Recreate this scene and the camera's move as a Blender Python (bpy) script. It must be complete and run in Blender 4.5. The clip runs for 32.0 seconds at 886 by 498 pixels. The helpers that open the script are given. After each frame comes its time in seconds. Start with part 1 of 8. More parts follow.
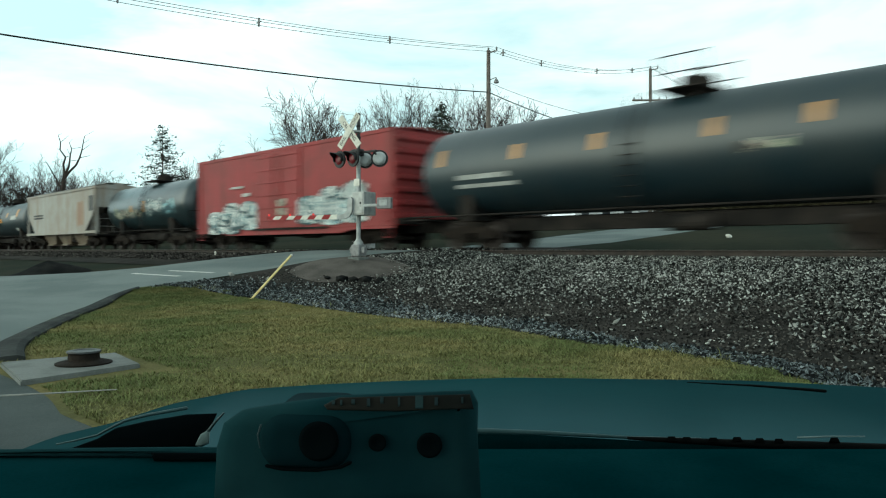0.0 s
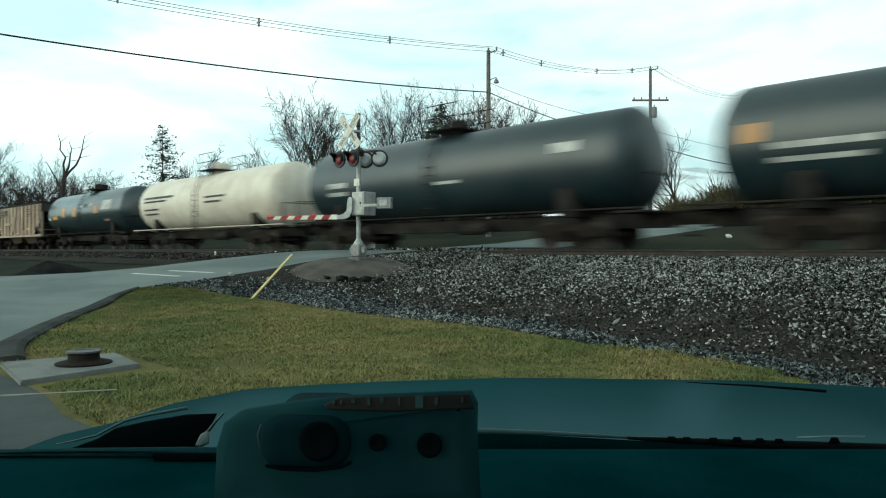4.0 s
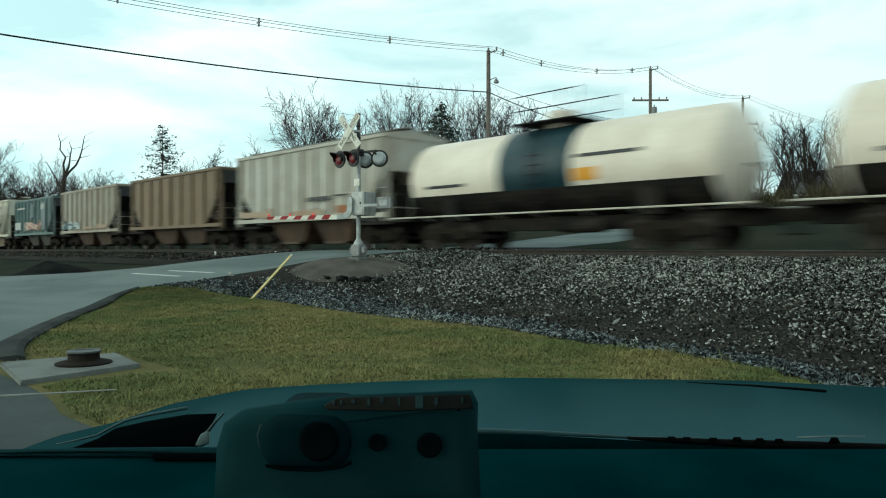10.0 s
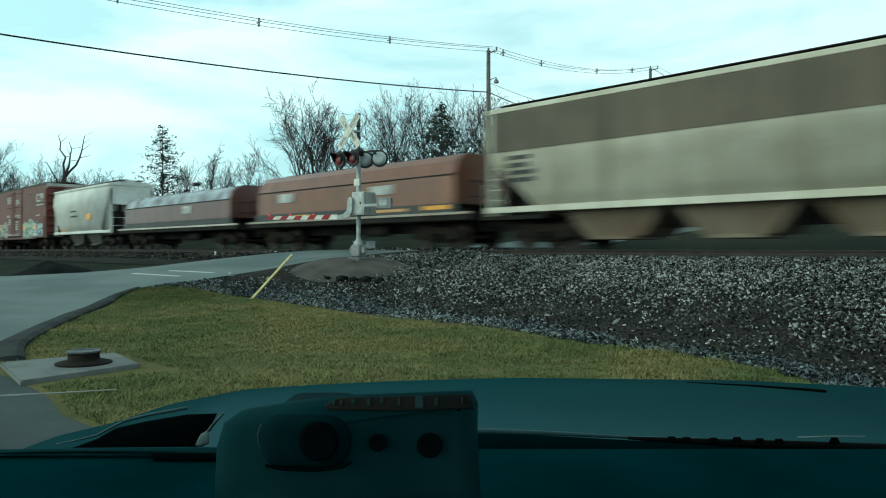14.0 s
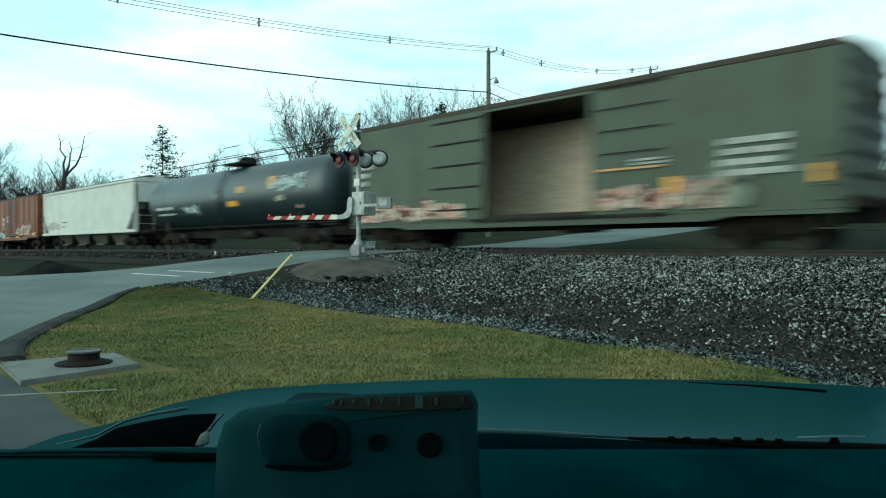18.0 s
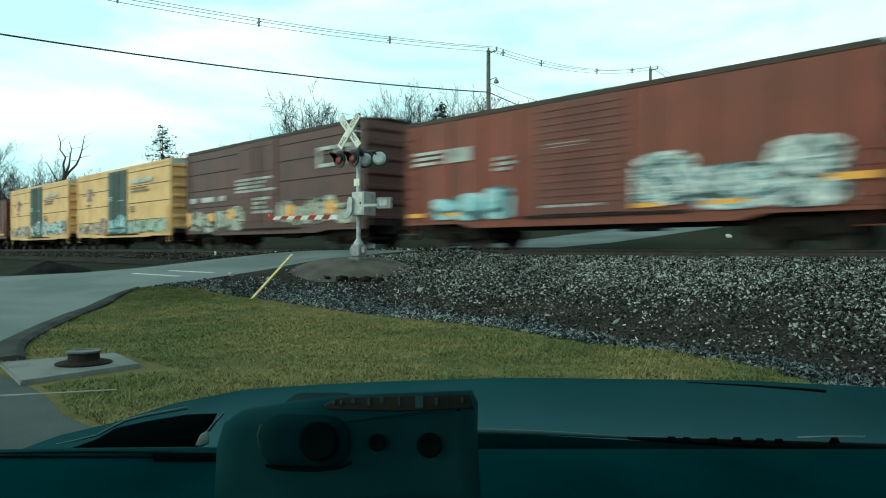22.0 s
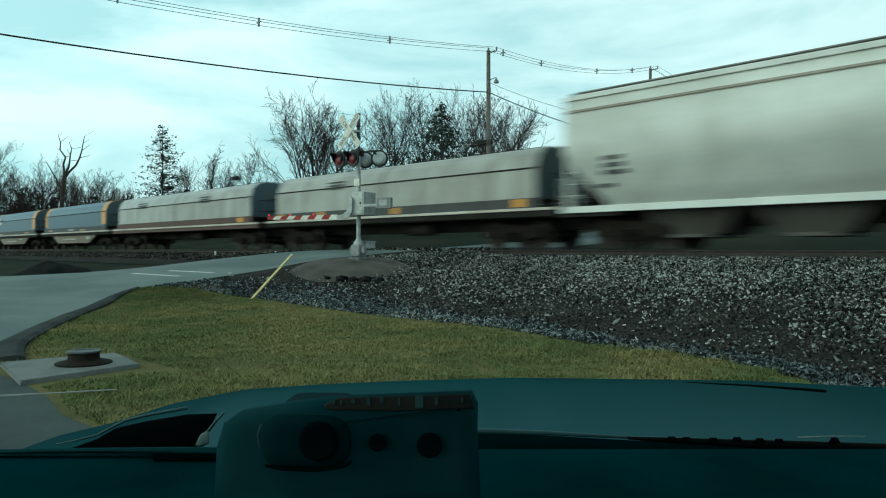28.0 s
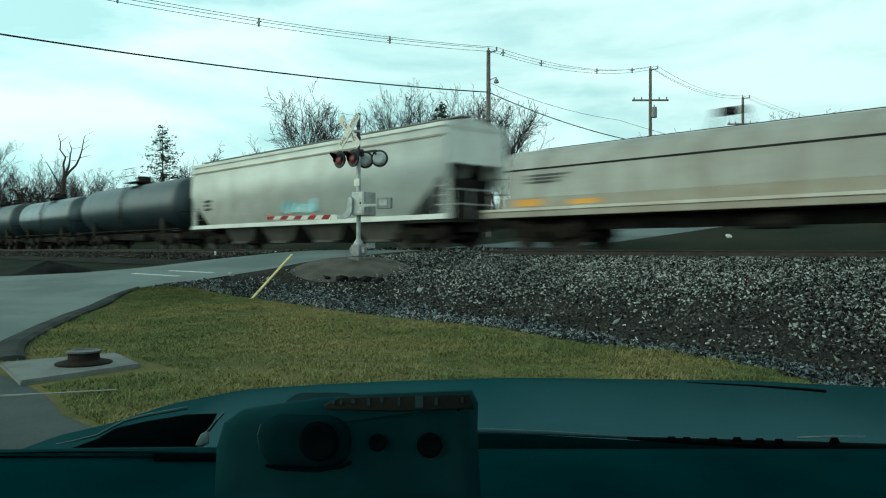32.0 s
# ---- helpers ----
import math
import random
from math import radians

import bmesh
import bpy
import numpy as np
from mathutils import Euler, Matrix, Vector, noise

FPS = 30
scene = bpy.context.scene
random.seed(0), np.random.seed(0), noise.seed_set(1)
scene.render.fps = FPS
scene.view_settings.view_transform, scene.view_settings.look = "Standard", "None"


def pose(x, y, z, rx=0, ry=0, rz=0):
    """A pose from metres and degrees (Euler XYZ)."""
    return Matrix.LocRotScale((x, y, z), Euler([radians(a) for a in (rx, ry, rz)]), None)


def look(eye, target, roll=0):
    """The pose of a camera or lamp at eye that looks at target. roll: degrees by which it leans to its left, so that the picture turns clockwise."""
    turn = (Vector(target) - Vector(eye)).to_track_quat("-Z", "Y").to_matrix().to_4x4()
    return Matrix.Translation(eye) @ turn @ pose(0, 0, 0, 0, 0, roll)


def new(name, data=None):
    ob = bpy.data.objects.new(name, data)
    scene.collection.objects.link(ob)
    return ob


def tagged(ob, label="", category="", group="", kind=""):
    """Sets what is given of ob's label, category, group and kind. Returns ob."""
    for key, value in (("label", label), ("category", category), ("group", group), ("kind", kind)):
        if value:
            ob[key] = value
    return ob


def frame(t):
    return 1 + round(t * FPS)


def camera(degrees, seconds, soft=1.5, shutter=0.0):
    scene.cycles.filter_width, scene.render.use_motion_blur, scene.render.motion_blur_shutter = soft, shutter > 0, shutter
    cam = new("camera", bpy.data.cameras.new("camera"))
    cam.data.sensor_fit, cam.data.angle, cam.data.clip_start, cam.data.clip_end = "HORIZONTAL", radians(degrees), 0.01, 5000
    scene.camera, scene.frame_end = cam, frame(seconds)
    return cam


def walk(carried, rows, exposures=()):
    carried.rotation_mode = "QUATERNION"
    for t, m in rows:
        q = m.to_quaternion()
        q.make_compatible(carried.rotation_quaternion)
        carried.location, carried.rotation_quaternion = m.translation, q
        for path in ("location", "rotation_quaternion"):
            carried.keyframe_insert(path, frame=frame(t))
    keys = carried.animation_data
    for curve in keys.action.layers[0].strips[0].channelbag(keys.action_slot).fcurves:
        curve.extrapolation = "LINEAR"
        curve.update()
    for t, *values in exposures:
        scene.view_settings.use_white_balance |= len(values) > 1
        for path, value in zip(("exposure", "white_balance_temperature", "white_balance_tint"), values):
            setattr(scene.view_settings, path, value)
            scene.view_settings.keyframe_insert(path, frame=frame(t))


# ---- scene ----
cam = camera(61.4, 32.0, soft=1.1, shutter=1.0)
EYE = (0.0, -18.62, 0.02)
AHEAD = Vector((-0.726, 0.687, 0.0))
VIEW = look(EYE, Vector(EYE) + AHEAD * 10.0 + Vector((0, 0, 0.004)))
walk(cam, [(0.0, VIEW), (32.0, VIEW)],
     exposures=[(0.0, 0.05, 5850, -12), (7.0, 0.08, 5900, -13), (8.0, 0.08, 5900, -13), (9.0, -0.1, 5800, -15), (11.0, -0.05, 5750, -15), (13.0, -0.12, 5350, -23), (17.0, 0.08, 5350, -23), (19.0, 0.1, 5350, -23), (20.0, -0.16, 5150, -27), (21.0, 0.06, 5450, -22), (22.0, 0.08, 5450, -24), (25.0, 0.06, 5650, -22), (27.5, -0.25, 5350, -24), (30.0, -0.27, 5250, -25), (32.0, -0.15, 5500, -25)])

# ---- daylight: a bright, thinly clouded sky at the end of the day ----
world = bpy.data.worlds.new("sky")
scene.world = world
world.use_nodes = True
wn, wl = world.node_tree.nodes, world.node_tree.links
wn.clear()
w_out = wn.new("ShaderNodeOutputWorld")
w_bg = wn.new("ShaderNodeBackground")
w_sky = wn.new("ShaderNodeTexSky")
w_sky.sky_type = "NISHITA"
w_sky.sun_disc = False
SUN_EL, SUN_ROT = radians(16), radians(215)
w_sky.sun_elevation, w_sky.sun_rotation = SUN_EL, SUN_ROT
w_sky.air_density, w_sky.dust_density = 1.2, 2.0
w_co = wn.new("ShaderNodeTexCoord")
w_map = wn.new("ShaderNodeMapping")
w_map.inputs["Scale"].default_value = (1.4, 1.4, 5.0)
w_map.inputs["Location"].default_value = (2.3, 5.1, 0.7)
w_noise = wn.new("ShaderNodeTexNoise")
w_noise.inputs["Scale"].default_value = 1.9
w_noise.inputs["Detail"].default_value = 7.0
w_noise.inputs["Roughness"].default_value = 0.55
w_noise.inputs["Distortion"].default_value = 0.4
w_ramp = wn.new("ShaderNodeValToRGB")
w_ramp.color_ramp.elements[0].position, w_ramp.color_ramp.elements[0].color = 0.34, (0.6, 0.72, 0.745, 1)
w_ramp.color_ramp.elements[1].position, w_ramp.color_ramp.elements[1].color = 0.54, (1.0, 1.0, 1.0, 1)
w_mul = wn.new("ShaderNodeMix")
w_mul.data_type, w_mul.blend_type = "RGBA", "MIX"
w_mul.inputs[0].default_value = 0.93
w_gain = wn.new("ShaderNodeVectorMath")
w_gain.operation = "SCALE"
w_gain.inputs[3].default_value = 0.14
wl.new(w_co.outputs["Generated"], w_map.inputs["Vector"])
wl.new(w_map.outputs["Vector"], w_noise.inputs["Vector"])
# the cloud thins out towards the west
w_west = wn.new("ShaderNodeVectorMath")
w_west.operation = "DOT_PRODUCT"
w_west.inputs[1].default_value = (-0.975, 0.22, 0.0)
w_thin = wn.new("ShaderNodeMapRange")
w_thin.inputs["From Min"].default_value, w_thin.inputs["From Max"].default_value = 0.8, 0.98
w_thin.inputs["To Min"].default_value, w_thin.inputs["To Max"].default_value = 0.0, 0.11
w_cloud = wn.new("ShaderNodeMath")
w_cloud.operation = "SUBTRACT"
wl.new(w_co.outputs["Generated"], w_west.inputs[0])
wl.new(w_west.outputs["Value"], w_thin.inputs["Value"])
wl.new(w_noise.outputs["Fac"], w_cloud.inputs[0])
wl.new(w_thin.outputs[0], w_cloud.inputs[1])
wl.new(w_cloud.outputs[0], w_ramp.inputs["Fac"])
wl.new(w_sky.outputs["Color"], w_gain.inputs[0])
wl.new(w_gain.outputs[0], w_mul.inputs[6])
wl.new(w_ramp.outputs["Color"], w_mul.inputs[7])
# brightest over the horizon, dimmer overhead
w_sep = wn.new("ShaderNodeSeparateXYZ")
w_lift = wn.new("ShaderNodeMapRange")
w_lift.inputs["From Min"].default_value, w_lift.inputs["From Max"].default_value = 0.3, 0.82
w_lift.inputs["To Min"].default_value, w_lift.inputs["To Max"].default_value = 1.0, 0.45
w_dim = wn.new("ShaderNodeVectorMath")
w_dim.operation = "SCALE"
wl.new(w_co.outputs["Generated"], w_sep.inputs[0])
wl.new(w_sep.outputs["Z"], w_lift.inputs["Value"])
wl.new(w_mul.outputs[2], w_dim.inputs[0])
# and brighter on the side of the veiled sun
w_dot = wn.new("ShaderNodeVectorMath")
w_dot.operation = "DOT_PRODUCT"
w_dot.inputs[1].default_value = (-0.45, -0.89, 0.0)
w_side = wn.new("ShaderNodeMath")
w_side.operation = "MULTIPLY_ADD"
w_side.inputs[1].default_value, w_side.inputs[2].default_value = 0.2, 0.98
w_both = wn.new("ShaderNodeMath")
w_both.operation = "MULTIPLY"
wl.new(w_co.outputs["Generated"], w_dot.inputs[0])
wl.new(w_dot.outputs["Value"], w_side.inputs[0])
wl.new(w_lift.outputs[0], w_both.inputs[0])
wl.new(w_side.outputs[0], w_both.inputs[1])
wl.new(w_both.outputs[0], w_dim.inputs[3])
wl.new(w_dim.outputs[0], w_bg.inputs["Color"])
w_bg.inputs["Strength"].default_value = 1.35
wl.new(w_bg.outputs[0], w_out.inputs[0])

sun = new("sun", bpy.data.lights.new("sun", "SUN"))
sun.data.energy, sun.data.angle, sun.data.color = 1.15, radians(50), (1.0, 0.87, 0.7)
sun.matrix_world = look((-30, -60, 26), (0, 0, 0))


# ---- materials ----
def rgba(c):
    return (c[0], c[1], c[2], 1.0)


def surface(name, base, second=None, scale=3.0, rough=0.7, metal=0.0, bump=0.0, bump_scale=40.0, fine=0.25,
            streak=None, streak_amount=0.0, stretch=(1, 1, 1), spread=0.0, low=0.42, high=0.62, coat=0.0, skew=1.0, spec=0.3):
    """A surface of two colours mixed by large stains, with fine grain, vertical streaks and relief."""
    m = bpy.data.materials.new(name)
    m.use_nodes = True
    n, l = m.node_tree.nodes, m.node_tree.links
    b = n["Principled BSDF"]
    b.inputs["Roughness"].default_value = rough
    b.inputs["Metallic"].default_value = metal
    b.inputs["Coat Weight"].default_value = coat
    b.inputs["Specular IOR Level"].default_value = spec
    co = n.new("ShaderNodeTexCoord")
    mp = n.new("ShaderNodeMapping")
    mp.inputs["Scale"].default_value = stretch
    l.new(co.outputs["Object"], mp.inputs["Vector"])
    t = n.new("ShaderNodeTexNoise")
    t.inputs["Scale"].default_value, t.inputs["Detail"].default_value = scale, 6.0
    l.new(mp.outputs["Vector"], t.inputs["Vector"])
    r = n.new("ShaderNodeValToRGB")
    r.color_ramp.elements[0].position, r.color_ramp.elements[0].color = low, rgba(base)
    r.color_ramp.elements[1].position, r.color_ramp.elements[1].color = high, rgba(second or base)
    l.new(t.outputs["Fac"], r.inputs["Fac"])
    colour = r.outputs["Color"]
    if streak:
        ms = n.new("ShaderNodeMapping")
        ms.inputs["Scale"].default_value = (2.6, 2.6, 0.16)
        ts = n.new("ShaderNodeTexNoise")
        ts.inputs["Scale"].default_value, ts.inputs["Detail"].default_value = 1.0, 8.0
        rs = n.new("ShaderNodeValToRGB")
        rs.color_ramp.elements[0].position, rs.color_ramp.elements[0].color = 0.4, (0, 0, 0, 1)
        rs.color_ramp.elements[1].position, rs.color_ramp.elements[1].color = 0.64, (1, 1, 1, 1)
        am = n.new("ShaderNodeMath")
        am.operation = "MULTIPLY"
        am.inputs[1].default_value = streak_amount
        mx = n.new("ShaderNodeMix")
        mx.data_type = "RGBA"
        mx.inputs[7].default_value = rgba(streak)
        l.new(co.outputs["Object"], ms.inputs["Vector"])
        l.new(ms.outputs["Vector"], ts.inputs["Vector"])
        l.new(ts.outputs["Fac"], rs.inputs["Fac"])
        l.new(rs.outputs["Color"], am.inputs[0])
        l.new(am.outputs[0], mx.inputs[0])
        l.new(colour, mx.inputs[6])
        colour = mx.outputs[2]
    f = n.new("ShaderNodeTexNoise")
    f.inputs["Scale"].default_value, f.inputs["Detail"].default_value = bump_scale, 4.0
    l.new(co.outputs["Object"], f.inputs["Vector"])
    hv = n.new("ShaderNodeHueSaturation")
    mr = n.new("ShaderNodeMapRange")
    mr.inputs["To Min"].default_value, mr.inputs["To Max"].default_value = 1 - fine, 1 + fine
    l.new(f.outputs["Fac"], mr.inputs["Value"])
    value = mr.outputs[0]
    if spread:
        info = n.new("ShaderNodeNewGeometry")
        ms2 = n.new("ShaderNodeMapRange")
        ms2.inputs["To Min"].default_value, ms2.inputs["To Max"].default_value = 1 - spread, 1 + spread * skew ** 1.3
        pw = n.new("ShaderNodeMath")
        pw.operation = "POWER"
        pw.inputs[1].default_value = skew
        l.new(info.outputs["Random Per Island"], pw.inputs[0])
        l.new(pw.outputs[0], ms2.inputs["Value"])
        mm = n.new("ShaderNodeMath")
        mm.operation = "MULTIPLY"
        l.new(value, mm.inputs[0])
        l.new(ms2.outputs[0], mm.inputs[1])
        value = mm.outputs[0]
    l.new(value, hv.inputs["Value"])
    l.new(colour, hv.inputs["Color"])
    l.new(hv.outputs["Color"], b.inputs["Base Color"])
    if bump:
        bp = n.new("ShaderNodeBump")
        bp.inputs["Strength"].default_value, bp.inputs["Distance"].default_value = bump, 0.02
        l.new(f.outputs["Fac"], bp.inputs["Height"])
        l.new(bp.outputs["Normal"], b.inputs["Normal"])
    return m


def paint(name, base, dirt=(0.09, 0.075, 0.06), amount=0.45, rough=0.55, second=None):
    """Old railway paint: faded in patches, streaked with grime from the roof down."""
    s = second or tuple(c * 0.62 + d * 0.38 for c, d in zip(base, dirt))
    return surface(name, base, s, scale=0.9, rough=rough, bump=0.12, bump_scale=9.0, fine=0.16, streak=dirt, streak_amount=amount)


def glow(name, colour, strength):
    m = surface(name, colour, rough=0.3)
    b = m.node_tree.nodes["Principled BSDF"]
    b.inputs["Emission Color"].default_value = rgba(colour)
    b.inputs["Emission Strength"].default_value = strength
    return m


M = {}
M["asphalt"] = surface("worn_asphalt", (0.1, 0.126, 0.124), (0.15, 0.178, 0.172), scale=0.3, stretch=(1.0, 1.6, 1.0), rough=0.85, bump=0.4, bump_scale=60, fine=0.3)
# the road's asphalt with the windscreen's corner dimming in its colour
M["apron"] = surface("dimmed_asphalt", (0.034, 0.046, 0.046), (0.053, 0.067, 0.065), scale=0.7, rough=0.9, bump=0.4, bump_scale=60, fine=0.3)
M["kerb"] = surface("dark_kerb", (0.03, 0.034, 0.033), (0.05, 0.054, 0.052), scale=2, rough=0.9, bump=0.4, bump_scale=30)
M["concrete"] = surface("pale_concrete", (0.32, 0.32, 0.29), (0.23, 0.23, 0.21), scale=3, rough=0.9, bump=0.3, bump_scale=50)
M["padstone"] = surface("grey_pad_concrete", (0.17, 0.18, 0.17), (0.115, 0.124, 0.116), scale=2.5, rough=0.9, bump=0.3, bump_scale=50)
M["soil"] = surface("lawn_soil", (0.1, 0.098, 0.04), (0.15, 0.13, 0.054), scale=0.9, rough=1.0, bump=0.8, bump_scale=25, fine=0.5)
M["field"] = surface("dull_winter_grass", (0.012, 0.017, 0.01), (0.024, 0.025, 0.014), scale=0.15, rough=1.0, bump=0.8, bump_scale=3, fine=0.4)
M["grass"] = surface("winter_lawn_blades", (0.135, 0.158, 0.06), (0.242, 0.214, 0.09), scale=0.6, rough=0.8, fine=0.35, bump_scale=6.0, spread=0.42)
M["cinders"] = surface("dark_cinder_ballast", (0.022, 0.021, 0.019), (0.038, 0.035, 0.031), scale=0.8, rough=1.0, bump=1.0, bump_scale=28, fine=0.5)
M["stone"] = surface("ballast_stones", (0.066, 0.068, 0.063), (0.12, 0.121, 0.112), scale=0.45, rough=0.9, fine=0.4, spread=0.93, skew=3.4)
M["grit"] = surface("dark_brown_grit", (0.026, 0.024, 0.022), (0.055, 0.051, 0.046), scale=0.7, rough=1.0, fine=0.4, spread=0.8, skew=2.0)
M["bluestone"] = surface("blue_grey_chippings", (0.045, 0.052, 0.054), (0.085, 0.093, 0.094), scale=0.6, rough=0.9, fine=0.3, spread=0.85, skew=3.0)
M["dirt"] = surface("packed_grey_dirt", (0.08, 0.072, 0.065), (0.115, 0.103, 0.092), scale=1.5, rough=1.0, bump=0.7, bump_scale=35, fine=0.4)
M["black_dirt"] = surface("dark_dirt_heap", (0.008, 0.009, 0.009), (0.017, 0.017, 0.016), scale=2.0, rough=1.0, bump=0.9, bump_scale=20, fine=0.4)
M["rail"] = surface("rusty_rail_steel", (0.028, 0.023, 0.019), (0.045, 0.034, 0.028), scale=4, rough=0.75, bump=0.3, bump_scale=40)
M["railhead"] = surface("polished_rail_head", (0.55, 0.55, 0.55), (0.45, 0.45, 0.45), scale=2, rough=0.28, metal=1.0)
M["tie"] = surface("creosoted_wood", (0.03, 0.026, 0.022), (0.055, 0.048, 0.04), scale=3, stretch=(1, 6, 6), rough=0.9, bump=0.6, bump_scale=20)
M["darksteel"] = surface("dull_dark_steel", (0.07, 0.072, 0.07), (0.11, 0.11, 0.105), scale=5, rough=0.6, metal=0.2)
M["lamppale"] = surface("pale_lamp_housing", (0.5, 0.52, 0.51), (0.4, 0.42, 0.41), scale=5, rough=0.45)
M["galv"] = surface("galvanised_steel", (0.42, 0.43, 0.42), (0.3, 0.31, 0.3), scale=5, rough=0.5, metal=0.35, bump=0.1)
M["signalblack"] = surface("black_signal_paint", (0.012, 0.012, 0.013), (0.025, 0.025, 0.026), scale=5, rough=0.5)
M["white"] = surface("white_sign_sheet", (0.72, 0.7, 0.62), (0.6, 0.58, 0.5), scale=6, rough=0.5)
M["red"] = surface("red_sheeting", (0.3, 0.018, 0.022), (0.22, 0.015, 0.017), scale=6, rough=0.45)
M["redlamp"] = glow("lit_red_lens", (0.1, 0.004, 0.008), 0.12)
M["tiplamp"] = glow("small_red_gate_lamp", (0.9, 0.03, 0.03), 0.5)
M["yellow"] = surface("yellow_plastic", (0.8, 0.66, 0.3), (0.72, 0.56, 0.24), scale=6, rough=0.5)
M["iron"] = surface("dull_cast_iron", (0.012, 0.01, 0.008), (0.022, 0.017, 0.013), scale=8, rough=0.85, spec=0.1, bump=0.4)
M["irontop"] = surface("worn_grey_iron", (0.06, 0.065, 0.065), (0.035, 0.035, 0.035), scale=8, rough=0.5, metal=0.5, bump=0.3)
M["pole"] = surface("weathered_pole_wood", (0.2, 0.17, 0.15), (0.13, 0.11, 0.095), scale=3, stretch=(6, 6, 0.5), rough=0.95, bump=0.4)
M["wire"] = surface("black_cable", (0.012, 0.013, 0.013), rough=0.6)
M["paleware"] = surface("grey_line_hardware", (0.25, 0.25, 0.25), (0.18, 0.18, 0.18), scale=10, rough=0.5)
M["bark"] = surface("grey_brown_bark", (0.05, 0.04, 0.035), (0.075, 0.06, 0.053), scale=2, rough=1.0, bump=0.5)
M["twig"] = surface("bare_twigs", (0.034, 0.026, 0.023), (0.055, 0.042, 0.037), scale=0.4, rough=1.0, spread=0.3)
M["needles"] = surface("dark_spruce_needles", (0.032, 0.043, 0.034), (0.058, 0.07, 0.054), scale=0.6, rough=0.95, spread=0.5)
M["scrub"] = surface("dry_scrub_leaves", (0.06, 0.055, 0.03), (0.09, 0.075, 0.045), scale=0.5, rough=1.0, spread=0.4)
M["siding"] = surface("white_house_siding", (0.6, 0.62, 0.62), (0.5, 0.52, 0.52), scale=0.5, rough=0.8, stretch=(0.2, 0.2, 8))
M["shingle"] = surface("dark_roof_shingles", (0.06, 0.06, 0.065), (0.09, 0.09, 0.09), scale=3, rough=0.9)
M["window"] = surface("dark_window_glass", (0.02, 0.025, 0.03), rough=0.1)
# rolling stock
M["truck"] = surface("grimy_running_gear", (0.012, 0.0105, 0.009), (0.026, 0.02, 0.016), scale=4, rough=0.85, bump=0.3)
M["wheel"] = surface("brown_wheel_steel", (0.024, 0.019, 0.016), (0.04, 0.03, 0.025), scale=4, rough=0.65, metal=0.15)
M["under"] = surface("black_underframe", (0.016, 0.015, 0.014), (0.035, 0.03, 0.026), scale=2, rough=0.8)
M["tankblack"] = surface("dusty_black_tank", (0.005, 0.019, 0.026), (0.013, 0.025, 0.029), scale=0.8, rough=0.42, bump=0.03, bump_scale=6, fine=0.15, streak=(0.05, 0.055, 0.052), streak_amount=0.12)
M["tankgrey"] = paint("dark_grey_tank", (0.022, 0.048, 0.055), dirt=(0.02, 0.02, 0.02), amount=0.4, rough=0.28)
M["tankwhite"] = paint("soiled_white_tank", (0.76, 0.7, 0.6), dirt=(0.45, 0.37, 0.27), amount=0.35, rough=0.45)
M["tankclean"] = paint("white_tank", (0.82, 0.735, 0.63), dirt=(0.55, 0.46, 0.36), amount=0.25, rough=0.4)
M["tankband"] = surface("blue_black_tank_band", (0.012, 0.032, 0.042), (0.02, 0.045, 0.055), scale=1, rough=0.4)
M["boxred"] = paint("boxcar_red", (0.29, 0.032, 0.034), dirt=(0.12, 0.03, 0.025), amount=0.35)
M["boxmaroon"] = paint("boxcar_brown_red", (0.155, 0.042, 0.032), dirt=(0.066, 0.035, 0.027), amount=0.6)
M["boxgreen"] = paint("boxcar_dull_green", (0.07, 0.092, 0.064), dirt=(0.05, 0.05, 0.04), amount=0.35)
M["boxorange"] = paint("boxcar_rust_orange", (0.245, 0.074, 0.03), dirt=(0.1, 0.042, 0.024), amount=0.6)
M["boxoxide"] = paint("boxcar_oxide_red", (0.2, 0.046, 0.027), dirt=(0.09, 0.036, 0.02), amount=0.55)
M["boxbrown"] = paint("boxcar_dark_brown", (0.11, 0.048, 0.04), dirt=(0.045, 0.03, 0.026), amount=0.55)
M["boxyellow"] = paint("boxcar_yellow", (0.74, 0.47, 0.195), dirt=(0.46, 0.24, 0.09), amount=0.25)
M["boxrust"] = paint("boxcar_old_red", (0.14, 0.042, 0.034), dirt=(0.07, 0.032, 0.026), amount=0.6)
M["doorgreen"] = paint("dark_green_door", (0.018, 0.055, 0.046), amount=0.2)
M["doorred"] = paint("bright_red_door", (0.23, 0.062, 0.042), amount=0.3)
M["roofmetal"] = paint("zinc_roof", (0.5, 0.5, 0.48), dirt=(0.2, 0.16, 0.12), amount=0.3, rough=0.45)
M["roofbrown"] = paint("rusty_roof", (0.05, 0.04, 0.033), amount=0.4)
M["liner"] = surface("plywood_liner", (0.8, 0.64, 0.47), (0.66, 0.5, 0.36), scale=2, rough=0.8, stretch=(1, 1, 5))
M["hopgrey"] = paint("hopper_light_grey", (0.46, 0.45, 0.4), dirt=(0.25, 0.19, 0.13), amount=0.35)
M["hopstain"] = paint("hopper_rust_washed_grey", (0.36, 0.355, 0.33), dirt=(0.25, 0.18, 0.12), amount=0.5)
M["hopbeige"] = paint("hopper_dusty_beige", (0.36, 0.335, 0.28), dirt=(0.22, 0.16, 0.105), amount=0.5)
M["hopcream"] = paint("hopper_faded_cream", (0.68, 0.65, 0.54), dirt=(0.33, 0.28, 0.18), amount=0.5)
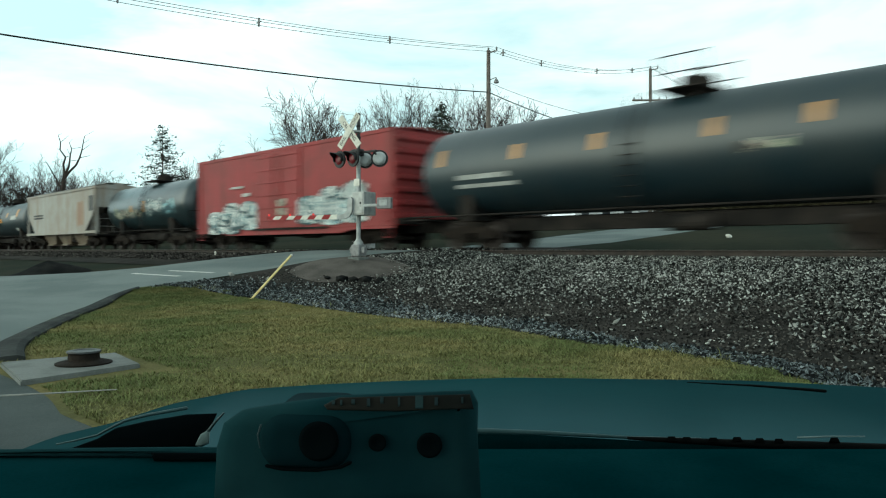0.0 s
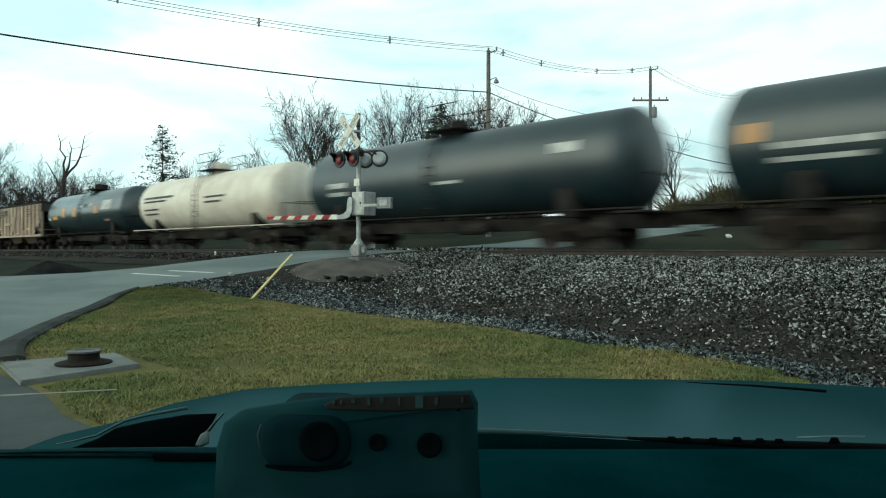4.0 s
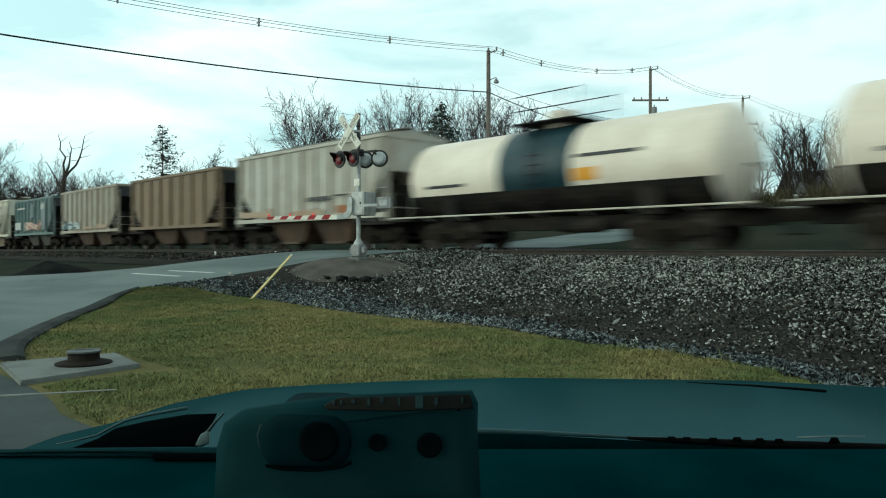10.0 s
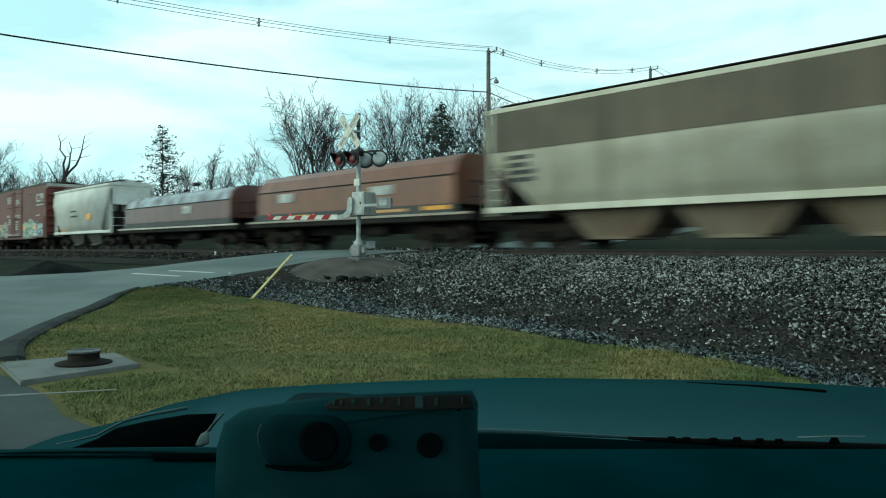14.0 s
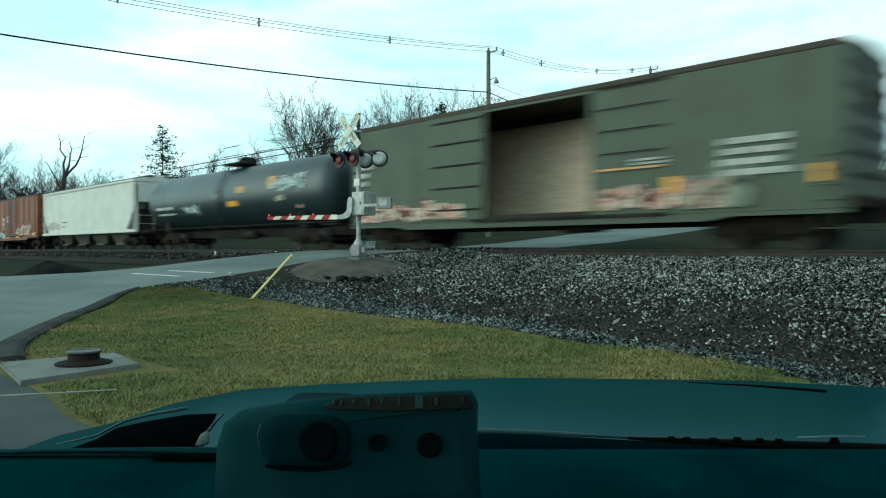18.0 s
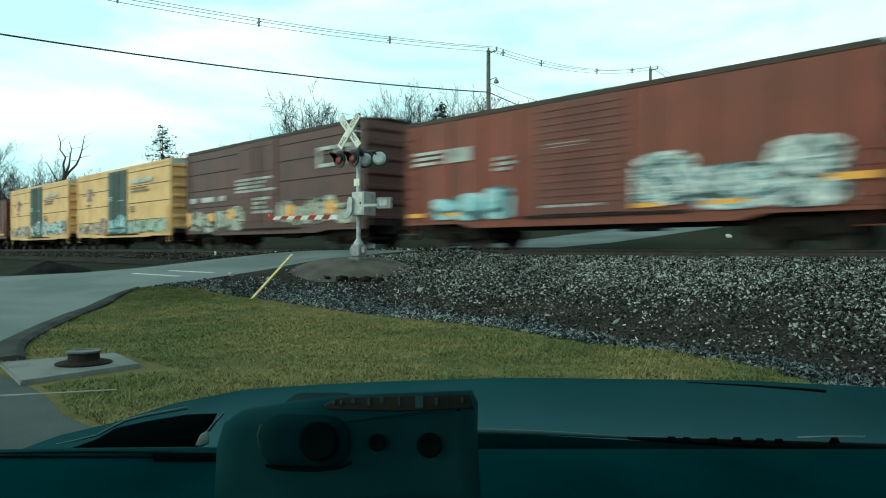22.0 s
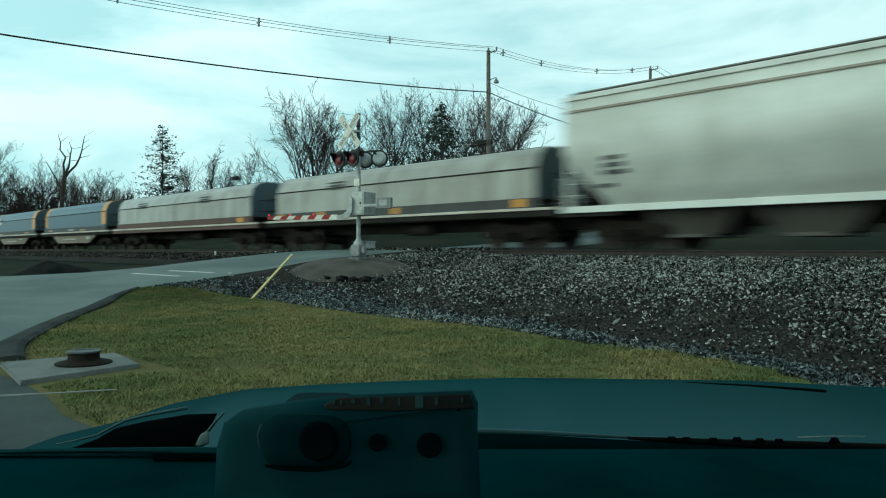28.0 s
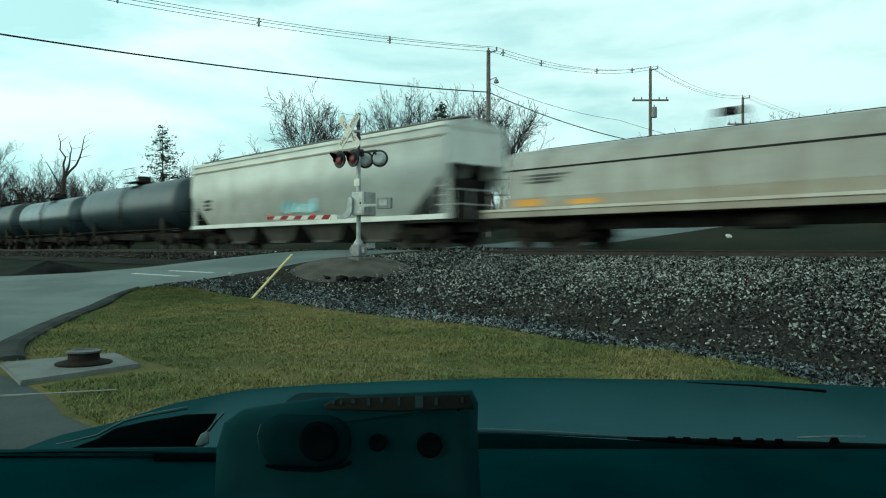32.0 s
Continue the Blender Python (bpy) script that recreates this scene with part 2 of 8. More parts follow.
M["hopclean"] = paint("hopper_clean_white", (0.63, 0.625, 0.59), dirt=(0.48, 0.46, 0.42), amount=0.2, second=(0.57, 0.565, 0.53))
M["sillbrown"] = paint("rusted_brown_sill", (0.085, 0.036, 0.026), dirt=(0.04, 0.025, 0.02), amount=0.5)
M["baycream"] = paint("rust_stained_bay", (0.22, 0.185, 0.135), dirt=(0.1, 0.06, 0.035), amount=0.6)
M["hopwhite"] = paint("hopper_white", (0.74, 0.74, 0.69), dirt=(0.56, 0.53, 0.47), amount=0.22, second=(0.62, 0.62, 0.57))
M["hopbrown"] = paint("hopper_dull_brown", (0.185, 0.132, 0.08), dirt=(0.1, 0.072, 0.045), amount=0.35)
M["hopteal"] = paint("hopper_grey_green", (0.062, 0.122, 0.122), dirt=(0.2, 0.225, 0.215), amount=0.7)
M["hoptaupe"] = paint("hopper_brown_band", (0.13, 0.105, 0.07), dirt=(0.05, 0.042, 0.03), amount=0.85)
M["board"] = surface("grey_walkway_grating", (0.16, 0.16, 0.15), (0.24, 0.235, 0.22), scale=2, rough=0.7)
M["coal"] = paint("coal_hopper_tan", (0.44, 0.362, 0.275), dirt=(0.2, 0.125, 0.08), amount=0.75)
M["coalrim"] = surface("black_top_rim", (0.02, 0.019, 0.018), (0.04, 0.035, 0.03), scale=2, rough=0.8)
M["coilrust"] = paint("coil_hood_rust_orange", (0.18, 0.07, 0.038), dirt=(0.09, 0.045, 0.03), amount=0.4, rough=0.27)
M["coilmaroon"] = paint("coil_hood_maroon", (0.13, 0.06, 0.05), dirt=(0.07, 0.04, 0.035), amount=0.35, rough=0.27)
M["coilsilver"] = paint("coil_hood_sky_sheen", (0.33, 0.36, 0.39), dirt=(0.12, 0.09, 0.085), amount=0.6, second=(0.1, 0.085, 0.09), rough=0.27)
M["coilgrey"] = paint("coil_hood_grey", (0.39, 0.385, 0.35), dirt=(0.18, 0.16, 0.135), amount=0.6, rough=0.3)
M["coilblue"] = paint("coil_hood_blue", (0.012, 0.062, 0.115), dirt=(0.04, 0.07, 0.085), amount=0.35, rough=0.34)
M["endgrey"] = paint("hood_end_slate", (0.055, 0.085, 0.1), amount=0.25)
M["ochre"] = paint("hood_end_ochre", (0.6, 0.33, 0.13), amount=0.2)
M["deckwhite"] = paint("white_deck_edge", (0.6, 0.58, 0.52), dirt=(0.3, 0.2, 0.12), amount=0.4)
M["baygrey"] = paint("soiled_grey_bay", (0.09, 0.083, 0.072), dirt=(0.035, 0.03, 0.025), amount=0.75)
M["baybrown"] = paint("soiled_brown_bay", (0.1, 0.06, 0.036), dirt=(0.03, 0.022, 0.017), amount=0.7)
# soot, with the shade between cars mixed into the colour
M["soot"] = paint("sooty_shaded_sheet", (0.055, 0.056, 0.056), dirt=(0.02, 0.02, 0.02), amount=0.4)
M["amber"] = surface("amber_reflector", (0.75, 0.36, 0.04), (0.65, 0.3, 0.04), scale=5, rough=0.4)
M["mark"] = surface("pale_stencil", (0.52, 0.52, 0.49), (0.3, 0.3, 0.28), scale=3, rough=0.6)
M["letterfade"] = surface("faded_tan_letter", (0.3, 0.14, 0.08), (0.24, 0.09, 0.045), scale=4, rough=0.6)
M["darkmark"] = surface("black_stencil", (0.03, 0.03, 0.033), (0.06, 0.06, 0.06), scale=3, rough=0.6)
M["ruststain"] = paint("rust_stained_tan", (0.37, 0.285, 0.205), dirt=(0.26, 0.15, 0.095), amount=0.8)
M["rustmark"] = surface("rust_patch", (0.3, 0.13, 0.06), (0.22, 0.1, 0.05), scale=2, rough=0.8)


def graffiti(name, colours, scale=1.0):
    """Sprayed lettering past reading: fields of a few colours inside dark, uneven outlines."""
    m = surface(name, colours[0], colours[1], rough=0.5, spec=0.2)
    n, l = m.node_tree.nodes, m.node_tree.links
    co = n.new("ShaderNodeTexCoord")
    t = n.new("ShaderNodeTexNoise")
    t.inputs["Scale"].default_value, t.inputs["Detail"].default_value, t.inputs["Distortion"].default_value = scale * 1.5, 3.0, 1.9
    r = n.new("ShaderNodeValToRGB")
    r.color_ramp.interpolation = "CONSTANT"
    e = r.color_ramp.elements
    e[0].position, e[0].color = 0.0, rgba(colours[0])
    e[1].position, e[1].color = 0.42, rgba(colours[1])
    for k, c in enumerate(colours[2:]):
        x = e.new(0.5 + 0.06 * k)
        x.color = rgba(c)
    # outlines: the cell walls of a warped grid of letters
    wp = n.new("ShaderNodeTexNoise")
    wp.inputs["Scale"].default_value, wp.inputs["Detail"].default_value = 1.3, 2.0
    add = n.new("ShaderNodeMix")
    add.data_type = "VECTOR"
    add.inputs[0].default_value = 0.32
    v = n.new("ShaderNodeTexVoronoi")
    v.feature = "DISTANCE_TO_EDGE"
    v.inputs["Scale"].default_value = 1.9 * scale
    ring = n.new("ShaderNodeMath")
    ring.operation = "LESS_THAN"
    ring.inputs[1].default_value = 0.075
    mx = n.new("ShaderNodeMix")
    mx.data_type = "RGBA"
    mx.inputs[7].default_value = rgba(tuple(0.28 * min(c[k] for c in colours) + 0.01 for k in range(3)))
    l.new(co.outputs["Object"], t.inputs["Vector"])
    l.new(co.outputs["Object"], wp.inputs["Vector"])
    l.new(co.outputs["Object"], add.inputs[4])
    l.new(wp.outputs["Color"], add.inputs[5])
    l.new(add.outputs[1], v.inputs["Vector"])
    l.new(v.outputs["Distance"], ring.inputs[0])
    l.new(ring.outputs[0], mx.inputs[0])
    l.new(t.outputs["Fac"], r.inputs["Fac"])
    l.new(r.outputs["Color"], mx.inputs[6])
    l.new(mx.outputs[2], n["Principled BSDF"].inputs["Base Color"])
    return m


M["spray"] = graffiti("white_and_grey_spray_paint", [(0.3, 0.34, 0.34), (0.72, 0.72, 0.68), (0.1, 0.2, 0.22), (0.68, 0.7, 0.66), (0.22, 0.4, 0.44)])
M["sprayblue"] = graffiti("pale_blue_spray_paint", [(0.2, 0.38, 0.44), (0.36, 0.58, 0.6), (0.28, 0.48, 0.52), (0.48, 0.62, 0.62)], 0.9)
M["spraypale"] = graffiti("cream_and_green_spray_paint", [(0.26, 0.3, 0.22), (0.5, 0.5, 0.38), (0.2, 0.22, 0.2), (0.48, 0.43, 0.36), (0.13, 0.1, 0.08)], 1.0)
M["spraywarm"] = graffiti("red_and_cream_spray_paint", [(0.4, 0.1, 0.06), (0.66, 0.6, 0.5), (0.3, 0.22, 0.17), (0.46, 0.2, 0.13), (0.6, 0.57, 0.5)], 1.3)
M["spraydull"] = graffiti("faint_grey_green_spray_paint", [(0.12, 0.15, 0.11), (0.16, 0.2, 0.15), (0.2, 0.22, 0.18), (0.1, 0.12, 0.09)], 1.0)
M["spraygreen"] = graffiti("pale_green_spray_paint", [(0.28, 0.4, 0.3), (0.42, 0.48, 0.38), (0.34, 0.42, 0.34), (0.5, 0.5, 0.42)], 1.3)
M["spraytan"] = graffiti("tan_and_grey_spray_paint", [(0.52, 0.36, 0.22), (0.42, 0.33, 0.25), (0.6, 0.45, 0.32), (0.3, 0.24, 0.2)], 1.6)
M["slateblue"] = surface("faded_blue_emblem", (0.2, 0.2, 0.3), (0.3, 0.22, 0.26), scale=3, rough=0.6)
M["pink"] = surface("faded_pink_emblem", (0.5, 0.2, 0.2), (0.42, 0.2, 0.24), scale=3, rough=0.6)
# the car that the view is from
M["hood"] = surface("dark_teal_car_paint", (0.008, 0.032, 0.037), (0.01, 0.041, 0.046), scale=1.2, rough=0.2, fine=0.05)


def lacquer(m, gloss, rough):
    """Dark car lacquer: a weak tinted mirror over the pigment."""
    n, l = m.node_tree.nodes, m.node_tree.links
    b = n["Principled BSDF"]
    b.inputs["Specular IOR Level"].default_value = 0.0
    g = n.new("ShaderNodeBsdfGlossy")
    g.inputs["Color"].default_value, g.inputs["Roughness"].default_value = rgba(gloss), rough
    a = n.new("ShaderNodeAddShader")
    l.new(b.outputs[0], a.inputs[0])
    l.new(g.outputs[0], a.inputs[1])
    l.new(a.outputs[0], n["Material Output"].inputs["Surface"])


lacquer(M["hood"], (0.028, 0.044, 0.049), 0.22)
M["panel"] = surface("black_smooth_plastic", (0.009, 0.034, 0.04), (0.015, 0.046, 0.052), scale=14, rough=0.9, spec=0.02)
M["dash"] = surface("black_textured_plastic", (0.0015, 0.018, 0.021), (0.006, 0.032, 0.037), scale=7, low=0.35, high=0.7, rough=0.9, bump=0.05, bump_scale=300)
M["dash"].node_tree.nodes["Principled BSDF"].inputs["Specular IOR Level"].default_value = 0.0
M["podskin"] = surface("dark_pod_plastic", (0.004, 0.017, 0.021), (0.007, 0.024, 0.029), scale=14, rough=0.9, spec=0.02)
# matt black, also laid on as shade at the wiper and under the pod
M["blackfill"] = surface("matt_black_fill", (0.003, 0.005, 0.006), (0.004, 0.007, 0.008), rough=0.9)
M["blackfill"].node_tree.nodes["Principled BSDF"].inputs["Specular IOR Level"].default_value = 0.0
# pale teal that carries painted highlights and reflected marks
M["gleam"] = surface("pale_teal_gleam", (0.03, 0.07, 0.076), (0.022, 0.055, 0.06), scale=12, rough=0.5)
M["trimdark"] = surface("dark_satin_trim", (0.018, 0.04, 0.045), (0.03, 0.058, 0.062), scale=12, rough=0.5)
M["pivot"] = surface("pale_teal_cap", (0.16, 0.22, 0.22), (0.11, 0.16, 0.165), scale=20, rough=0.6)
M["brownreflection"] = surface("dark_brown_reflection", (0.014, 0.017, 0.016), (0.024, 0.024, 0.02), scale=20, rough=0.6, spec=0.1)
M["rubber"] = surface("black_rubber", (0.004, 0.005, 0.005), rough=0.8)
M["rubber"].node_tree.nodes["Principled BSDF"].inputs["Specular IOR Level"].default_value = 0.03


# painted hoods and tank shells mirror the sky, rusted roofs hardly do
for key_, gloss_ in (("tankblack", 0.75), ("tankgrey", 0.85), ("coilgrey", 0.35), ("coilblue", 0.42), ("coilrust", 0.35), ("coilmaroon", 0.35), ("coilsilver", 0.4), ("roofbrown", 0.08), ("coalrim", 0.08)):
    M[key_].node_tree.nodes["Principled BSDF"].inputs["Specular IOR Level"].default_value = gloss_
# dry, rough ground and grime have almost no sheen
for key_ in ("soil", "field", "grass", "cinders", "stone", "grit", "bluestone", "dirt", "black_dirt", "tie", "truck", "under", "bark", "twig", "needles", "scrub", "kerb"):
    M[key_].node_tree.nodes["Principled BSDF"].inputs["Specular IOR Level"].default_value = 0.06


# ---- building blocks ----
def part(name, bm, material, parent=None, label="", smooth=False):
    me = bpy.data.meshes.new(name)
    bm.to_mesh(me)
    bm.free()
    me.materials.append(material)
    if smooth:
        me.shade_smooth()
    ob = new(name, me)
    ob.parent = parent
    return tagged(ob, label)


SHARED = {}


def shared(name, key, build, material, parent, at, label=""):
    """A part that shares its mesh with all others of the same key and material."""
    k = (key, material.name)
    if k not in SHARED:
        bm = build()
        me = bpy.data.meshes.new(name)
        bm.to_mesh(me)
        bm.free()
        me.materials.append(material)
        SHARED[k] = me
    ob = new(name, SHARED[k])
    ob.parent = parent
    ob.matrix_local = at if isinstance(at, Matrix) else Matrix.Translation(at)
    return tagged(ob, label)


def box(bm, x0, x1, y0, y1, z0, z1):
    v = [bm.verts.new((x, y, z)) for z in (z0, z1) for y in (y0, y1) for x in (x0, x1)]
    for f in ((0, 2, 3, 1), (4, 5, 7, 6), (0, 1, 5, 4), (2, 6, 7, 3), (0, 4, 6, 2), (1, 3, 7, 5)):
        bm.faces.new([v[i] for i in f])
    return bm


def slab(x0, x1, y0, y1, z0, z1, bevel=0.0):
    bm = box(bmesh.new(), x0, x1, y0, y1, z0, z1)
    if bevel:
        bmesh.ops.bevel(bm, geom=bm.edges[:], offset=bevel, segments=2, profile=0.5, affect="EDGES")
    return bm


def soft_block(x0, x1, z0, z1, y0, y1, r):
    """A moulded block with well rounded corners and a rounded edge round the face at y0."""
    rows = []
    for k in range(7):
        a = math.pi / 2 * k / 6
        i, y = r * 0.7 * (1 - math.sin(a)), y0 + r * 0.7 * (1 - math.cos(a))
        ring = []
        for cx, cz, s in ((x1, z1, 0), (x0, z1, 1), (x0, z0, 2), (x1, z0, 3)):
            for j in range(7):
                b = math.pi / 2 * (s + j / 6)
                ring.append((cx + (-r if s in (0, 3) else r) + (r - i) * math.cos(b), y, cz + (-r if s < 2 else r) + (r - i) * math.sin(b)))
        rows.append(ring)
    rows.append([(x, y1, z) for x, y, z in rows[-1]])
    return loft(bmesh.new(), rows)


def rod(bm, a, b, r0, r1=None, seg=8):
    """A closed tube from a to b."""
    a, b = Vector(a), Vector(b)
    r1 = r0 if r1 is None else r1
    d = (b - a).normalized()
    u = d.orthogonal().normalized()
    w = d.cross(u)
    ring = []
    for p, r in ((a, r0), (b, r1)):
        ring.append([bm.verts.new(p + (u * math.cos(k * math.tau / seg) + w * math.sin(k * math.tau / seg)) * r) for k in range(seg)])
    for k in range(seg):
        bm.faces.new((ring[0][k], ring[0][(k + 1) % seg], ring[1][(k + 1) % seg], ring[1][k]))
    bm.faces.new(ring[0][::-1])
    bm.faces.new(ring[1])
    return bm


def loft(bm, sections, closed=True):
    """Joins rings of equal length, given as lists of points, and caps the ends."""
    rings = [[bm.verts.new(p) for p in s] for s in sections]
    n = len(rings[0])
    for a, b in zip(rings, rings[1:]):
        for k in range(n):
            bm.faces.new((a[k], a[(k + 1) % n], b[(k + 1) % n], b[k]))
    if closed:
        bm.faces.new(rings[0][::-1])
        bm.faces.new(rings[-1])
    bmesh.ops.recalc_face_normals(bm, faces=bm.faces[:])
    return bm


def prism(profile, x0, x1):
    """A profile in y and z drawn out along x."""
    return loft(bmesh.new(), [[(x, y, z) for y, z in profile] for x in (x0, x1)])


def spin(profile, seg=24, axis="z"):
    """A profile of (radius, height) turned round an axis."""
    bm = bmesh.new()
    rings = []
    for r, h in profile:
        ring = []
        for k in range(seg):
            c, s = r * math.cos(k * math.tau / seg), r * math.sin(k * math.tau / seg)
            ring.append(bm.verts.new({"z": (c, s, h), "x": (h, c, s), "y": (c, h, s)}[axis]))
        rings.append(ring)
    for a, b in zip(rings, rings[1:]):
        for k in range(seg):
            bm.faces.new((a[k], a[(k + 1) % seg], b[(k + 1) % seg], b[k]))
    bm.faces.new(rings[0][::-1])
    bm.faces.new(rings[-1])
    bmesh.ops.recalc_face_normals(bm, faces=bm.faces[:])
    return bm


def many(name, verts, faces, material, parent=None, smooth=False):
    """One mesh from arrays of points and of equal faces."""
    me = bpy.data.meshes.new(name)
    nv, nf, k = len(verts), len(faces), faces.shape[1]
    me.vertices.add(nv)
    me.vertices.foreach_set("co", np.ascontiguousarray(verts, dtype=np.float32).ravel())
    me.loops.add(nf * k)
    me.loops.foreach_set("vertex_index", np.ascontiguousarray(faces, dtype=np.int32).ravel())
    me.polygons.add(nf)
    me.polygons.foreach_set("loop_start", np.arange(0, nf * k, k, dtype=np.int32))
    me.update(calc_edges=True)
    me.validate()
    me.materials.append(material)
    if smooth:
        me.shade_smooth()
    ob = new(name, me)
    ob.parent = parent
    return ob


def smoothstep(a, b, v):
    t = np.clip((v - a) / (b - a), 0, 1)
    return t * t * (3 - 2 * t)


def steps(v, xs, zs):
    return np.interp(v, xs, zs)


# ---- the lie of the land: rail heads at height 0, the track along x, the road across it ----
ROAD_L, ROAD_R = -24.3, -17.8


def road_height(y):
    return steps(y, [-300, -30, -15, -13, -11.9, -11.07, -9.3, -6.7, -4.2, -2.4, 2.4, 8, 20, 36, 60, 120, 400],
                 [-1.3, -1.25, -1.2, -1.12, -1.01, -0.92, -0.7, -0.35, -0.12, -0.02, -0.02, 0.3, 1.35, 2.2, 3.0, 4.0, 6.0])


def verge_height(y):
    return steps(y, [-300, -40, -18.6, -13, -10.7, -7.5, -4.2, -2.3, -1.9, 1.9, 2.6, 5, 9, 20, 36, 60, 120, 400],
                 [-1.35, -1.3, -1.25, -1.2, -1.14, -0.82, -0.42, -0.24, -0.2, -0.2, -0.28, -0.2, 0.3, 1.3, 2.2, 3.0, 4.0, 6.0])


def road_left(y):
    """The road's far edge, which swings out into a side lane short of the track."""
    return steps(y, [-14.0, -12.6, -11.6, -10.0, -8.6, -7.0, -5.0], [-46.0, -36.0, -31.0, -27.2, -25.4, -24.5, ROAD_L])


def road_right(y):
    return steps(y, [-11.6, -9.4, -7.6, -5.5], [-18.5, -18.3, -17.95, ROAD_R])


def land(x, y):
    """The ground's height."""
    x, y = np.asarray(x, float), np.asarray(y, float)
    left, right = road_left(y), road_right(y)
    near_road = smoothstep(left - 2.5, left, x) * (1 - smoothstep(right + 0.1, right + 3.0, x))
    z = verge_height(y) * (1 - near_road) + road_height(y) * near_road
    # a low mound of packed dirt round the foot of the signal
    z = z + 0.17 * np.exp(-(((x + 16.3) / 1.3) ** 2 + ((y + 6.6) / 1.5) ** 2))
    return z


def strip(name, first, second, across, material, lift, kind="structure", parent=None, label=""):
    """A sheet draped on the land between two lines of equally many points."""
    a, b = np.array(first, float), np.array(second, float)
    rows = [a + (b - a) * k / across for k in range(across + 1)]
    p = np.concatenate(rows)
    v = np.column_stack([p, land(p[:, 0], p[:, 1]) + lift])
    n = len(a)
    i, j = np.meshgrid(np.arange(across), np.arange(n - 1), indexing="ij")
    q = (i * n + j).ravel()
    f = np.column_stack([q, q + 1, q + n + 1, q + n])
    ob = many(name, v, f, material, parent)
    if ob.data.polygons[0].normal.z < 0:
        ob.data.flip_normals()
    return tagged(ob, label, kind=kind)


def resample(points, n):
    p = np.array(points, float)
    d = np.concatenate([[0], np.cumsum(np.hypot(*np.diff(p, axis=0).T))])
    s = np.linspace(0, d[-1], n)
    return np.column_stack([np.interp(s, d, p[:, 0]), np.interp(s, d, p[:, 1])])


def ground_sheet():
    gx = np.concatenate([[-2500, -1200, -760], np.linspace(-500, -60, 23), np.linspace(-55, 15, 141), np.linspace(20, 300, 15), [800, 2500]])
    gy = np.concatenate([[-2500, -800, -300, -120, -60, -40], np.linspace(-30, 40, 141), [45, 52, 60, 80, 120, 200, 400, 900, 2500]])
    X, Y = np.meshgrid(gx, gy, indexing="ij")
    Z = land(X, Y) - 0.012
    v = np.column_stack([X.ravel(), Y.ravel(), Z.ravel()])
    i, j = np.meshgrid(np.arange(len(gx) - 1), np.arange(len(gy) - 1), indexing="ij")
    q = (i * len(gy) + j).ravel()
    f = np.column_stack([q, q + len(gy), q + len(gy) + 1, q + 1])
    tagged(many("ground", v, f, M["field"], smooth=True), "dull dark winter grass and earth round the crossing", kind="structure")


KERB = [(-18.5, -11.55), (-17.9, -12.25), (-17.0, -12.94), (-14.8, -14.27), (-12.68, -15.38), (-11.23, -16.09), (-10.3, -16.45), (-9.3, -16.68), (-8.51, -16.72), (-7.35, -16.7), (-6.75, -16.73)]
FRONT = [(-6.75, -16.73), (-6.05, -16.85), (-5.2, -16.8), (-4.4, -16.2), (-3.5, -15.2), (-2.5, -13.8), (-1.5, -12.7)]
TOE = [(-18.4, -11.2), (-18.1, -10.85), (-17.3, -10.4), (-16.3, -10.1), (-15.4, -9.98), (-13.5, -10.15), (-11.5, -10.4), (-9.7, -10.55), (-8.4, -10.58), (-7.2, -10.5), (-5.9, -10.85), (-5.0, -11.0), (-4.2, -11.02), (-3.5, -11.1), (-2.9, -11.35), (-2.4, -11.65), (-1.9, -12.05), (-1.45, -12.5)]


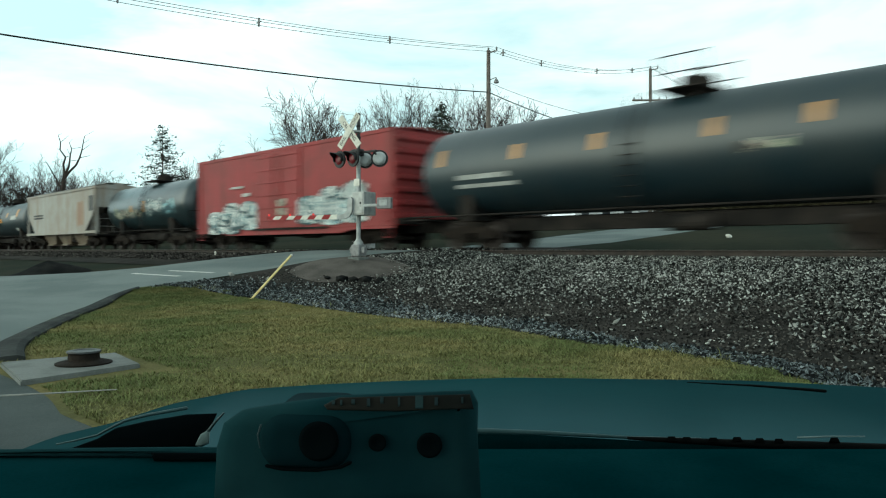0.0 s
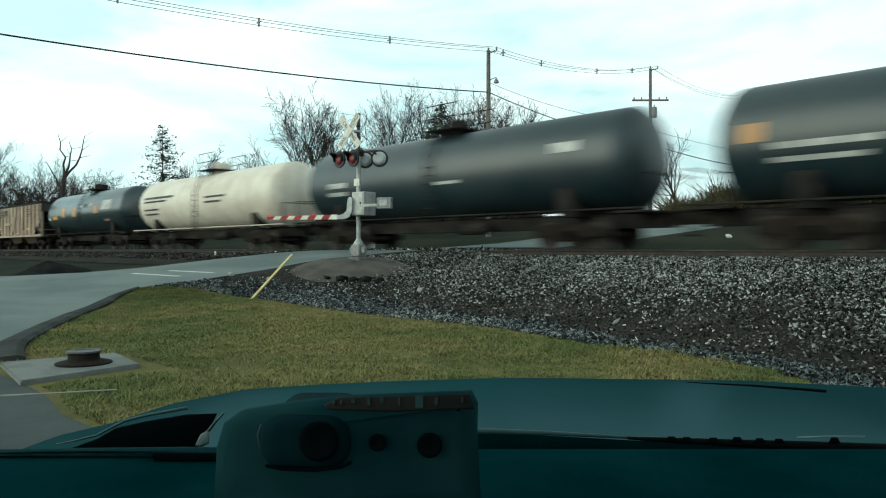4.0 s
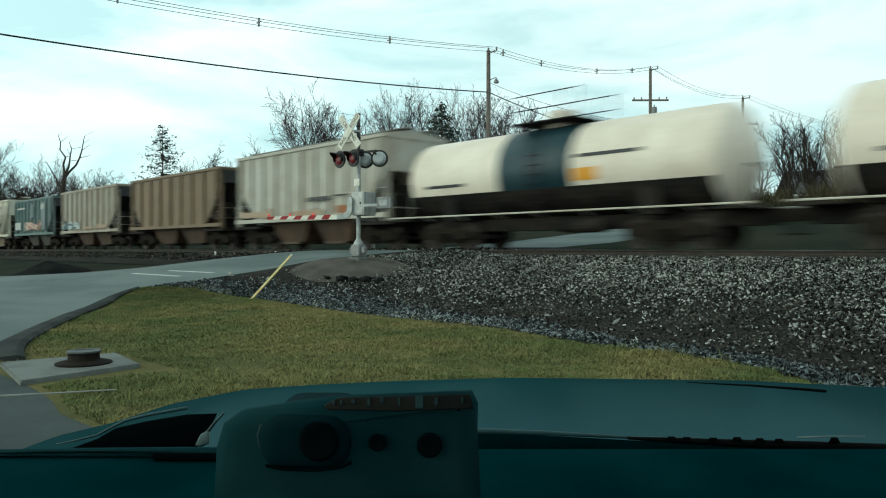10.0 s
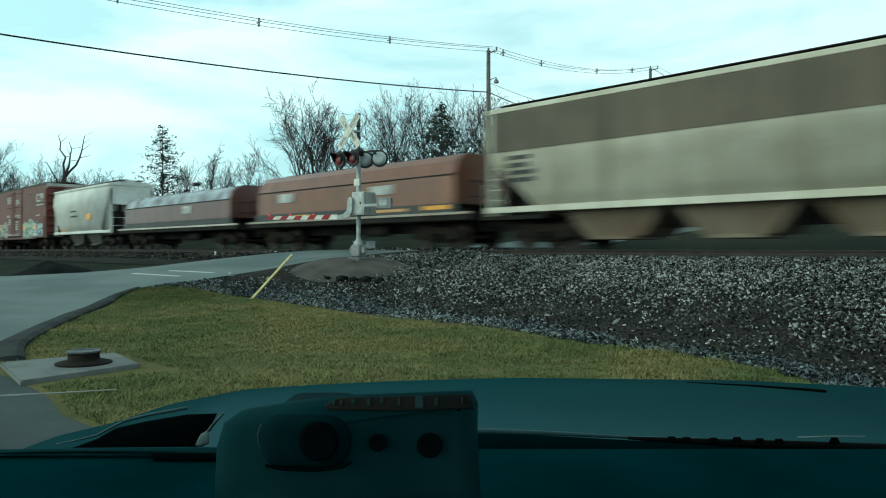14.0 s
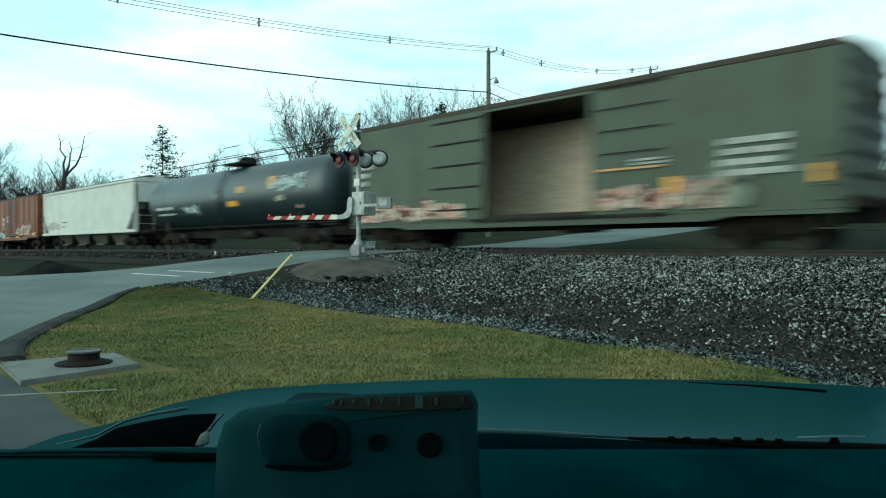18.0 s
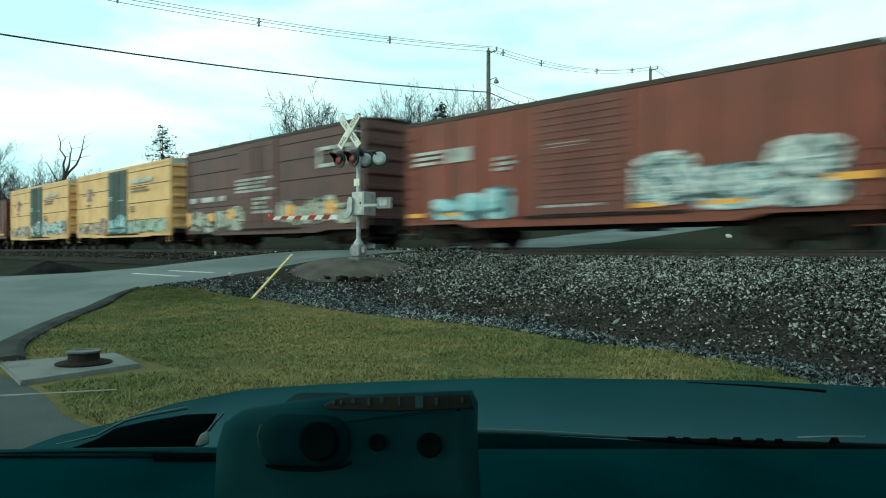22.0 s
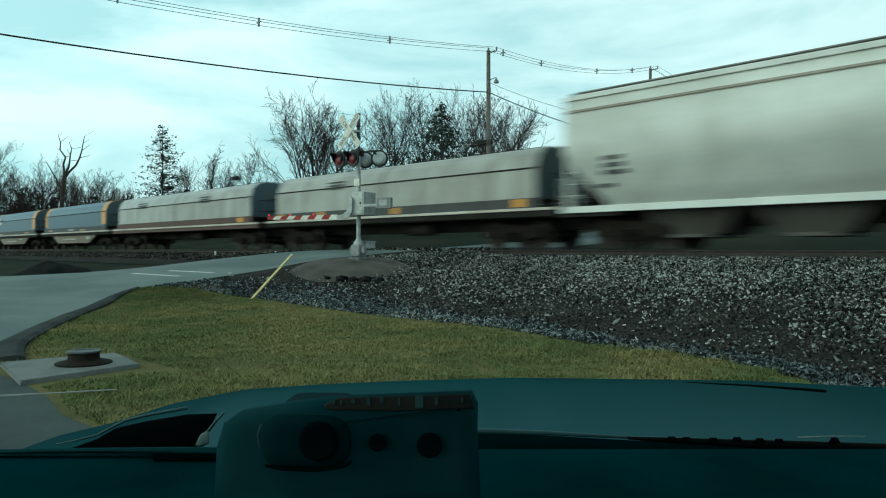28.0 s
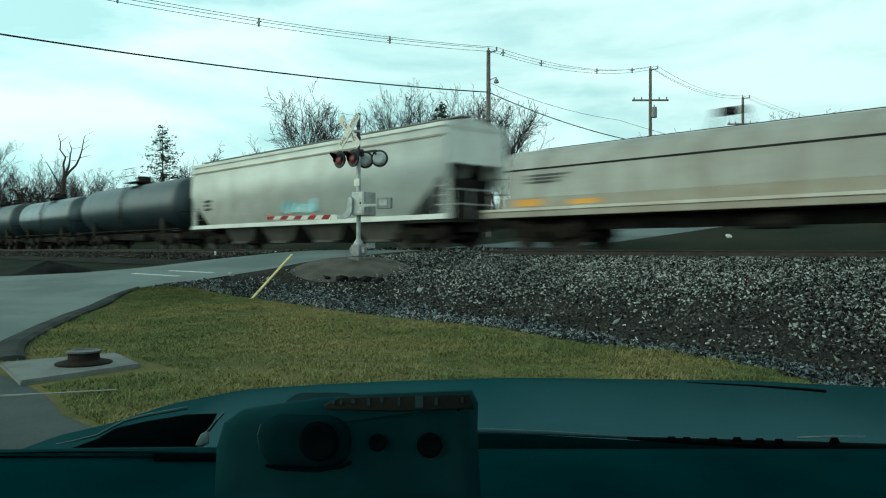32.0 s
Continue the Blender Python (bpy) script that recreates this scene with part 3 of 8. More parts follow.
def grounds():
    ground_sheet()
    ys = np.concatenate([np.linspace(-120, -16, 20), np.linspace(-15, 30, 91), np.linspace(32, 160, 30)])
    road = strip("road", [(float(road_left(y)), y) for y in ys], [(float(road_right(y)), y) for y in ys], 14, M["asphalt"], 0.006, label="worn pale grey asphalt road over the railway crossing")
    # apron on which the car stands, joined to the road round the kerb
    strip("pavement", resample(KERB[:9], 60), resample([(-18.5, -11.6), (-22.0, -22.0), (-9.0, -22.0)], 60), 10, M["asphalt"], 0.011, label="worn pale asphalt beside the kerb")
    strip("driveway", resample(KERB[8:] + FRONT[1:], 60), resample([(-9.0, -22.0), (-9.0, -26.0), (6.0, -26.0), (6.0, -12.7)], 60), 10, M["apron"], 0.011, label="asphalt driveway at the foot of the lawn, edge dimming put into its colour")
    # lawn bed
    lawn = strip("lawn", resample(KERB + FRONT[1:], 80), resample(TOE, 80), 14, M["soil"], 0.012, label="yellow-green winter lawn with bare soil")
    # wide rolled kerb round the lawn, cast in lengths, its back to the grass
    k = resample(KERB[:8], 17)
    kerb = tagged(new("kerb"), "wide dark rolled kerb between lawn and asphalt", kind="structure")
    wide = np.interp(np.arange(17), [0, 3, 16], [0.16, 0.36, 0.4])
    for i, (p, q) in enumerate(zip(k, k[1:])):
        d = (q - p) / np.hypot(*(q - p))
        inward = np.array([-d[1], d[0]])
        rings = []
        for e, w in ((p + d * 0.004, wide[i]), (q - d * 0.004, wide[i + 1])):
            z = float(land(*e))
            rings.append([(*(e + inward * w * u), z + h) for u, h in ((0.0, -0.15), (0.0, 0.022), (0.12, 0.05), (0.42, 0.075), (0.8, 0.085), (1.0, 0.06), (1.0, -0.15))])
        part("kerb_stone", loft(bmesh.new(), rings), M["kerb"], kerb)
    # ballast bed on this side, and beyond
    xs = np.linspace(-17.9, 30, 140)
    toe = np.array(resample(TOE, 200))
    tx = np.interp(xs, toe[:, 0], toe[:, 1])
    strip("ballast_bed", [(x, y - 0.15) for x, y in zip(xs, tx)], [(x, -0.9) for x in xs], 16, M["cinders"], 0.02, label="dark cinder and stone ballast slope beside the track")
    xl = np.concatenate([np.linspace(-760, -60, 40), np.linspace(-58, -24.5, 60)])
    strip("ballast_bed", [(x, -6.0) for x in xl], [(x, -0.9) for x in xl], 12, M["cinders"], 0.02, label="dark cinder shoulder along the track")
    strip("ballast_bed", [(x, 0.9) for x in np.linspace(-760, 60, 160)], [(x, 4.2) for x in np.linspace(-760, 60, 160)], 4, M["cinders"], 0.02, label="dark cinder shoulder beyond the track")
    # packed dirt round the signal foot
    ang = np.linspace(0, math.tau, 33)
    strip("dirt_patch", [(-16.3 + 0.05 * math.cos(a), -6.5 + 0.05 * math.sin(a)) for a in ang],
          [(-16.2 + (1.45 + 0.2 * math.sin(3 * a)) * math.cos(a), -6.7 + (1.75 + 0.2 * math.cos(2 * a)) * math.sin(a)) for a in ang], 8, M["dirt"], 0.03, label="packed grey dirt round the signal foot")
    # stop lines
    for xa, xb, y0, y1 in ((-23.6, -20.2, -9.72, -9.56), (-22.6, -19.6, -8.98, -8.84)):
        m = strip("stop_line", [(x, y0) for x in np.linspace(xa, xb, 8)], [(x, y1) for x in np.linspace(xa, xb, 8)], 2, M["mark"], 0.012, label="worn white stop line on the asphalt")
    # dark heap of dirt across the road
    bm = bmesh.new()
    R = [(r, k) for r in range(9) for k in range(20)]
    grid = {}
    for r, k in R:
        rr, a = r / 8 * 1.0, k * math.tau / 20
        x, y = -32.8 + 1.3 * rr * math.cos(a), -9.5 + 1.75 * rr * math.sin(a)
        z = float(land(x, y)) - 0.03 + 0.62 * (1 - rr) ** 0.8 * (1 + 0.25 * noise.noise(Vector((x, y, 3))))
        grid[r, k] = bm.verts.new((x, y, z if r < 8 else float(land(x, y)) - 0.05))
    for r in range(8):
        for k in range(20):
            bm.faces.new((grid[r, k], grid[r + 1, k], grid[r + 1, (k + 1) % 20], grid[r, (k + 1) % 20]))
    tagged(part("dirt_mound", bm, M["black_dirt"], smooth=True), "low dark heap of dirt beside the road", "dirt mound")


def stones(name, px, py, size, material, lift=0.0, label="", sink=0.25, seed=1):
    """Broken stones, each a squeezed eight-sided lump, joined into one mesh."""
    rng = np.random.default_rng(seed)
    n = len(px)
    base = np.array([(1, 0, 0), (-1, 0, 0), (0, 1, 0), (0, -1, 0), (0, 0, 1), (0, 0, -1)], float)
    tri = np.array([(0, 2, 4), (2, 1, 4), (1, 3, 4), (3, 0, 4), (2, 0, 5), (1, 2, 5), (3, 1, 5), (0, 3, 5)])
    # splintered flakes: long, broad and thin by turns
    s = size * rng.uniform(0.5, 1.5, (n, 1, 1)) * rng.uniform(0.55, 1.35, (n, 6, 1))
    p = (base[None] + rng.normal(0, 0.22, (n, 6, 3))) * s * np.array([1.45, 1.0, 0.6])
    q = rng.normal(size=(n, 4))
    q /= np.linalg.norm(q, axis=1)[:, None]
    w, x, y, z = q.T
    rot = np.stack([np.stack([1 - 2 * (y * y + z * z), 2 * (x * y - z * w), 2 * (x * z + y * w)], -1),
                    np.stack([2 * (x * y + z * w), 1 - 2 * (x * x + z * z), 2 * (y * z - x * w)], -1),
                    np.stack([2 * (x * z - y * w), 2 * (y * z + x * w), 1 - 2 * (x * x + y * y)], -1)], 1)
    p = np.einsum("nij,nkj->nki", rot, p)
    c = np.column_stack([px, py, land(px, py) + lift + size * (1 - 2 * sink) * rng.uniform(0.1, 1.0, n)])
    v = (p + c[:, None, :]).reshape(-1, 3)
    f = (tri[None] + 6 * np.arange(n)[:, None, None]).reshape(-1, 3)
    return tagged(many(name, v, f, material), label, kind="stuff")


def gravel():
    rng = np.random.default_rng(4)
    toe = np.array(resample(TOE, 200))
    # coarse clean ballast on the upper slope, thinning out over bare dark soil below
    x, y = rng.uniform(-17.2, 3.2, 165000), rng.uniform(-12.2, -1.3, 165000)
    edge = np.interp(x, toe[:, 0], toe[:, 1], right=-12.6)
    swell = 0.7 * np.sin(x * 0.55 + 1.0) + 0.4 * np.sin(x * 1.7)
    dens = 0.07 + 0.72 * smoothstep(-9.6, -5.4, y + 0.7 * swell + 2.2 * smoothstep(-6, -1, x)) ** 1.3 * np.where(x < -10, 0.85, 1.0)
    dens = dens + 0.07 * smoothstep(-6, -1, x)
    keep = (rng.uniform(size=len(x)) < dens) & (y > edge - 0.05) & (((x + 16.2) / 1.7) ** 2 + ((y + 6.7) / 1.9) ** 2 > rng.uniform(0.35, 1.1, len(x))) & (x > road_right(y) + 0.35)
    stones("ballast", x[keep], y[keep], 0.0215, M["stone"], 0.02, "grey-brown broken track ballast stones", seed=5)
    # small dark grit between them
    x, y = rng.uniform(-17.4, 1.5, 60000), rng.uniform(-12.0, -5.0, 60000)
    keep = (y > np.interp(x, toe[:, 0], toe[:, 1], right=-12.6)) & (((x + 16.2) / 1.7) ** 2 + ((y + 6.7) / 1.9) ** 2 > rng.uniform(0.5, 1.1, len(x))) & (x > road_right(y) + 0.2)
    stones("grit", x[keep], y[keep], 0.014, M["grit"], 0.018, "small dark brown grit on the slope", seed=15)
    # fine blue-grey chippings along the foot of the slope
    t = rng.uniform(0, 1, 21000) ** 0.9
    pt = np.column_stack([np.interp(t, np.linspace(0, 1, 200), toe[:, 0]), np.interp(t, np.linspace(0, 1, 200), toe[:, 1])])
    off = rng.normal(0.2, 0.4, len(t)).clip(-0.12, 1.6) * np.interp(pt[:, 0], [-18, -16.5, -13, -9, -5, -2], [0.8, 1.5, 1.4, 0.6, 0.35, 0.4])
    stones("chippings", pt[:, 0] + rng.normal(0, 0.1, len(t)), pt[:, 1] + off, 0.022, M["bluestone"], 0.02, "blue-grey stone chippings along the lawn", seed=6)
    x = rng.uniform(-75, -24.8, 9000)
    stones("ballast", x, rng.uniform(-4.5, -1.4, 9000), 0.045, M["grit"], 0.02, "grey track ballast stones beyond the road", seed=7)
    x = rng.uniform(-60, 5, 7000)
    stones("ballast", x, rng.uniform(-0.66, 0.66, 7000), 0.045, M["stone"], 0.02, "ballast stones between the rails", seed=8)
    for (px, py, s) in ((-9.6, -10.35, 0.06), (-11.7, -8.26, 0.1), (-5.95, -9.66, 0.05), (-17.9, -9.26, 0.08), (-7.24, -9.57, 0.06)):
        ob = stones("stone", np.array([px]), np.array([py]), s, M["concrete"], 0.02, "single pale stone lying on the gravel", seed=int(s * 1000))
        ob["kind"] = ""
        tagged(ob, "", "stone")


def debris():
    """Black clods of spoil dropped on the packed dirt."""
    for k, (x, y, r) in enumerate(((-15.2, -7.7, 0.17), (-14.9, -7.55, 0.13), (-14.55, -7.45, 0.16), (-14.2, -7.3, 0.1), (-15.6, -7.85, 0.09), (-13.9, -7.6, 0.07))):
        bm = bmesh.new()
        bmesh.ops.create_icosphere(bm, subdivisions=2, radius=r)
        for v in bm.verts:
            v.co *= 1 + 0.6 * noise.noise(v.co * 8 + Vector((k * 5.3, 1, 0)))
            v.co.z *= 0.55
        c = tagged(part("clod", bm, M["black_dirt"]), "black clod of spoil on the packed dirt", "clod", "clods beside the signal")
        c.location = (x, y, float(land(x, y)) + 0.03 + r * 0.3)


def lawn_blades():
    """Short winter grass: narrow bent blades, in clumps of uneven height."""
    rng = np.random.default_rng(11)
    a, b = resample(KERB + FRONT[1:], 400), resample(TOE, 400)
    n = 300000
    u, w = rng.uniform(0, 1, n), rng.uniform(0.012, 1.02, n)
    k = u * 398
    i = k.astype(int)
    fr = (k - i)[:, None]
    pa, pb = a[i] * (1 - fr) + a[i + 1] * fr, b[i] * (1 - fr) + b[i + 1] * fr
    p = pa + (pb - pa) * w[:, None]
    clump = np.sin(p[:, 0] * 5.1 + np.sin(p[:, 1] * 4.3) * 2) * np.sin(p[:, 1] * 6.2 + np.cos(p[:, 0] * 3.7) * 2)
    patchy = np.sin(p[:, 0] * 1.3 + 2 * np.sin(p[:, 1] * 0.9)) * np.sin(p[:, 1] * 1.9 + np.cos(p[:, 0] * 0.8) * 2)
    h = (0.02 + 0.012 * clump + 0.008 * patchy + rng.exponential(0.006, n)).clip(0.006, 0.08)
    h = np.where((clump > 0.82) & (rng.uniform(size=n) < 0.25), h * 1.7, h)
    pad = (np.abs((p[:, 0] + 8.2)) < 0.8) & (np.abs(p[:, 1] + 16.1) < 0.75)
    h = np.where(pad, 0.004, h)
    d = rng.uniform(0, math.tau, n)
    lean = rng.uniform(0.5, 2.4, n) * h
    wd = rng.uniform(0.0025, 0.0048, n)
    z = land(p[:, 0], p[:, 1]) + 0.008
    side = np.column_stack([-np.sin(d), np.cos(d)])
    fwd = np.column_stack([np.cos(d), np.sin(d)])
    v = np.empty((n, 5, 3))
    v[:, 0, :2], v[:, 1, :2] = p - side * wd[:, None], p + side * wd[:, None]
    v[:, 0, 2] = v[:, 1, 2] = z
    mid = p + fwd * (lean * 0.3)[:, None]
    v[:, 2, :2], v[:, 3, :2] = mid + side * (wd * 0.8)[:, None], mid - side * (wd * 0.8)[:, None]
    v[:, 2, 2] = v[:, 3, 2] = z + h * 0.65
    v[:, 4, :2] = p + fwd * lean[:, None]
    v[:, 4, 2] = z + h
    o = 5 * np.arange(n)[:, None]
    f = np.concatenate([o + [0, 1, 2], o + [0, 2, 3], o + [3, 2, 4]])
    tagged(many("grass", v.reshape(-1, 3), f, M["grass"]), "short yellow-green winter grass blades", kind="stuff")


# ---- the track ----
def track():
    tr = tagged(new("railway_track"), "single railway track with rusty rails on wooden ties", kind="structure")
    prof = [(-0.07, -0.17), (0.07, -0.17), (0.07, -0.155), (0.012, -0.135), (0.009, -0.05), (0.036, -0.036), (0.036, -0.004), (-0.036, -0.004), (-0.036, -0.036), (-0.009, -0.05), (-0.012, -0.135), (-0.07, -0.155)]
    for y in (-0.7525, 0.7525):
        r = part("rail", prism([(y + a, z) for a, z in prof], -760, 70), M["rail"], tr)
        part("rail_head", prism([(y + a, z) for a, z in ((-0.03, -0.004), (0.03, -0.004), (0.026, 0.0), (-0.026, 0.0))], -760, 70), M["railhead"], r, "polished rail head")
    def tie():
        return slab(-0.115, 0.115, -1.3, 1.3, -0.34, -0.172, 0.012)
    x = -120.0
    while x < 20:
        if not (ROAD_L - 0.3 < x < ROAD_R + 0.3):
            shared("tie", "tie", tie, M["tie"], tr, pose(x + random.uniform(-0.03, 0.03), random.uniform(-0.03, 0.03), 0, 0, 0, random.uniform(-1, 1)))
        x += 0.53
    far = bmesh.new()
    x = -760.0
    while x < -120.2:
        box(far, x, x + 0.23, -1.3, 1.3, -0.34, -0.172)
        x += 0.53
    tagged(part("tie_row", far, M["tie"], tr), kind="stuff")
    # crossing planks flush with the rails
    pl = tagged(new("crossing_deck"), "dark timber planks between the rails at the crossing", kind="structure")
    for y0, y1 in ((-1.75, -1.32), (-1.29, -0.84), (-0.64, -0.23), (-0.2, 0.2), (0.23, 0.64), (0.84, 1.29), (1.32, 1.75)):
        for k in range(2):
            xa = ROAD_L + k * (ROAD_R - ROAD_L) / 2
            part("plank", slab(xa + 0.01, xa + (ROAD_R - ROAD_L) / 2 - 0.01, y0, y1, -0.2, 0.0, 0.012), M["tie"], pl)


# ---- the crossing signal and gate ----
def ring_lamp(parent, centre, facing, lit):
    """A flasher: round black backing, housing, hood and red lens. facing: turn about z."""
    m = pose(*centre, 0, 0, facing)
    bk = shared("backing", "backing", lambda: spin([(0.05, 0.03), (0.235, 0.03), (0.24, 0.0), (0.235, -0.015), (0.05, -0.015)], 28, "y"), M["signalblack"], parent, m)
    shared("housing", "housing", lambda: spin([(0.04, 0.15), (0.12, 0.14), (0.175, 0.09), (0.19, 0.031)], 20, "y"), M["lamppale"], bk, Matrix(), "grey lamp housing")
    def hood():
        bm = bmesh.new()
        n = 16
        inn, out = [], []
        for k in range(n + 1):
            a = math.radians(-20 + 220 * k / n)
            far = -0.016 - 0.3 * max(0.25, math.sin(max(0.0, min(math.pi, a)))) 
            inn.append((bm.verts.new((0.175 * math.cos(a), -0.016, 0.175 * math.sin(a))), bm.verts.new((0.165 * math.cos(a), far, 0.165 * math.sin(a)))))
            out.append((bm.verts.new((0.183 * math.cos(a), -0.016, 0.183 * math.sin(a))), bm.verts.new((0.173 * math.cos(a), far, 0.173 * math.sin(a)))))
        for k in range(n):
            bm.faces.new((inn[k][0], inn[k][1], inn[k + 1][1], inn[k + 1][0]))
            bm.faces.new((out[k][0], out[k + 1][0], out[k + 1][1], out[k][1]))
            bm.faces.new((inn[k][1], out[k][1], out[k + 1][1], inn[k + 1][1]))
        return bm
    shared("hood", "lamphood", hood, M["signalblack"], bk, Matrix())
    shared("lens", "lens", lambda: spin([(0.152, -0.016), (0.145, -0.035), (0.09, -0.055), (0.02, -0.062)], 20, "y"), M["redlamp"] if lit else M["red"], bk, Matrix(), "red lens")
    return bk


SX, SY = -16.64, -6.1


def signal():
    z0 = float(land(SX, SY)) + 0.02
    sg = tagged(new("crossing_signal"), "grey steel railway crossing signal with crossbuck, red lamps and lowered gate", "crossing signal")
    sg.location = (SX, SY, z0)
    face = -8.0
    bm = bmesh.new()
    rod(bm, (0, 0, 0), (0, 0, 3.04), 0.062, seg=16)
    part("mast", bm, M["galv"], sg, smooth=False)
    part("mast_extension", rod(bmesh.new(), (0, 0, 3.0), (0, 0, 3.98), 0.05, seg=16), M["darksteel"], sg, "dark steel mast extension")
    for z in (3.36, 3.68):
        part("mast_clamp", spin([(0.052, z - 0.03), (0.066, z - 0.02), (0.066, z + 0.02), (0.052, z + 0.03)], 14), M["signalblack"], sg)
    part("mast_cap", spin([(0.06, 3.96), (0.06, 4.02), (0.03, 4.05)], 14), M["darksteel"], sg)
    part("footing", slab(-0.22, 0.22, -0.22, 0.22, -0.25, 0.05, 0.03), M["padstone"], sg, "grey concrete footing")
    part("junction_base", slab(-0.15, 0.15, -0.15, 0.15, 0.07, 0.4, 0.03), M["paleware"], sg)
    part("base_collar", spin([(0.14, 0.4), (0.13, 0.46), (0.08, 0.52), (0.066, 0.56)], 16), M["galv"], sg)
    for dx in (-0.213, 0.213):
        part("base_arm", slab(dx - 0.06, dx + 0.06, -0.07, 0.07, 0.16, 0.33, 0.02), M["paleware"], sg)
    part("name_plate", slab(-0.1, 0.1, -0.08, -0.066, 2.02, 2.22), M["white"], sg, "small pale plate on the mast")
    # the sign: two crossed boards with the words
    cb = part("crossbuck_bracket", slab(-0.18, 0.07, -0.187, 0.07, 3.5, 3.56, 0.01), M["galv"], sg)
    words = {1: "RAILROAD", -1: "CROSSING"}
    for s in (1, -1):
        bl = part("board", slab(-0.56, 0.56, -0.012, 0.012, -0.1, 0.1, 0.004), M["white"], sg, "white crossbuck board with black letters")
        bl.matrix_local = pose(-0.15, -0.2 - 0.026 * (s > 0), 3.53, 0, -s * 50, 0)
        if s > 0:
            txt = [("RAIL", -0.33), ("ROAD", 0.33)]
        else:
            txt = [("CROSSING", 0.0)]
        for tx, cx in txt:
            cu = bpy.data.curves.new("letters", "FONT")
            cu.body, cu.size, cu.align_x, cu.align_y, cu.extrude = tx, 0.15, "CENTER", "CENTER", 0.002
            t = bpy.data.objects.new("letters", cu)
            scene.collection.objects.link(t)
            dg = bpy.context.evaluated_depsgraph_get()
            me = bpy.data.meshes.new_from_object(t.evaluated_get(dg))
            bpy.data.objects.remove(t)
            me.materials.clear()
            me.materials.append(M["signalblack"])
            lt = new("letters", me)
            lt.parent = bl
            lt.matrix_local = pose(cx, -0.015, 0, 90, 0, 0)
            tagged(lt, "black sign letters")
    # flashers on a cross arm
    arm = part("lamp_arm", slab(-0.6, 0.66, -0.035, 0.035, 2.92, 2.98, 0.012), M["signalblack"], sg)
    part("arm_clamp", slab(-0.12, 0.12, -0.11, 0.11, 2.86, 3.04, 0.02), M["signalblack"], sg)
    for dx, dr in ((-0.5, 0.02), (0.02, 0.55)):
        ring_lamp(sg, (dx, -0.24, 2.77), face, True)
        ring_lamp(sg, (dr, 0.26, 2.77), 210, False)
        for xx, yy in ((dx, -0.22), (dr, 0.22)):
            part("lamp_bracket", rod(bmesh.new(), (xx, yy, 2.81), (xx, 0, 2.94), 0.025, seg=8), M["signalblack"], sg)
    # gate machine, arm and counterweight
    part("gate_machine", slab(-0.03, 0.43, -0.24, 0.24, 1.2, 1.84, 0.02), M["galv"], sg, "grey steel gate machine housing")
    part("machine_door", slab(0.01, 0.39, -0.256, -0.242, 1.25, 1.79, 0.005), M["galv"], sg)
    part("machine_lock", slab(0.29, 0.34, -0.275, -0.257, 1.5, 1.56, 0.008), M["signalblack"], sg)
    gt = part("gate_arm", loft(bmesh.new(), [[(-0.5, y, 1.1), (-0.5, y, 1.2), (-0.3, y, 1.24), (-0.2, y, 1.32), (-0.17, y, 1.62), (-0.13, y, 1.7), (-0.07, y, 1.7), (-0.03, y, 1.62), (-0.04, y, 1.3), (-0.12, y, 1.16), (-0.26, y, 1.1)] for y in (-0.33, -0.27)]), M["galv"], sg, "grey gate arm bracket")
    gt.rotation_euler = (0, 0, radians(16))
    part("counterweight_arm", slab(0.2, 0.95, -0.34, -0.3, 1.42, 1.5, 0.01), M["galv"], gt)
    part("counterweight", slab(0.74, 1.16, -0.4, -0.26, 1.36, 1.66, 0.015), M["paleware"], gt, "grey flat counterweight")
    part("weight_plate", slab(0.82, 1.06, -0.412, -0.402, 1.44, 1.6, 0.004), M["galv"], gt)
    n = 10
    for k in range(n):
        xa, xb = -0.5 - 2.25 * k / n, -0.5 - 2.25 * (k + 1) / n
        h0 = 0.068 - 0.026 * k / n
        # the stripes lean, but for the arm's square ends
        sl, sr = 0.05 * (k > 0), 0.05 * (k < n - 1)
        part("gate_stripe", loft(bmesh.new(), [[(xa - sl, y, 1.16 - h0), (xb - sr, y, 1.16 - h0 + 0.003), (xb + sr, y, 1.16 + h0 - 0.003), (xa + sl, y, 1.16 + h0)] for y in (-0.325, -0.29)]),
             M["white"] if k % 2 == 0 else M["red"], gt, "white gate stripe" if k % 2 == 0 else "red gate stripe")
    for x in (-2.7, -2.0, -1.25):
        part("gate_lamp", slab(x - 0.022, x + 0.022, -0.33, -0.285, 1.215, 1.265, 0.01), M["tiplamp"], gt, "small red gate lamp")
    sg.rotation_euler = (0, 0, radians(10))
    # relay case beyond the track
    rc = tagged(new("relay_case"), "pale grey steel relay case beyond the track", "relay case")
    rc.location = (-29.2, 3.7, float(land(-29.2, 3.7)))
    part("case_body", slab(-0.5, 0.5, -0.3, 0.3, 0.0, 0.62, 0.02), M["galv"], rc)
    part("case_lid", slab(-0.54, 0.54, -0.34, 0.34, 0.622, 0.67, 0.015), M["galv"], rc)
    # leaning yellow marker pole
    bm = bmesh.new()
    a, b = Vector((-14.96, -10.4, float(land(-14.96, -10.4)) - 0.05)), Vector((-14.7, -9.46, -0.115))
    rod(bm, a, b, 0.026, seg=10)
    mk = part("marker_pole", bm, M["yellow"])
    tagged(mk, "yellow plastic marker pole leaning over the gravel", "marker pole")
    part("pole_tip", spin([(0.03, -0.02), (0.03, 0.015), (0.015, 0.03)], 10), M["white"], mk).matrix_local = Matrix.Translation(b)
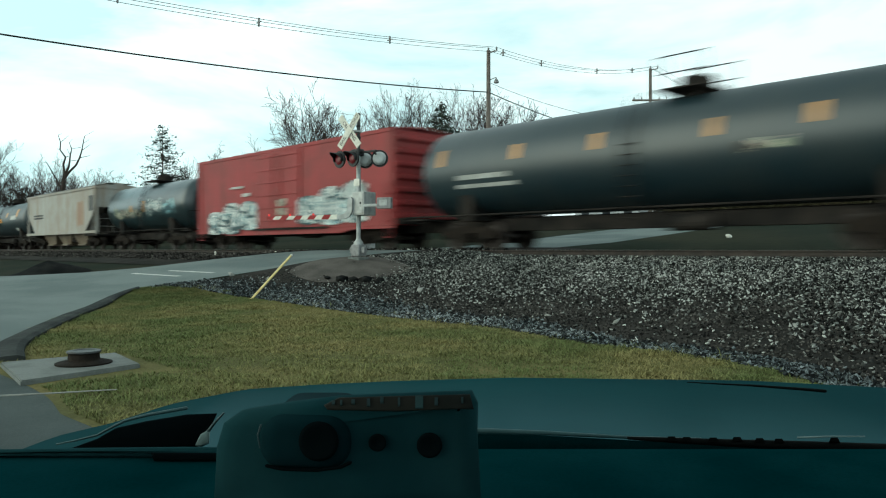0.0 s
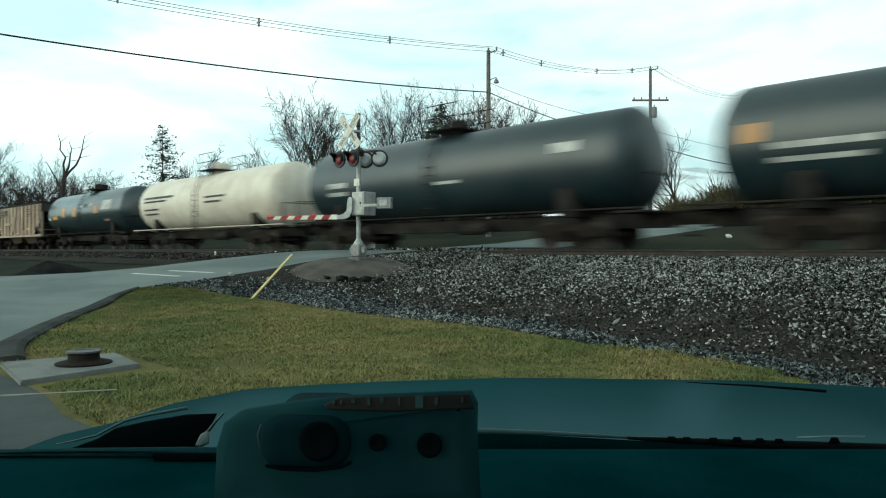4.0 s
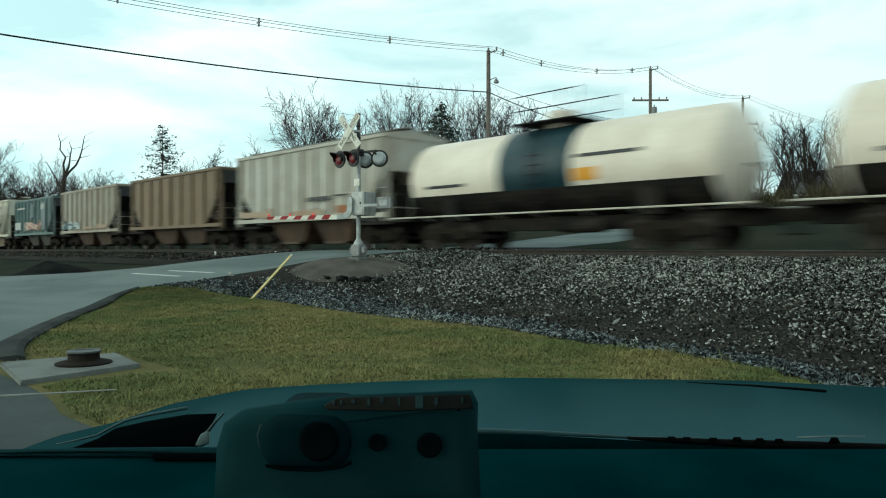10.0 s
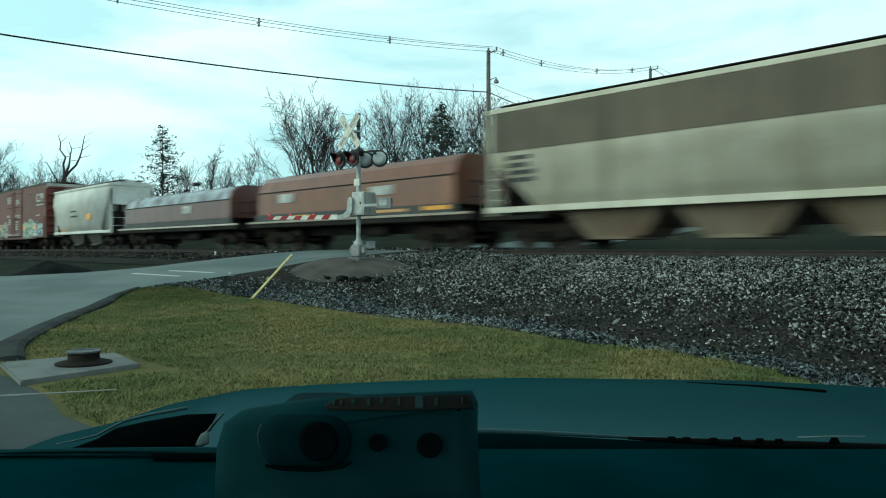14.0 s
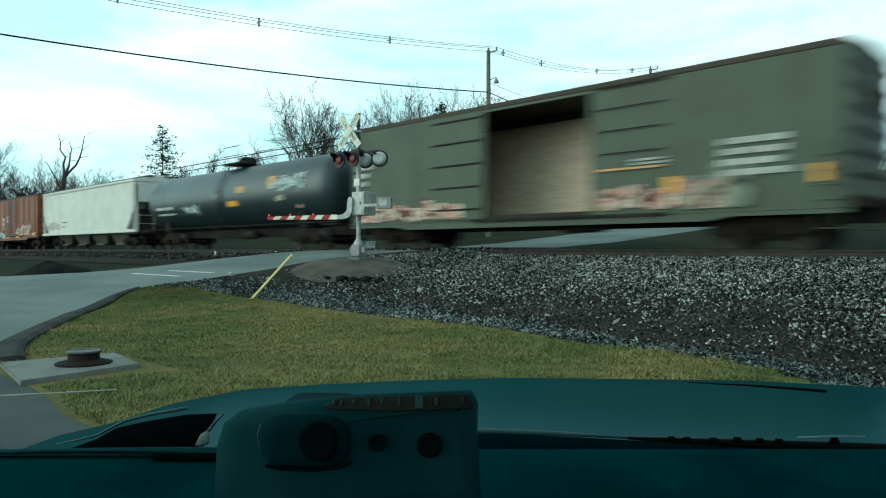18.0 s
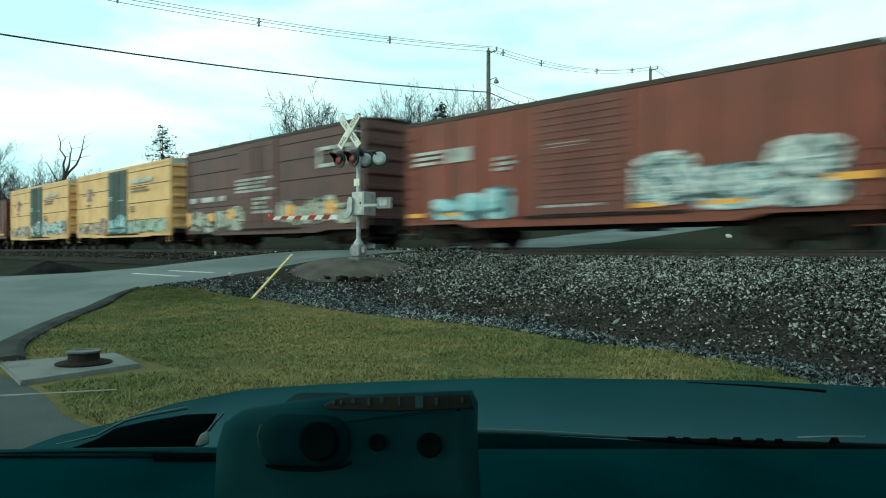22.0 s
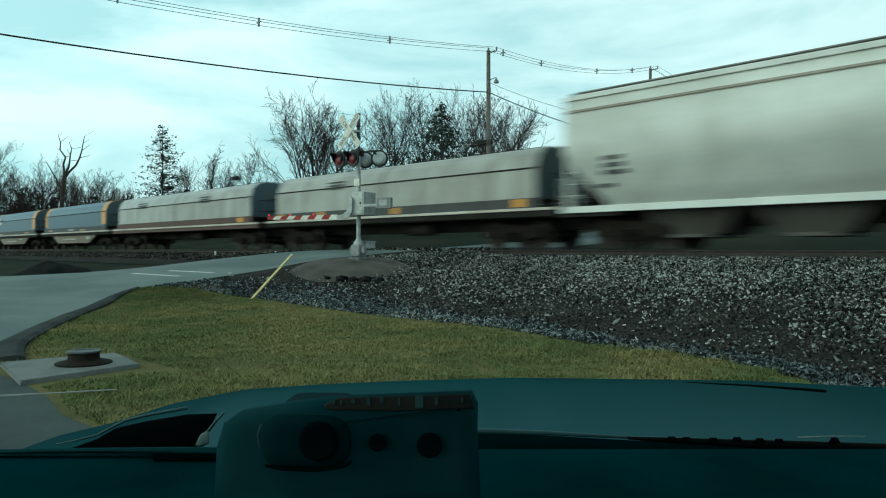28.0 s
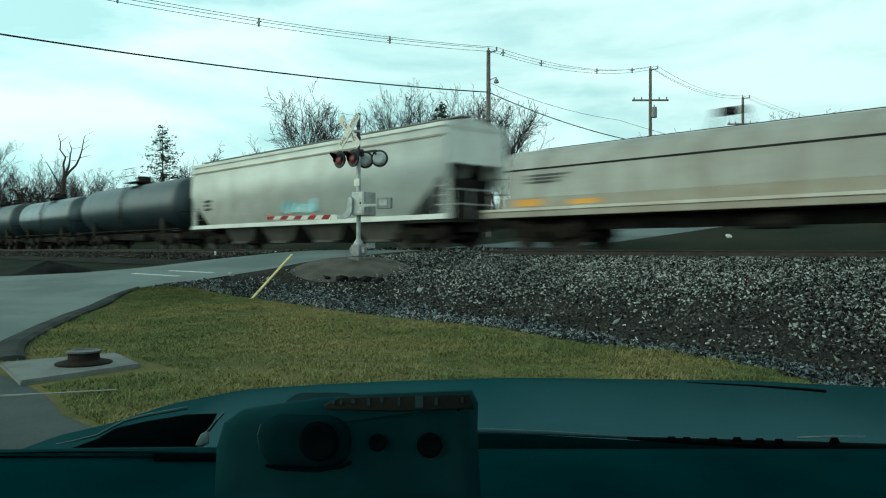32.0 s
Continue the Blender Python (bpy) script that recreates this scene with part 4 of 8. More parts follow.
    # small pale markers beside the track, and litter on the far bank
    for x, y in ((-26.4, -2.9), (-31.6, -2.9)):
        m = tagged(new("track_marker"), "small white marker stub beside the track", "track marker")
        m.location = (x, y, float(land(x, y)) + 0.02)
        part("stub", spin([(0.035, 0.0), (0.035, 0.12), (0.05, 0.15), (0.035, 0.2), (0.01, 0.21)], 10), M["white"], m)
    for k, (x, y, r) in enumerate(((-14.3, 11.2, 0.13),)):
        bm = bmesh.new()
        bmesh.ops.create_icosphere(bm, subdivisions=2, radius=r)
        for v in bm.verts:
            v.co *= 1 + 0.5 * noise.noise(v.co * 9 + Vector((k * 7, 0, 0)))
            v.co.z *= 0.7
        lt = tagged(part("litter", bm, M["white"]), "crumpled white scrap of litter on the grass", "litter")
        lt.location = (x, y, float(land(x, y)) + r * 0.45)
    # a thin pale rod across the lawn's edge, added for the kerb's lit top
    bm = bmesh.new()
    ends = [Vector((x, y, float(land(x, y)) + 0.06)) for x, y in ((-7.1, -17.4), (-6.75, -16.78), (-6.5, -16.28))]
    rod(bm, ends[0], ends[1], 0.009, 0.008, seg=6)
    rod(bm, ends[1], ends[2], 0.008, 0.005, seg=6)
    tagged(part("stick", bm, M["concrete"]), "thin pale rod standing in for the lit kerb edge at the lawn", "stick")
    # pad with an iron riser
    pad = bmesh.new()
    q = [(-8.95, -16.6), (-8.8, -15.46), (-7.78, -15.58), (-7.55, -16.75)]
    loft(pad, [[(x, y, float(land(x, y)) + h) for x, y in q] for h in (-0.05, 0.06)])
    bmesh.ops.bevel(pad, geom=pad.edges[:], offset=0.012, segments=2, affect="EDGES")
    tagged(part("concrete_pad", pad, M["padstone"]), "pale square concrete pad set in the lawn", "concrete pad")
    zr = float(land(-8.2, -16.0)) + 0.06
    ri = tagged(new("iron_riser"), "short cast-iron riser with a wide flange on the pad", "iron riser")
    ri.location = (-8.2, -16.0, zr)
    part("flange", spin([(0.275, 0.0), (0.275, 0.015), (0.22, 0.03), (0.16, 0.04)], 28), M["iron"], ri, smooth=False)
    part("barrel", spin([(0.165, 0.035), (0.155, 0.05), (0.15, 0.1), (0.155, 0.115)], 28), M["iron"], ri)
    part("rim", spin([(0.163, 0.114), (0.168, 0.122), (0.163, 0.136), (0.12, 0.138), (0.1, 0.13), (0.01, 0.128)], 28), M["irontop"], ri, "worn grey iron rim")


# ---- poles and wires ----
def insulator(parent, at):
    shared("insulator", "insulator", lambda: spin([(0.03, 0.0), (0.06, 0.02), (0.03, 0.06), (0.07, 0.09), (0.03, 0.13), (0.05, 0.16), (0.02, 0.2)], 10), M["paleware"], parent, at)


def utility_pole(x, y, top, crossarm, lamp=False, drum=False):
    z = float(land(x, y))
    p = tagged(new("utility_pole"), "weathered wooden utility pole carrying wires", "utility pole", "roadside poles")
    p.location = (x, y, z)
    bm = bmesh.new()
    rod(bm, (0, 0, -0.4), (0, 0, top - z), 0.17, 0.115, 14)
    part("pole_shaft", bm, M["pole"], p)
    h = top - z
    part("top_arm", slab(-0.04, 0.7, -0.04, 0.04, h - 0.16, h - 0.08, 0.01), M["paleware"], p)
    insulator(p, (0.0, 0, h))
    insulator(p, (0.66, 0, h - 0.08))
    if crossarm:
        c = part("crossarm", slab(-1.45, 1.45, -0.06, 0.06, h - 2.62, h - 2.48, 0.015), M["pole"], p)
        c.rotation_euler = (0, 0, radians(45))
        for dx in (-1.3, -0.7, 0.7, 1.3):
            insulator(c, (dx, 0, h - 2.48))
    if lamp:
        bm = bmesh.new()
        rod(bm, (0.1, 0, h - 1.78), (0.55, 0.1, h - 1.68), 0.025)
        a = part("lamp_arm", bm, M["paleware"], p)
        l = part("lamp_head", spin([(0.04, 0.2), (0.07, 0.12), (0.15, 0.0), (0.16, -0.1), (0.04, -0.13)], 16), M["paleware"], p)
        l.location = (0.55, 0.1, h - 1.92)
        insulator(p, (0.15, 0, h - 2.45))
    if drum:
        d = part("transformer", spin([(0.16, -0.5), (0.22, -0.46), (0.22, 0.3), (0.18, 0.36)], 18), M["paleware"], p, "grey transformer drum")
        d.location = (0.34, 0.02, h - 3.5)
        insulator(d, (0, 0, 0.36))
    return p


def wire(points, sag, radius, label, seg=22):
    """A hanging cable through the given points."""
    bm = bmesh.new()
    last = None
    for a, b in zip(points, points[1:]):
        a, b = Vector(a), Vector(b)
        prev = a
        for k in range(1, seg + 1):
            t = k / seg
            q = a.lerp(b, t) - Vector((0, 0, 4 * sag * t * (1 - t)))
            rod(bm, prev, q, radius, seg=5)
            prev = q
    return tagged(part("overhead_wire", bm, M["wire"]), label, "wire", "overhead wires")


P1, P2, P3 = (-30.8, 14.3, 12.0), (-32.1, 34.7, 14.55), (-32.0, 51.0, 14.5)


def lines():
    utility_pole(P1[0], P1[1], P1[2], False, lamp=True)
    utility_pole(P2[0], P2[1], P2[2], True, drum=True)
    utility_pole(P3[0], P3[1], P3[2], True)
    far0 = (-31.2, -52.0, 12.6)
    for dx, dz in ((0.0, 0.16), (0.25, -0.1), (0.66, 0.08)):
        wire([(far0[0] + dx, far0[1], far0[2] + dz), (P1[0] + dx, P1[1], P1[2] + dz)], 2.45, 0.012, "thin black overhead power wire")
        wire([(P1[0] + dx, P1[1], P1[2] + dz), (P2[0] + dx, P2[1], P2[2] + dz), (P3[0] + dx, P3[1], P3[2] + dz), (-32 + dx, 90, 15.5 + dz)], 0.75, 0.012, "thin black overhead power wire")
    wire([(-31.0, -52.0, 9.6), (P1[0], P1[1], 9.5)], 1.75, 0.035, "thick black overhead cable")
    wire([(P1[0], P1[1], 9.5), (-25.0, 23.0, 6.6), (-20.0, 33.0, 5.2)], 0.35, 0.028, "thick black cable dropping to a house")
    wire([(P1[0], P1[1], 10.1), (-26.0, 21.0, 8.0), (-20.0, 33.0, 6.0)], 0.3, 0.012, "thin black service wire")
    for px, py, pz in SPACERS:
        s = new("wire_spacer")
        s.location = (px, py, pz)
        tagged(s, "small grey spacer clipped on the power wires", "wire spacer", "wire spacers")
        part("clip", slab(-0.14, 0.26, -0.025, 0.025, -0.025, 0.025, 0.008), M["paleware"], s)
        part("hanger", slab(0.02, 0.1, -0.035, 0.035, -0.2, 0.2, 0.01), M["paleware"], s)


SPACERS = []
for y_ in (-7.55, -1.25, 6.45):
    t_ = (y_ + 52.0) / (P1[1] + 52.0)
    SPACERS.append((-31.2 + 0.4 * t_ + 0.2, y_, 12.6 + (P1[2] - 12.6) * t_ - 4 * 2.45 * t_ * (1 - t_) + 0.05))
for y_ in (15.4, 19.4, 26.2, 31.3):
    t_ = (y_ - P1[1]) / (P2[1] - P1[1])
    SPACERS.append((P1[0] + (P2[0] - P1[0]) * t_ + 0.2, y_, P1[2] + (P2[2] - P1[2]) * t_ - 4 * 0.75 * t_ * (1 - t_) + 0.05))


# ---- trees ----
def grow(rng, height, spread, depth, trunk_r, lean=0.0):
    """Limbs of a bare tree that carry side shoots all along, as segments (a, b, ra, rb, level)."""
    segs = []
    pieces = (5, 6, 5, 3, 2, 2)
    shoots = (1.8, 1.0, 0.95, 0.9, 0.5, 0)

    def limb(p, d, length, r, level):
        n = pieces[level]
        for k in range(n):
            wob = (0.06, 0.1, 0.14, 0.16, 0.16)[min(level, 4)]
            d = (d + Vector((rng.normal(0, wob), rng.normal(0, wob), rng.normal(0.07 if level else 0.02, wob * 0.7)))).normalized()
            q = p + d * (length / n)
            f = (k + 1) / n
            r2 = r * (1 - 0.7 * f ** 1.1) + 0.006
            r1 = r * (1 - 0.7 * (k / n) ** 1.1) + 0.006
            segs.append((p, q, r1, r2, level))
            p = q
            if level < depth and (level or k > 0):
                m = int(shoots[level] + rng.uniform())
                u = d.orthogonal().normalized()
                start = rng.uniform(0, math.tau)
                for j in range(m):
                    a = (0.82 - 0.25 * f + rng.normal(0, 0.16)) * (spread if level < 2 else 1.15)
                    w = Matrix.Rotation(start + j * math.tau / m + rng.normal(0, 0.4), 3, d) @ u
                    kd = (d * math.cos(a) + w * math.sin(a) + Vector((0, 0, 0.12))).normalized()
                    ratio = (0.8 - 0.32 * f) if level == 0 else (0.6 - 0.2 * f)
                    limb(p, kd, length * ratio * rng.uniform(0.75, 1.2), r2 * 0.56, level + 1)

    limb(Vector((0, 0, 0)), Vector((lean, 0, 1)).normalized(), 1.0, trunk_r, 0)
    tops = sorted(s[1].z for s in segs)
    k = height / tops[int(len(tops) * 0.97)]
    return [(a * k, b * k, ra, rb, l) for a, b, ra, rb, l in segs]


def tubes(segs, sides):
    """Open tapered tubes, as arrays."""
    n = len(segs)
    a = np.array([s[0] for s in segs])
    b = np.array([s[1] for s in segs])
    ra = np.array([s[2] for s in segs])[:, None, None]
    rb = np.array([s[3] for s in segs])[:, None, None]
    d = b - a
    d /= np.maximum(np.linalg.norm(d, axis=1), 1e-6)[:, None]
    ref = np.where(np.abs(d[:, 2:3]) > 0.8, np.array([[1.0, 0, 0]]), np.array([[0, 0, 1.0]]))
    u = np.cross(d, ref)
    u /= np.linalg.norm(u, axis=1)[:, None]
    w = np.cross(d, u)
    ang = np.arange(sides) * math.tau / sides
    c = u[:, None] * np.cos(ang)[None, :, None] + w[:, None] * np.sin(ang)[None, :, None]
    v = np.concatenate([a[:, None] + c * ra, b[:, None] + c * rb], 1).reshape(-1, 3)
    k = np.arange(sides)
    f = np.column_stack([k, (k + 1) % sides, (k + 1) % sides + sides, k + sides])
    f = (f[None] + 2 * sides * np.arange(n)[:, None, None]).reshape(-1, 4)
    return v, f


def bare_tree(x, y, height, seed, spread=1.0, depth=4, lean=0.0, r=0.22, stems=1, label="bare deciduous tree with many fine grey twigs"):
    rng = np.random.default_rng(seed)
    segs = grow(rng, height, spread, depth, r, lean)
    for k in range(1, stems):
        # further stems fan out from the same root
        a = k * math.tau / (stems - 1) + rng.uniform(-0.4, 0.4)
        turn = Matrix.Rotation(rng.uniform(0.18, 0.42), 3, (math.cos(a), math.sin(a), 0))
        s = rng.uniform(0.72, 0.98)
        segs += [(turn @ p * s, turn @ q * s, ra * 0.8, rb * 0.8, l) for p, q, ra, rb, l in grow(rng, height, spread * 0.9, depth, r * 0.8)]
    t = tagged(new("tree"), label, "tree", "trees beyond the railway")
    t.location = (x, y, float(land(x, y)) - 0.1)
    edge = min(2, depth - 1)
    thick = [s for s in segs if s[4] <= edge]
    thin = [(a, b, max(ra, 0.015), max(rb, 0.011), l) for a, b, ra, rb, l in segs if l > edge]
    v, f = tubes(thick, 7)
    many("trunk", v, f, M["bark"], t)
    v, f = tubes(thin, 3)
    tagged(many("crown", v, f, M["twig"], t), kind="stuff")
    return t


def conifer(x, y, height, seed, width, material, label, gaps=0.0, needles=46, taper=0.8, tuft=0.15):
    """A trunk with whorls of drooping boughs, each set with tufts of needles."""
    rng = np.random.default_rng(seed)
    t = tagged(new("conifer"), label, "conifer", "trees beyond the railway")
    t.location = (x, y, float(land(x, y)) - 0.1)
    segs = [(Vector((0, 0, 0)), Vector((0, 0, height)), 0.18, 0.02, 0)]
    tufts = []
    z = height * 0.08
    while z < height * 0.98:
        reach = width * (1 - z / height) ** taper * rng.uniform(0.7, 1.15)
        for k in range(6):
            if rng.uniform() < gaps:
                continue
            a = rng.uniform(0, math.tau)
            ln = reach * rng.uniform(0.55, 1.1)
            tip = Vector((ln * math.cos(a), ln * math.sin(a), z + ln * rng.uniform(-0.15, 0.35)))
            base = Vector((0, 0, z))
            segs.append((base, tip, 0.03, 0.01, 1))
            for j in range(int(needles * max(0.05, ln / width))):
                s = rng.uniform(0.1, 1.05) ** 0.8
                tufts.append(base.lerp(tip, s) + Vector(rng.normal(0, 0.06 + 0.1 * min(1.0, ln), 3)))
        z += height * 0.028
    v, f = tubes(segs, 6)
    many("trunk", v, f, M["bark"], t)
    p = np.array(tufts)
    n = len(p)
    d = rng.normal(0, 1, (n, 3, 3)) * tuft
    v = (p[:, None] + d).reshape(-1, 3)
    tagged(many("crown", v, np.arange(3 * n).reshape(-1, 3), material, t), kind="stuff")
    return t


def place(px, dist):
    """A spot on the land in the view's direction: px across the picture's width, dist ahead."""
    a = (px - 784) / 1320
    return (0.687 * a - 0.726) * dist, (0.726 * a + 0.687) * dist - 18.62


def trees():
    def top(px, py, dist):
        x, y = place(px, dist)
        return x, y, (440.5 - py) / 1320 * dist + 0.02 - float(land(x, y))
    # across, top, distance, spread, depth, trunk, stems, label
    wide = "bare tree with several stems and a wide crown of fine twigs"
    dense = "bare tree with a rounded crown of fine twigs"
    low = "low bare tree in a dense thicket of twigs"
    for k, (px, py, d, sp, dp, r, st, what) in enumerate([
            (562, 160, 62, 1.0, 4, 0.2, 3, wide), (618, 186, 66, 0.9, 4, 0.15, 1, dense), (655, 212, 72, 1.0, 3, 0.13, 2, dense),
            (703, 172, 70, 0.95, 4, 0.16, 2, dense), (744, 166, 72, 0.95, 4, 0.16, 2, dense),
            (818, 166, 76, 0.95, 4, 0.16, 2, dense), (884, 176, 66, 0.9, 4, 0.17, 2, wide), (912, 186, 68, 0.9, 4, 0.17, 2, wide), (852, 176, 74, 0.95, 4, 0.15, 1, dense),
            (66, 278, 100, 1.0, 4, 0.22, 3, dense), (20, 290, 98, 1.1, 4, 0.22, 3, dense), (-8, 246, 90, 1.0, 4, 0.26, 2, dense),
            (95, 300, 104, 1.1, 4, 0.2, 3, low), (152, 300, 105, 1.1, 4, 0.2, 3, low), (186, 310, 108, 1.1, 4, 0.18, 2, low), (222, 326, 110, 1.1, 3, 0.16, 2, low), (42, 312, 106, 1.1, 4, 0.2, 3, low), (125, 320, 100, 1.1, 4, 0.18, 3, low), (0, 322, 100, 1.1, 4, 0.18, 3, low),
            (362, 264, 92, 0.8, 4, 0.17, 1, dense), (392, 284, 95, 1.0, 3, 0.15, 1, dense), (440, 266, 94, 0.8, 4, 0.17, 1, dense), (335, 286, 98, 1.0, 3, 0.15, 2, low), (475, 300, 90, 1.0, 3, 0.15, 2, low), (416, 300, 100, 1.0, 3, 0.15, 1, low),
            (1205, 238, 66, 1.0, 3, 0.16, 1, dense), (1400, 222, 62, 0.8, 4, 0.17, 2, dense), (1444, 205, 60, 0.8, 4, 0.18, 2, dense),
            (1488, 212, 60, 0.8, 4, 0.18, 2, dense), (1545, 206, 58, 0.8, 4, 0.18, 2, dense), (1345, 250, 70, 0.95, 3, 0.15, 1, dense)]):
        x, y, h = top(px, py, d)
        bare_tree(x, y, h, 100 + k, sp, dp, r=r, stems=st, label=what)
    dead_tree(*top(113, 237, 95))
    x, y, h = top(782, 178, 60)
    conifer(x, y, h, 3, 7.4, M["needles"], "dark green spruce among bare trees", gaps=0.12, needles=110, taper=0.95, tuft=0.1)
    x, y, h = top(288, 219, 84)
    conifer(x, y, h, 5, 5.0, M["needles"], "thin ragged conifer with gaps in its crown", gaps=0.08, needles=52, taper=0.6, tuft=0.1)


def dead_tree(x, y, h):
    """Three long bare limbs that rise from a low fork, with a few broken side shoots."""
    rng = np.random.default_rng(77)
    side = Vector((0.687, 0.726, 0))
    fork = Vector((0, 0, h * 0.6))
    segs = [(Vector((0, 0, 0)) - side * 0.6, fork, 0.3, 0.22, 0), (fork - Vector((0, 0, 1.6)), fork - side * 2.2 + Vector((0, 0, 2.2)), 0.12, 0.04, 1)]
    for across, rise, kink in ((-0.8, 1.0, 0.9), (0.9, 0.93, 1.1), (2.5, 0.99, 2.2)):
        p = fork
        for k in range(1, 7):
            f = k / 6
            q = fork + side * (across * f + kink * 0.35 * math.sin(f * math.pi) + rng.normal(0, 0.12)) + Vector((0, 0, (h * rise - fork.z) * f))
            r1, r2 = 0.17 * (1 - 0.8 * (f - 1 / 6)), 0.17 * (1 - 0.8 * f)
            segs.append((p, q, r1, r2, 1))
            if k > 2:
                segs.append((q, q + side * rng.choice((-1, 1)) * rng.uniform(0.4, 1.1) + Vector((rng.normal(0, 0.3), rng.normal(0, 0.3), rng.uniform(0.1, 0.9))), r2 * 0.5, 0.02, 2))
            p = q
    t = tagged(new("tree"), "dead tree with three long bare limbs", "tree", "trees beyond the railway")
    t.location = (x, y, float(land(x, y)) - 0.1)
    v, f = tubes([g for g in segs if g[4] < 2], 7)
    many("trunk", v, f, M["bark"], t)
    v, f = tubes([g for g in segs if g[4] == 2], 5)
    tagged(many("broken_shoots", v, f, M["bark"], t), kind="stuff")


def scrub():
    """A long low thicket behind the railway, and a hedge."""
    rng = np.random.default_rng(9)
    for name, label, px0, px1, d0, d1, h0, h1, n, mat in (
            ("thicket", "bare brown thicket along the horizon", -120, 520, 85, 125, 3.5, 8.0, 3400, "twig"),
            ("thicket", "bare brown thicket behind the trees", 480, 960, 72, 105, 1.5, 4.0, 1400, "twig"),
            ("hedge", "dark evergreen hedge beyond the road", 1190, 1720, 44, 56, 1.6, 3.4, 1600, "scrub")):
        segs = []
        for _ in range(n):
            px, d = rng.uniform(px0, px1), rng.uniform(d0, d1)
            x, y = place(px, d)
            z = float(land(x, y))
            h = rng.uniform(h0, h1) * (0.7 + 0.3 * math.sin(px * 0.021) * math.sin(px * 0.05))
            b = Vector((x, y, z - 0.1))
            for _ in range(3):
                q = b + Vector((rng.normal(0, 0.5), rng.normal(0, 0.5), h * rng.uniform(0.3, 0.55)))
                segs.append((b, q, 0.05, 0.03, 0))
                for _ in range(3):
                    e = q + Vector((rng.normal(0, 0.6), rng.normal(0, 0.6), h * rng.uniform(0.2, 0.5)))
                    segs.append((q, e, 0.03, 0.014, 1))
        v, f = tubes(segs, 3)
        tagged(many(name, v, f, M[mat]), label, kind="stuff")


def house(px, dist, w, dpt, h, turn):
    x, y = place(px, dist)
    z = float(land(x, y))
    hs = tagged(new("house"), "small white sided house with a dark pitched roof", "house")
    hs.matrix_world = pose(x, y, z - 0.1, 0, 0, turn)
    part("wall", slab(-w / 2, w / 2, -dpt / 2, dpt / 2, 0, h), M["siding"], hs)
    e = 0.35
    part("roof", prism([(-dpt / 2 - e, h - 0.1), (0, h + dpt * 0.38), (dpt / 2 + e, h - 0.1), (dpt / 2 + e, h + 0.08), (0, h + dpt * 0.38 + 0.18), (-dpt / 2 - e, h + 0.08)], -w / 2 - e, w / 2 + e), M["shingle"], hs)
    for k in range(3):
        wx = -w / 2 + w * (k + 0.5) / 3
        wd = part("window", slab(wx - 0.5, wx + 0.5, -dpt / 2 - 0.05, -dpt / 2 + 0.02, 1.0, 2.3), M["siding"], hs)
        part("pane", slab(wx - 0.42, wx + 0.42, -dpt / 2 - 0.056, -dpt / 2 - 0.051, 1.08, 2.22), M["window"], wd)


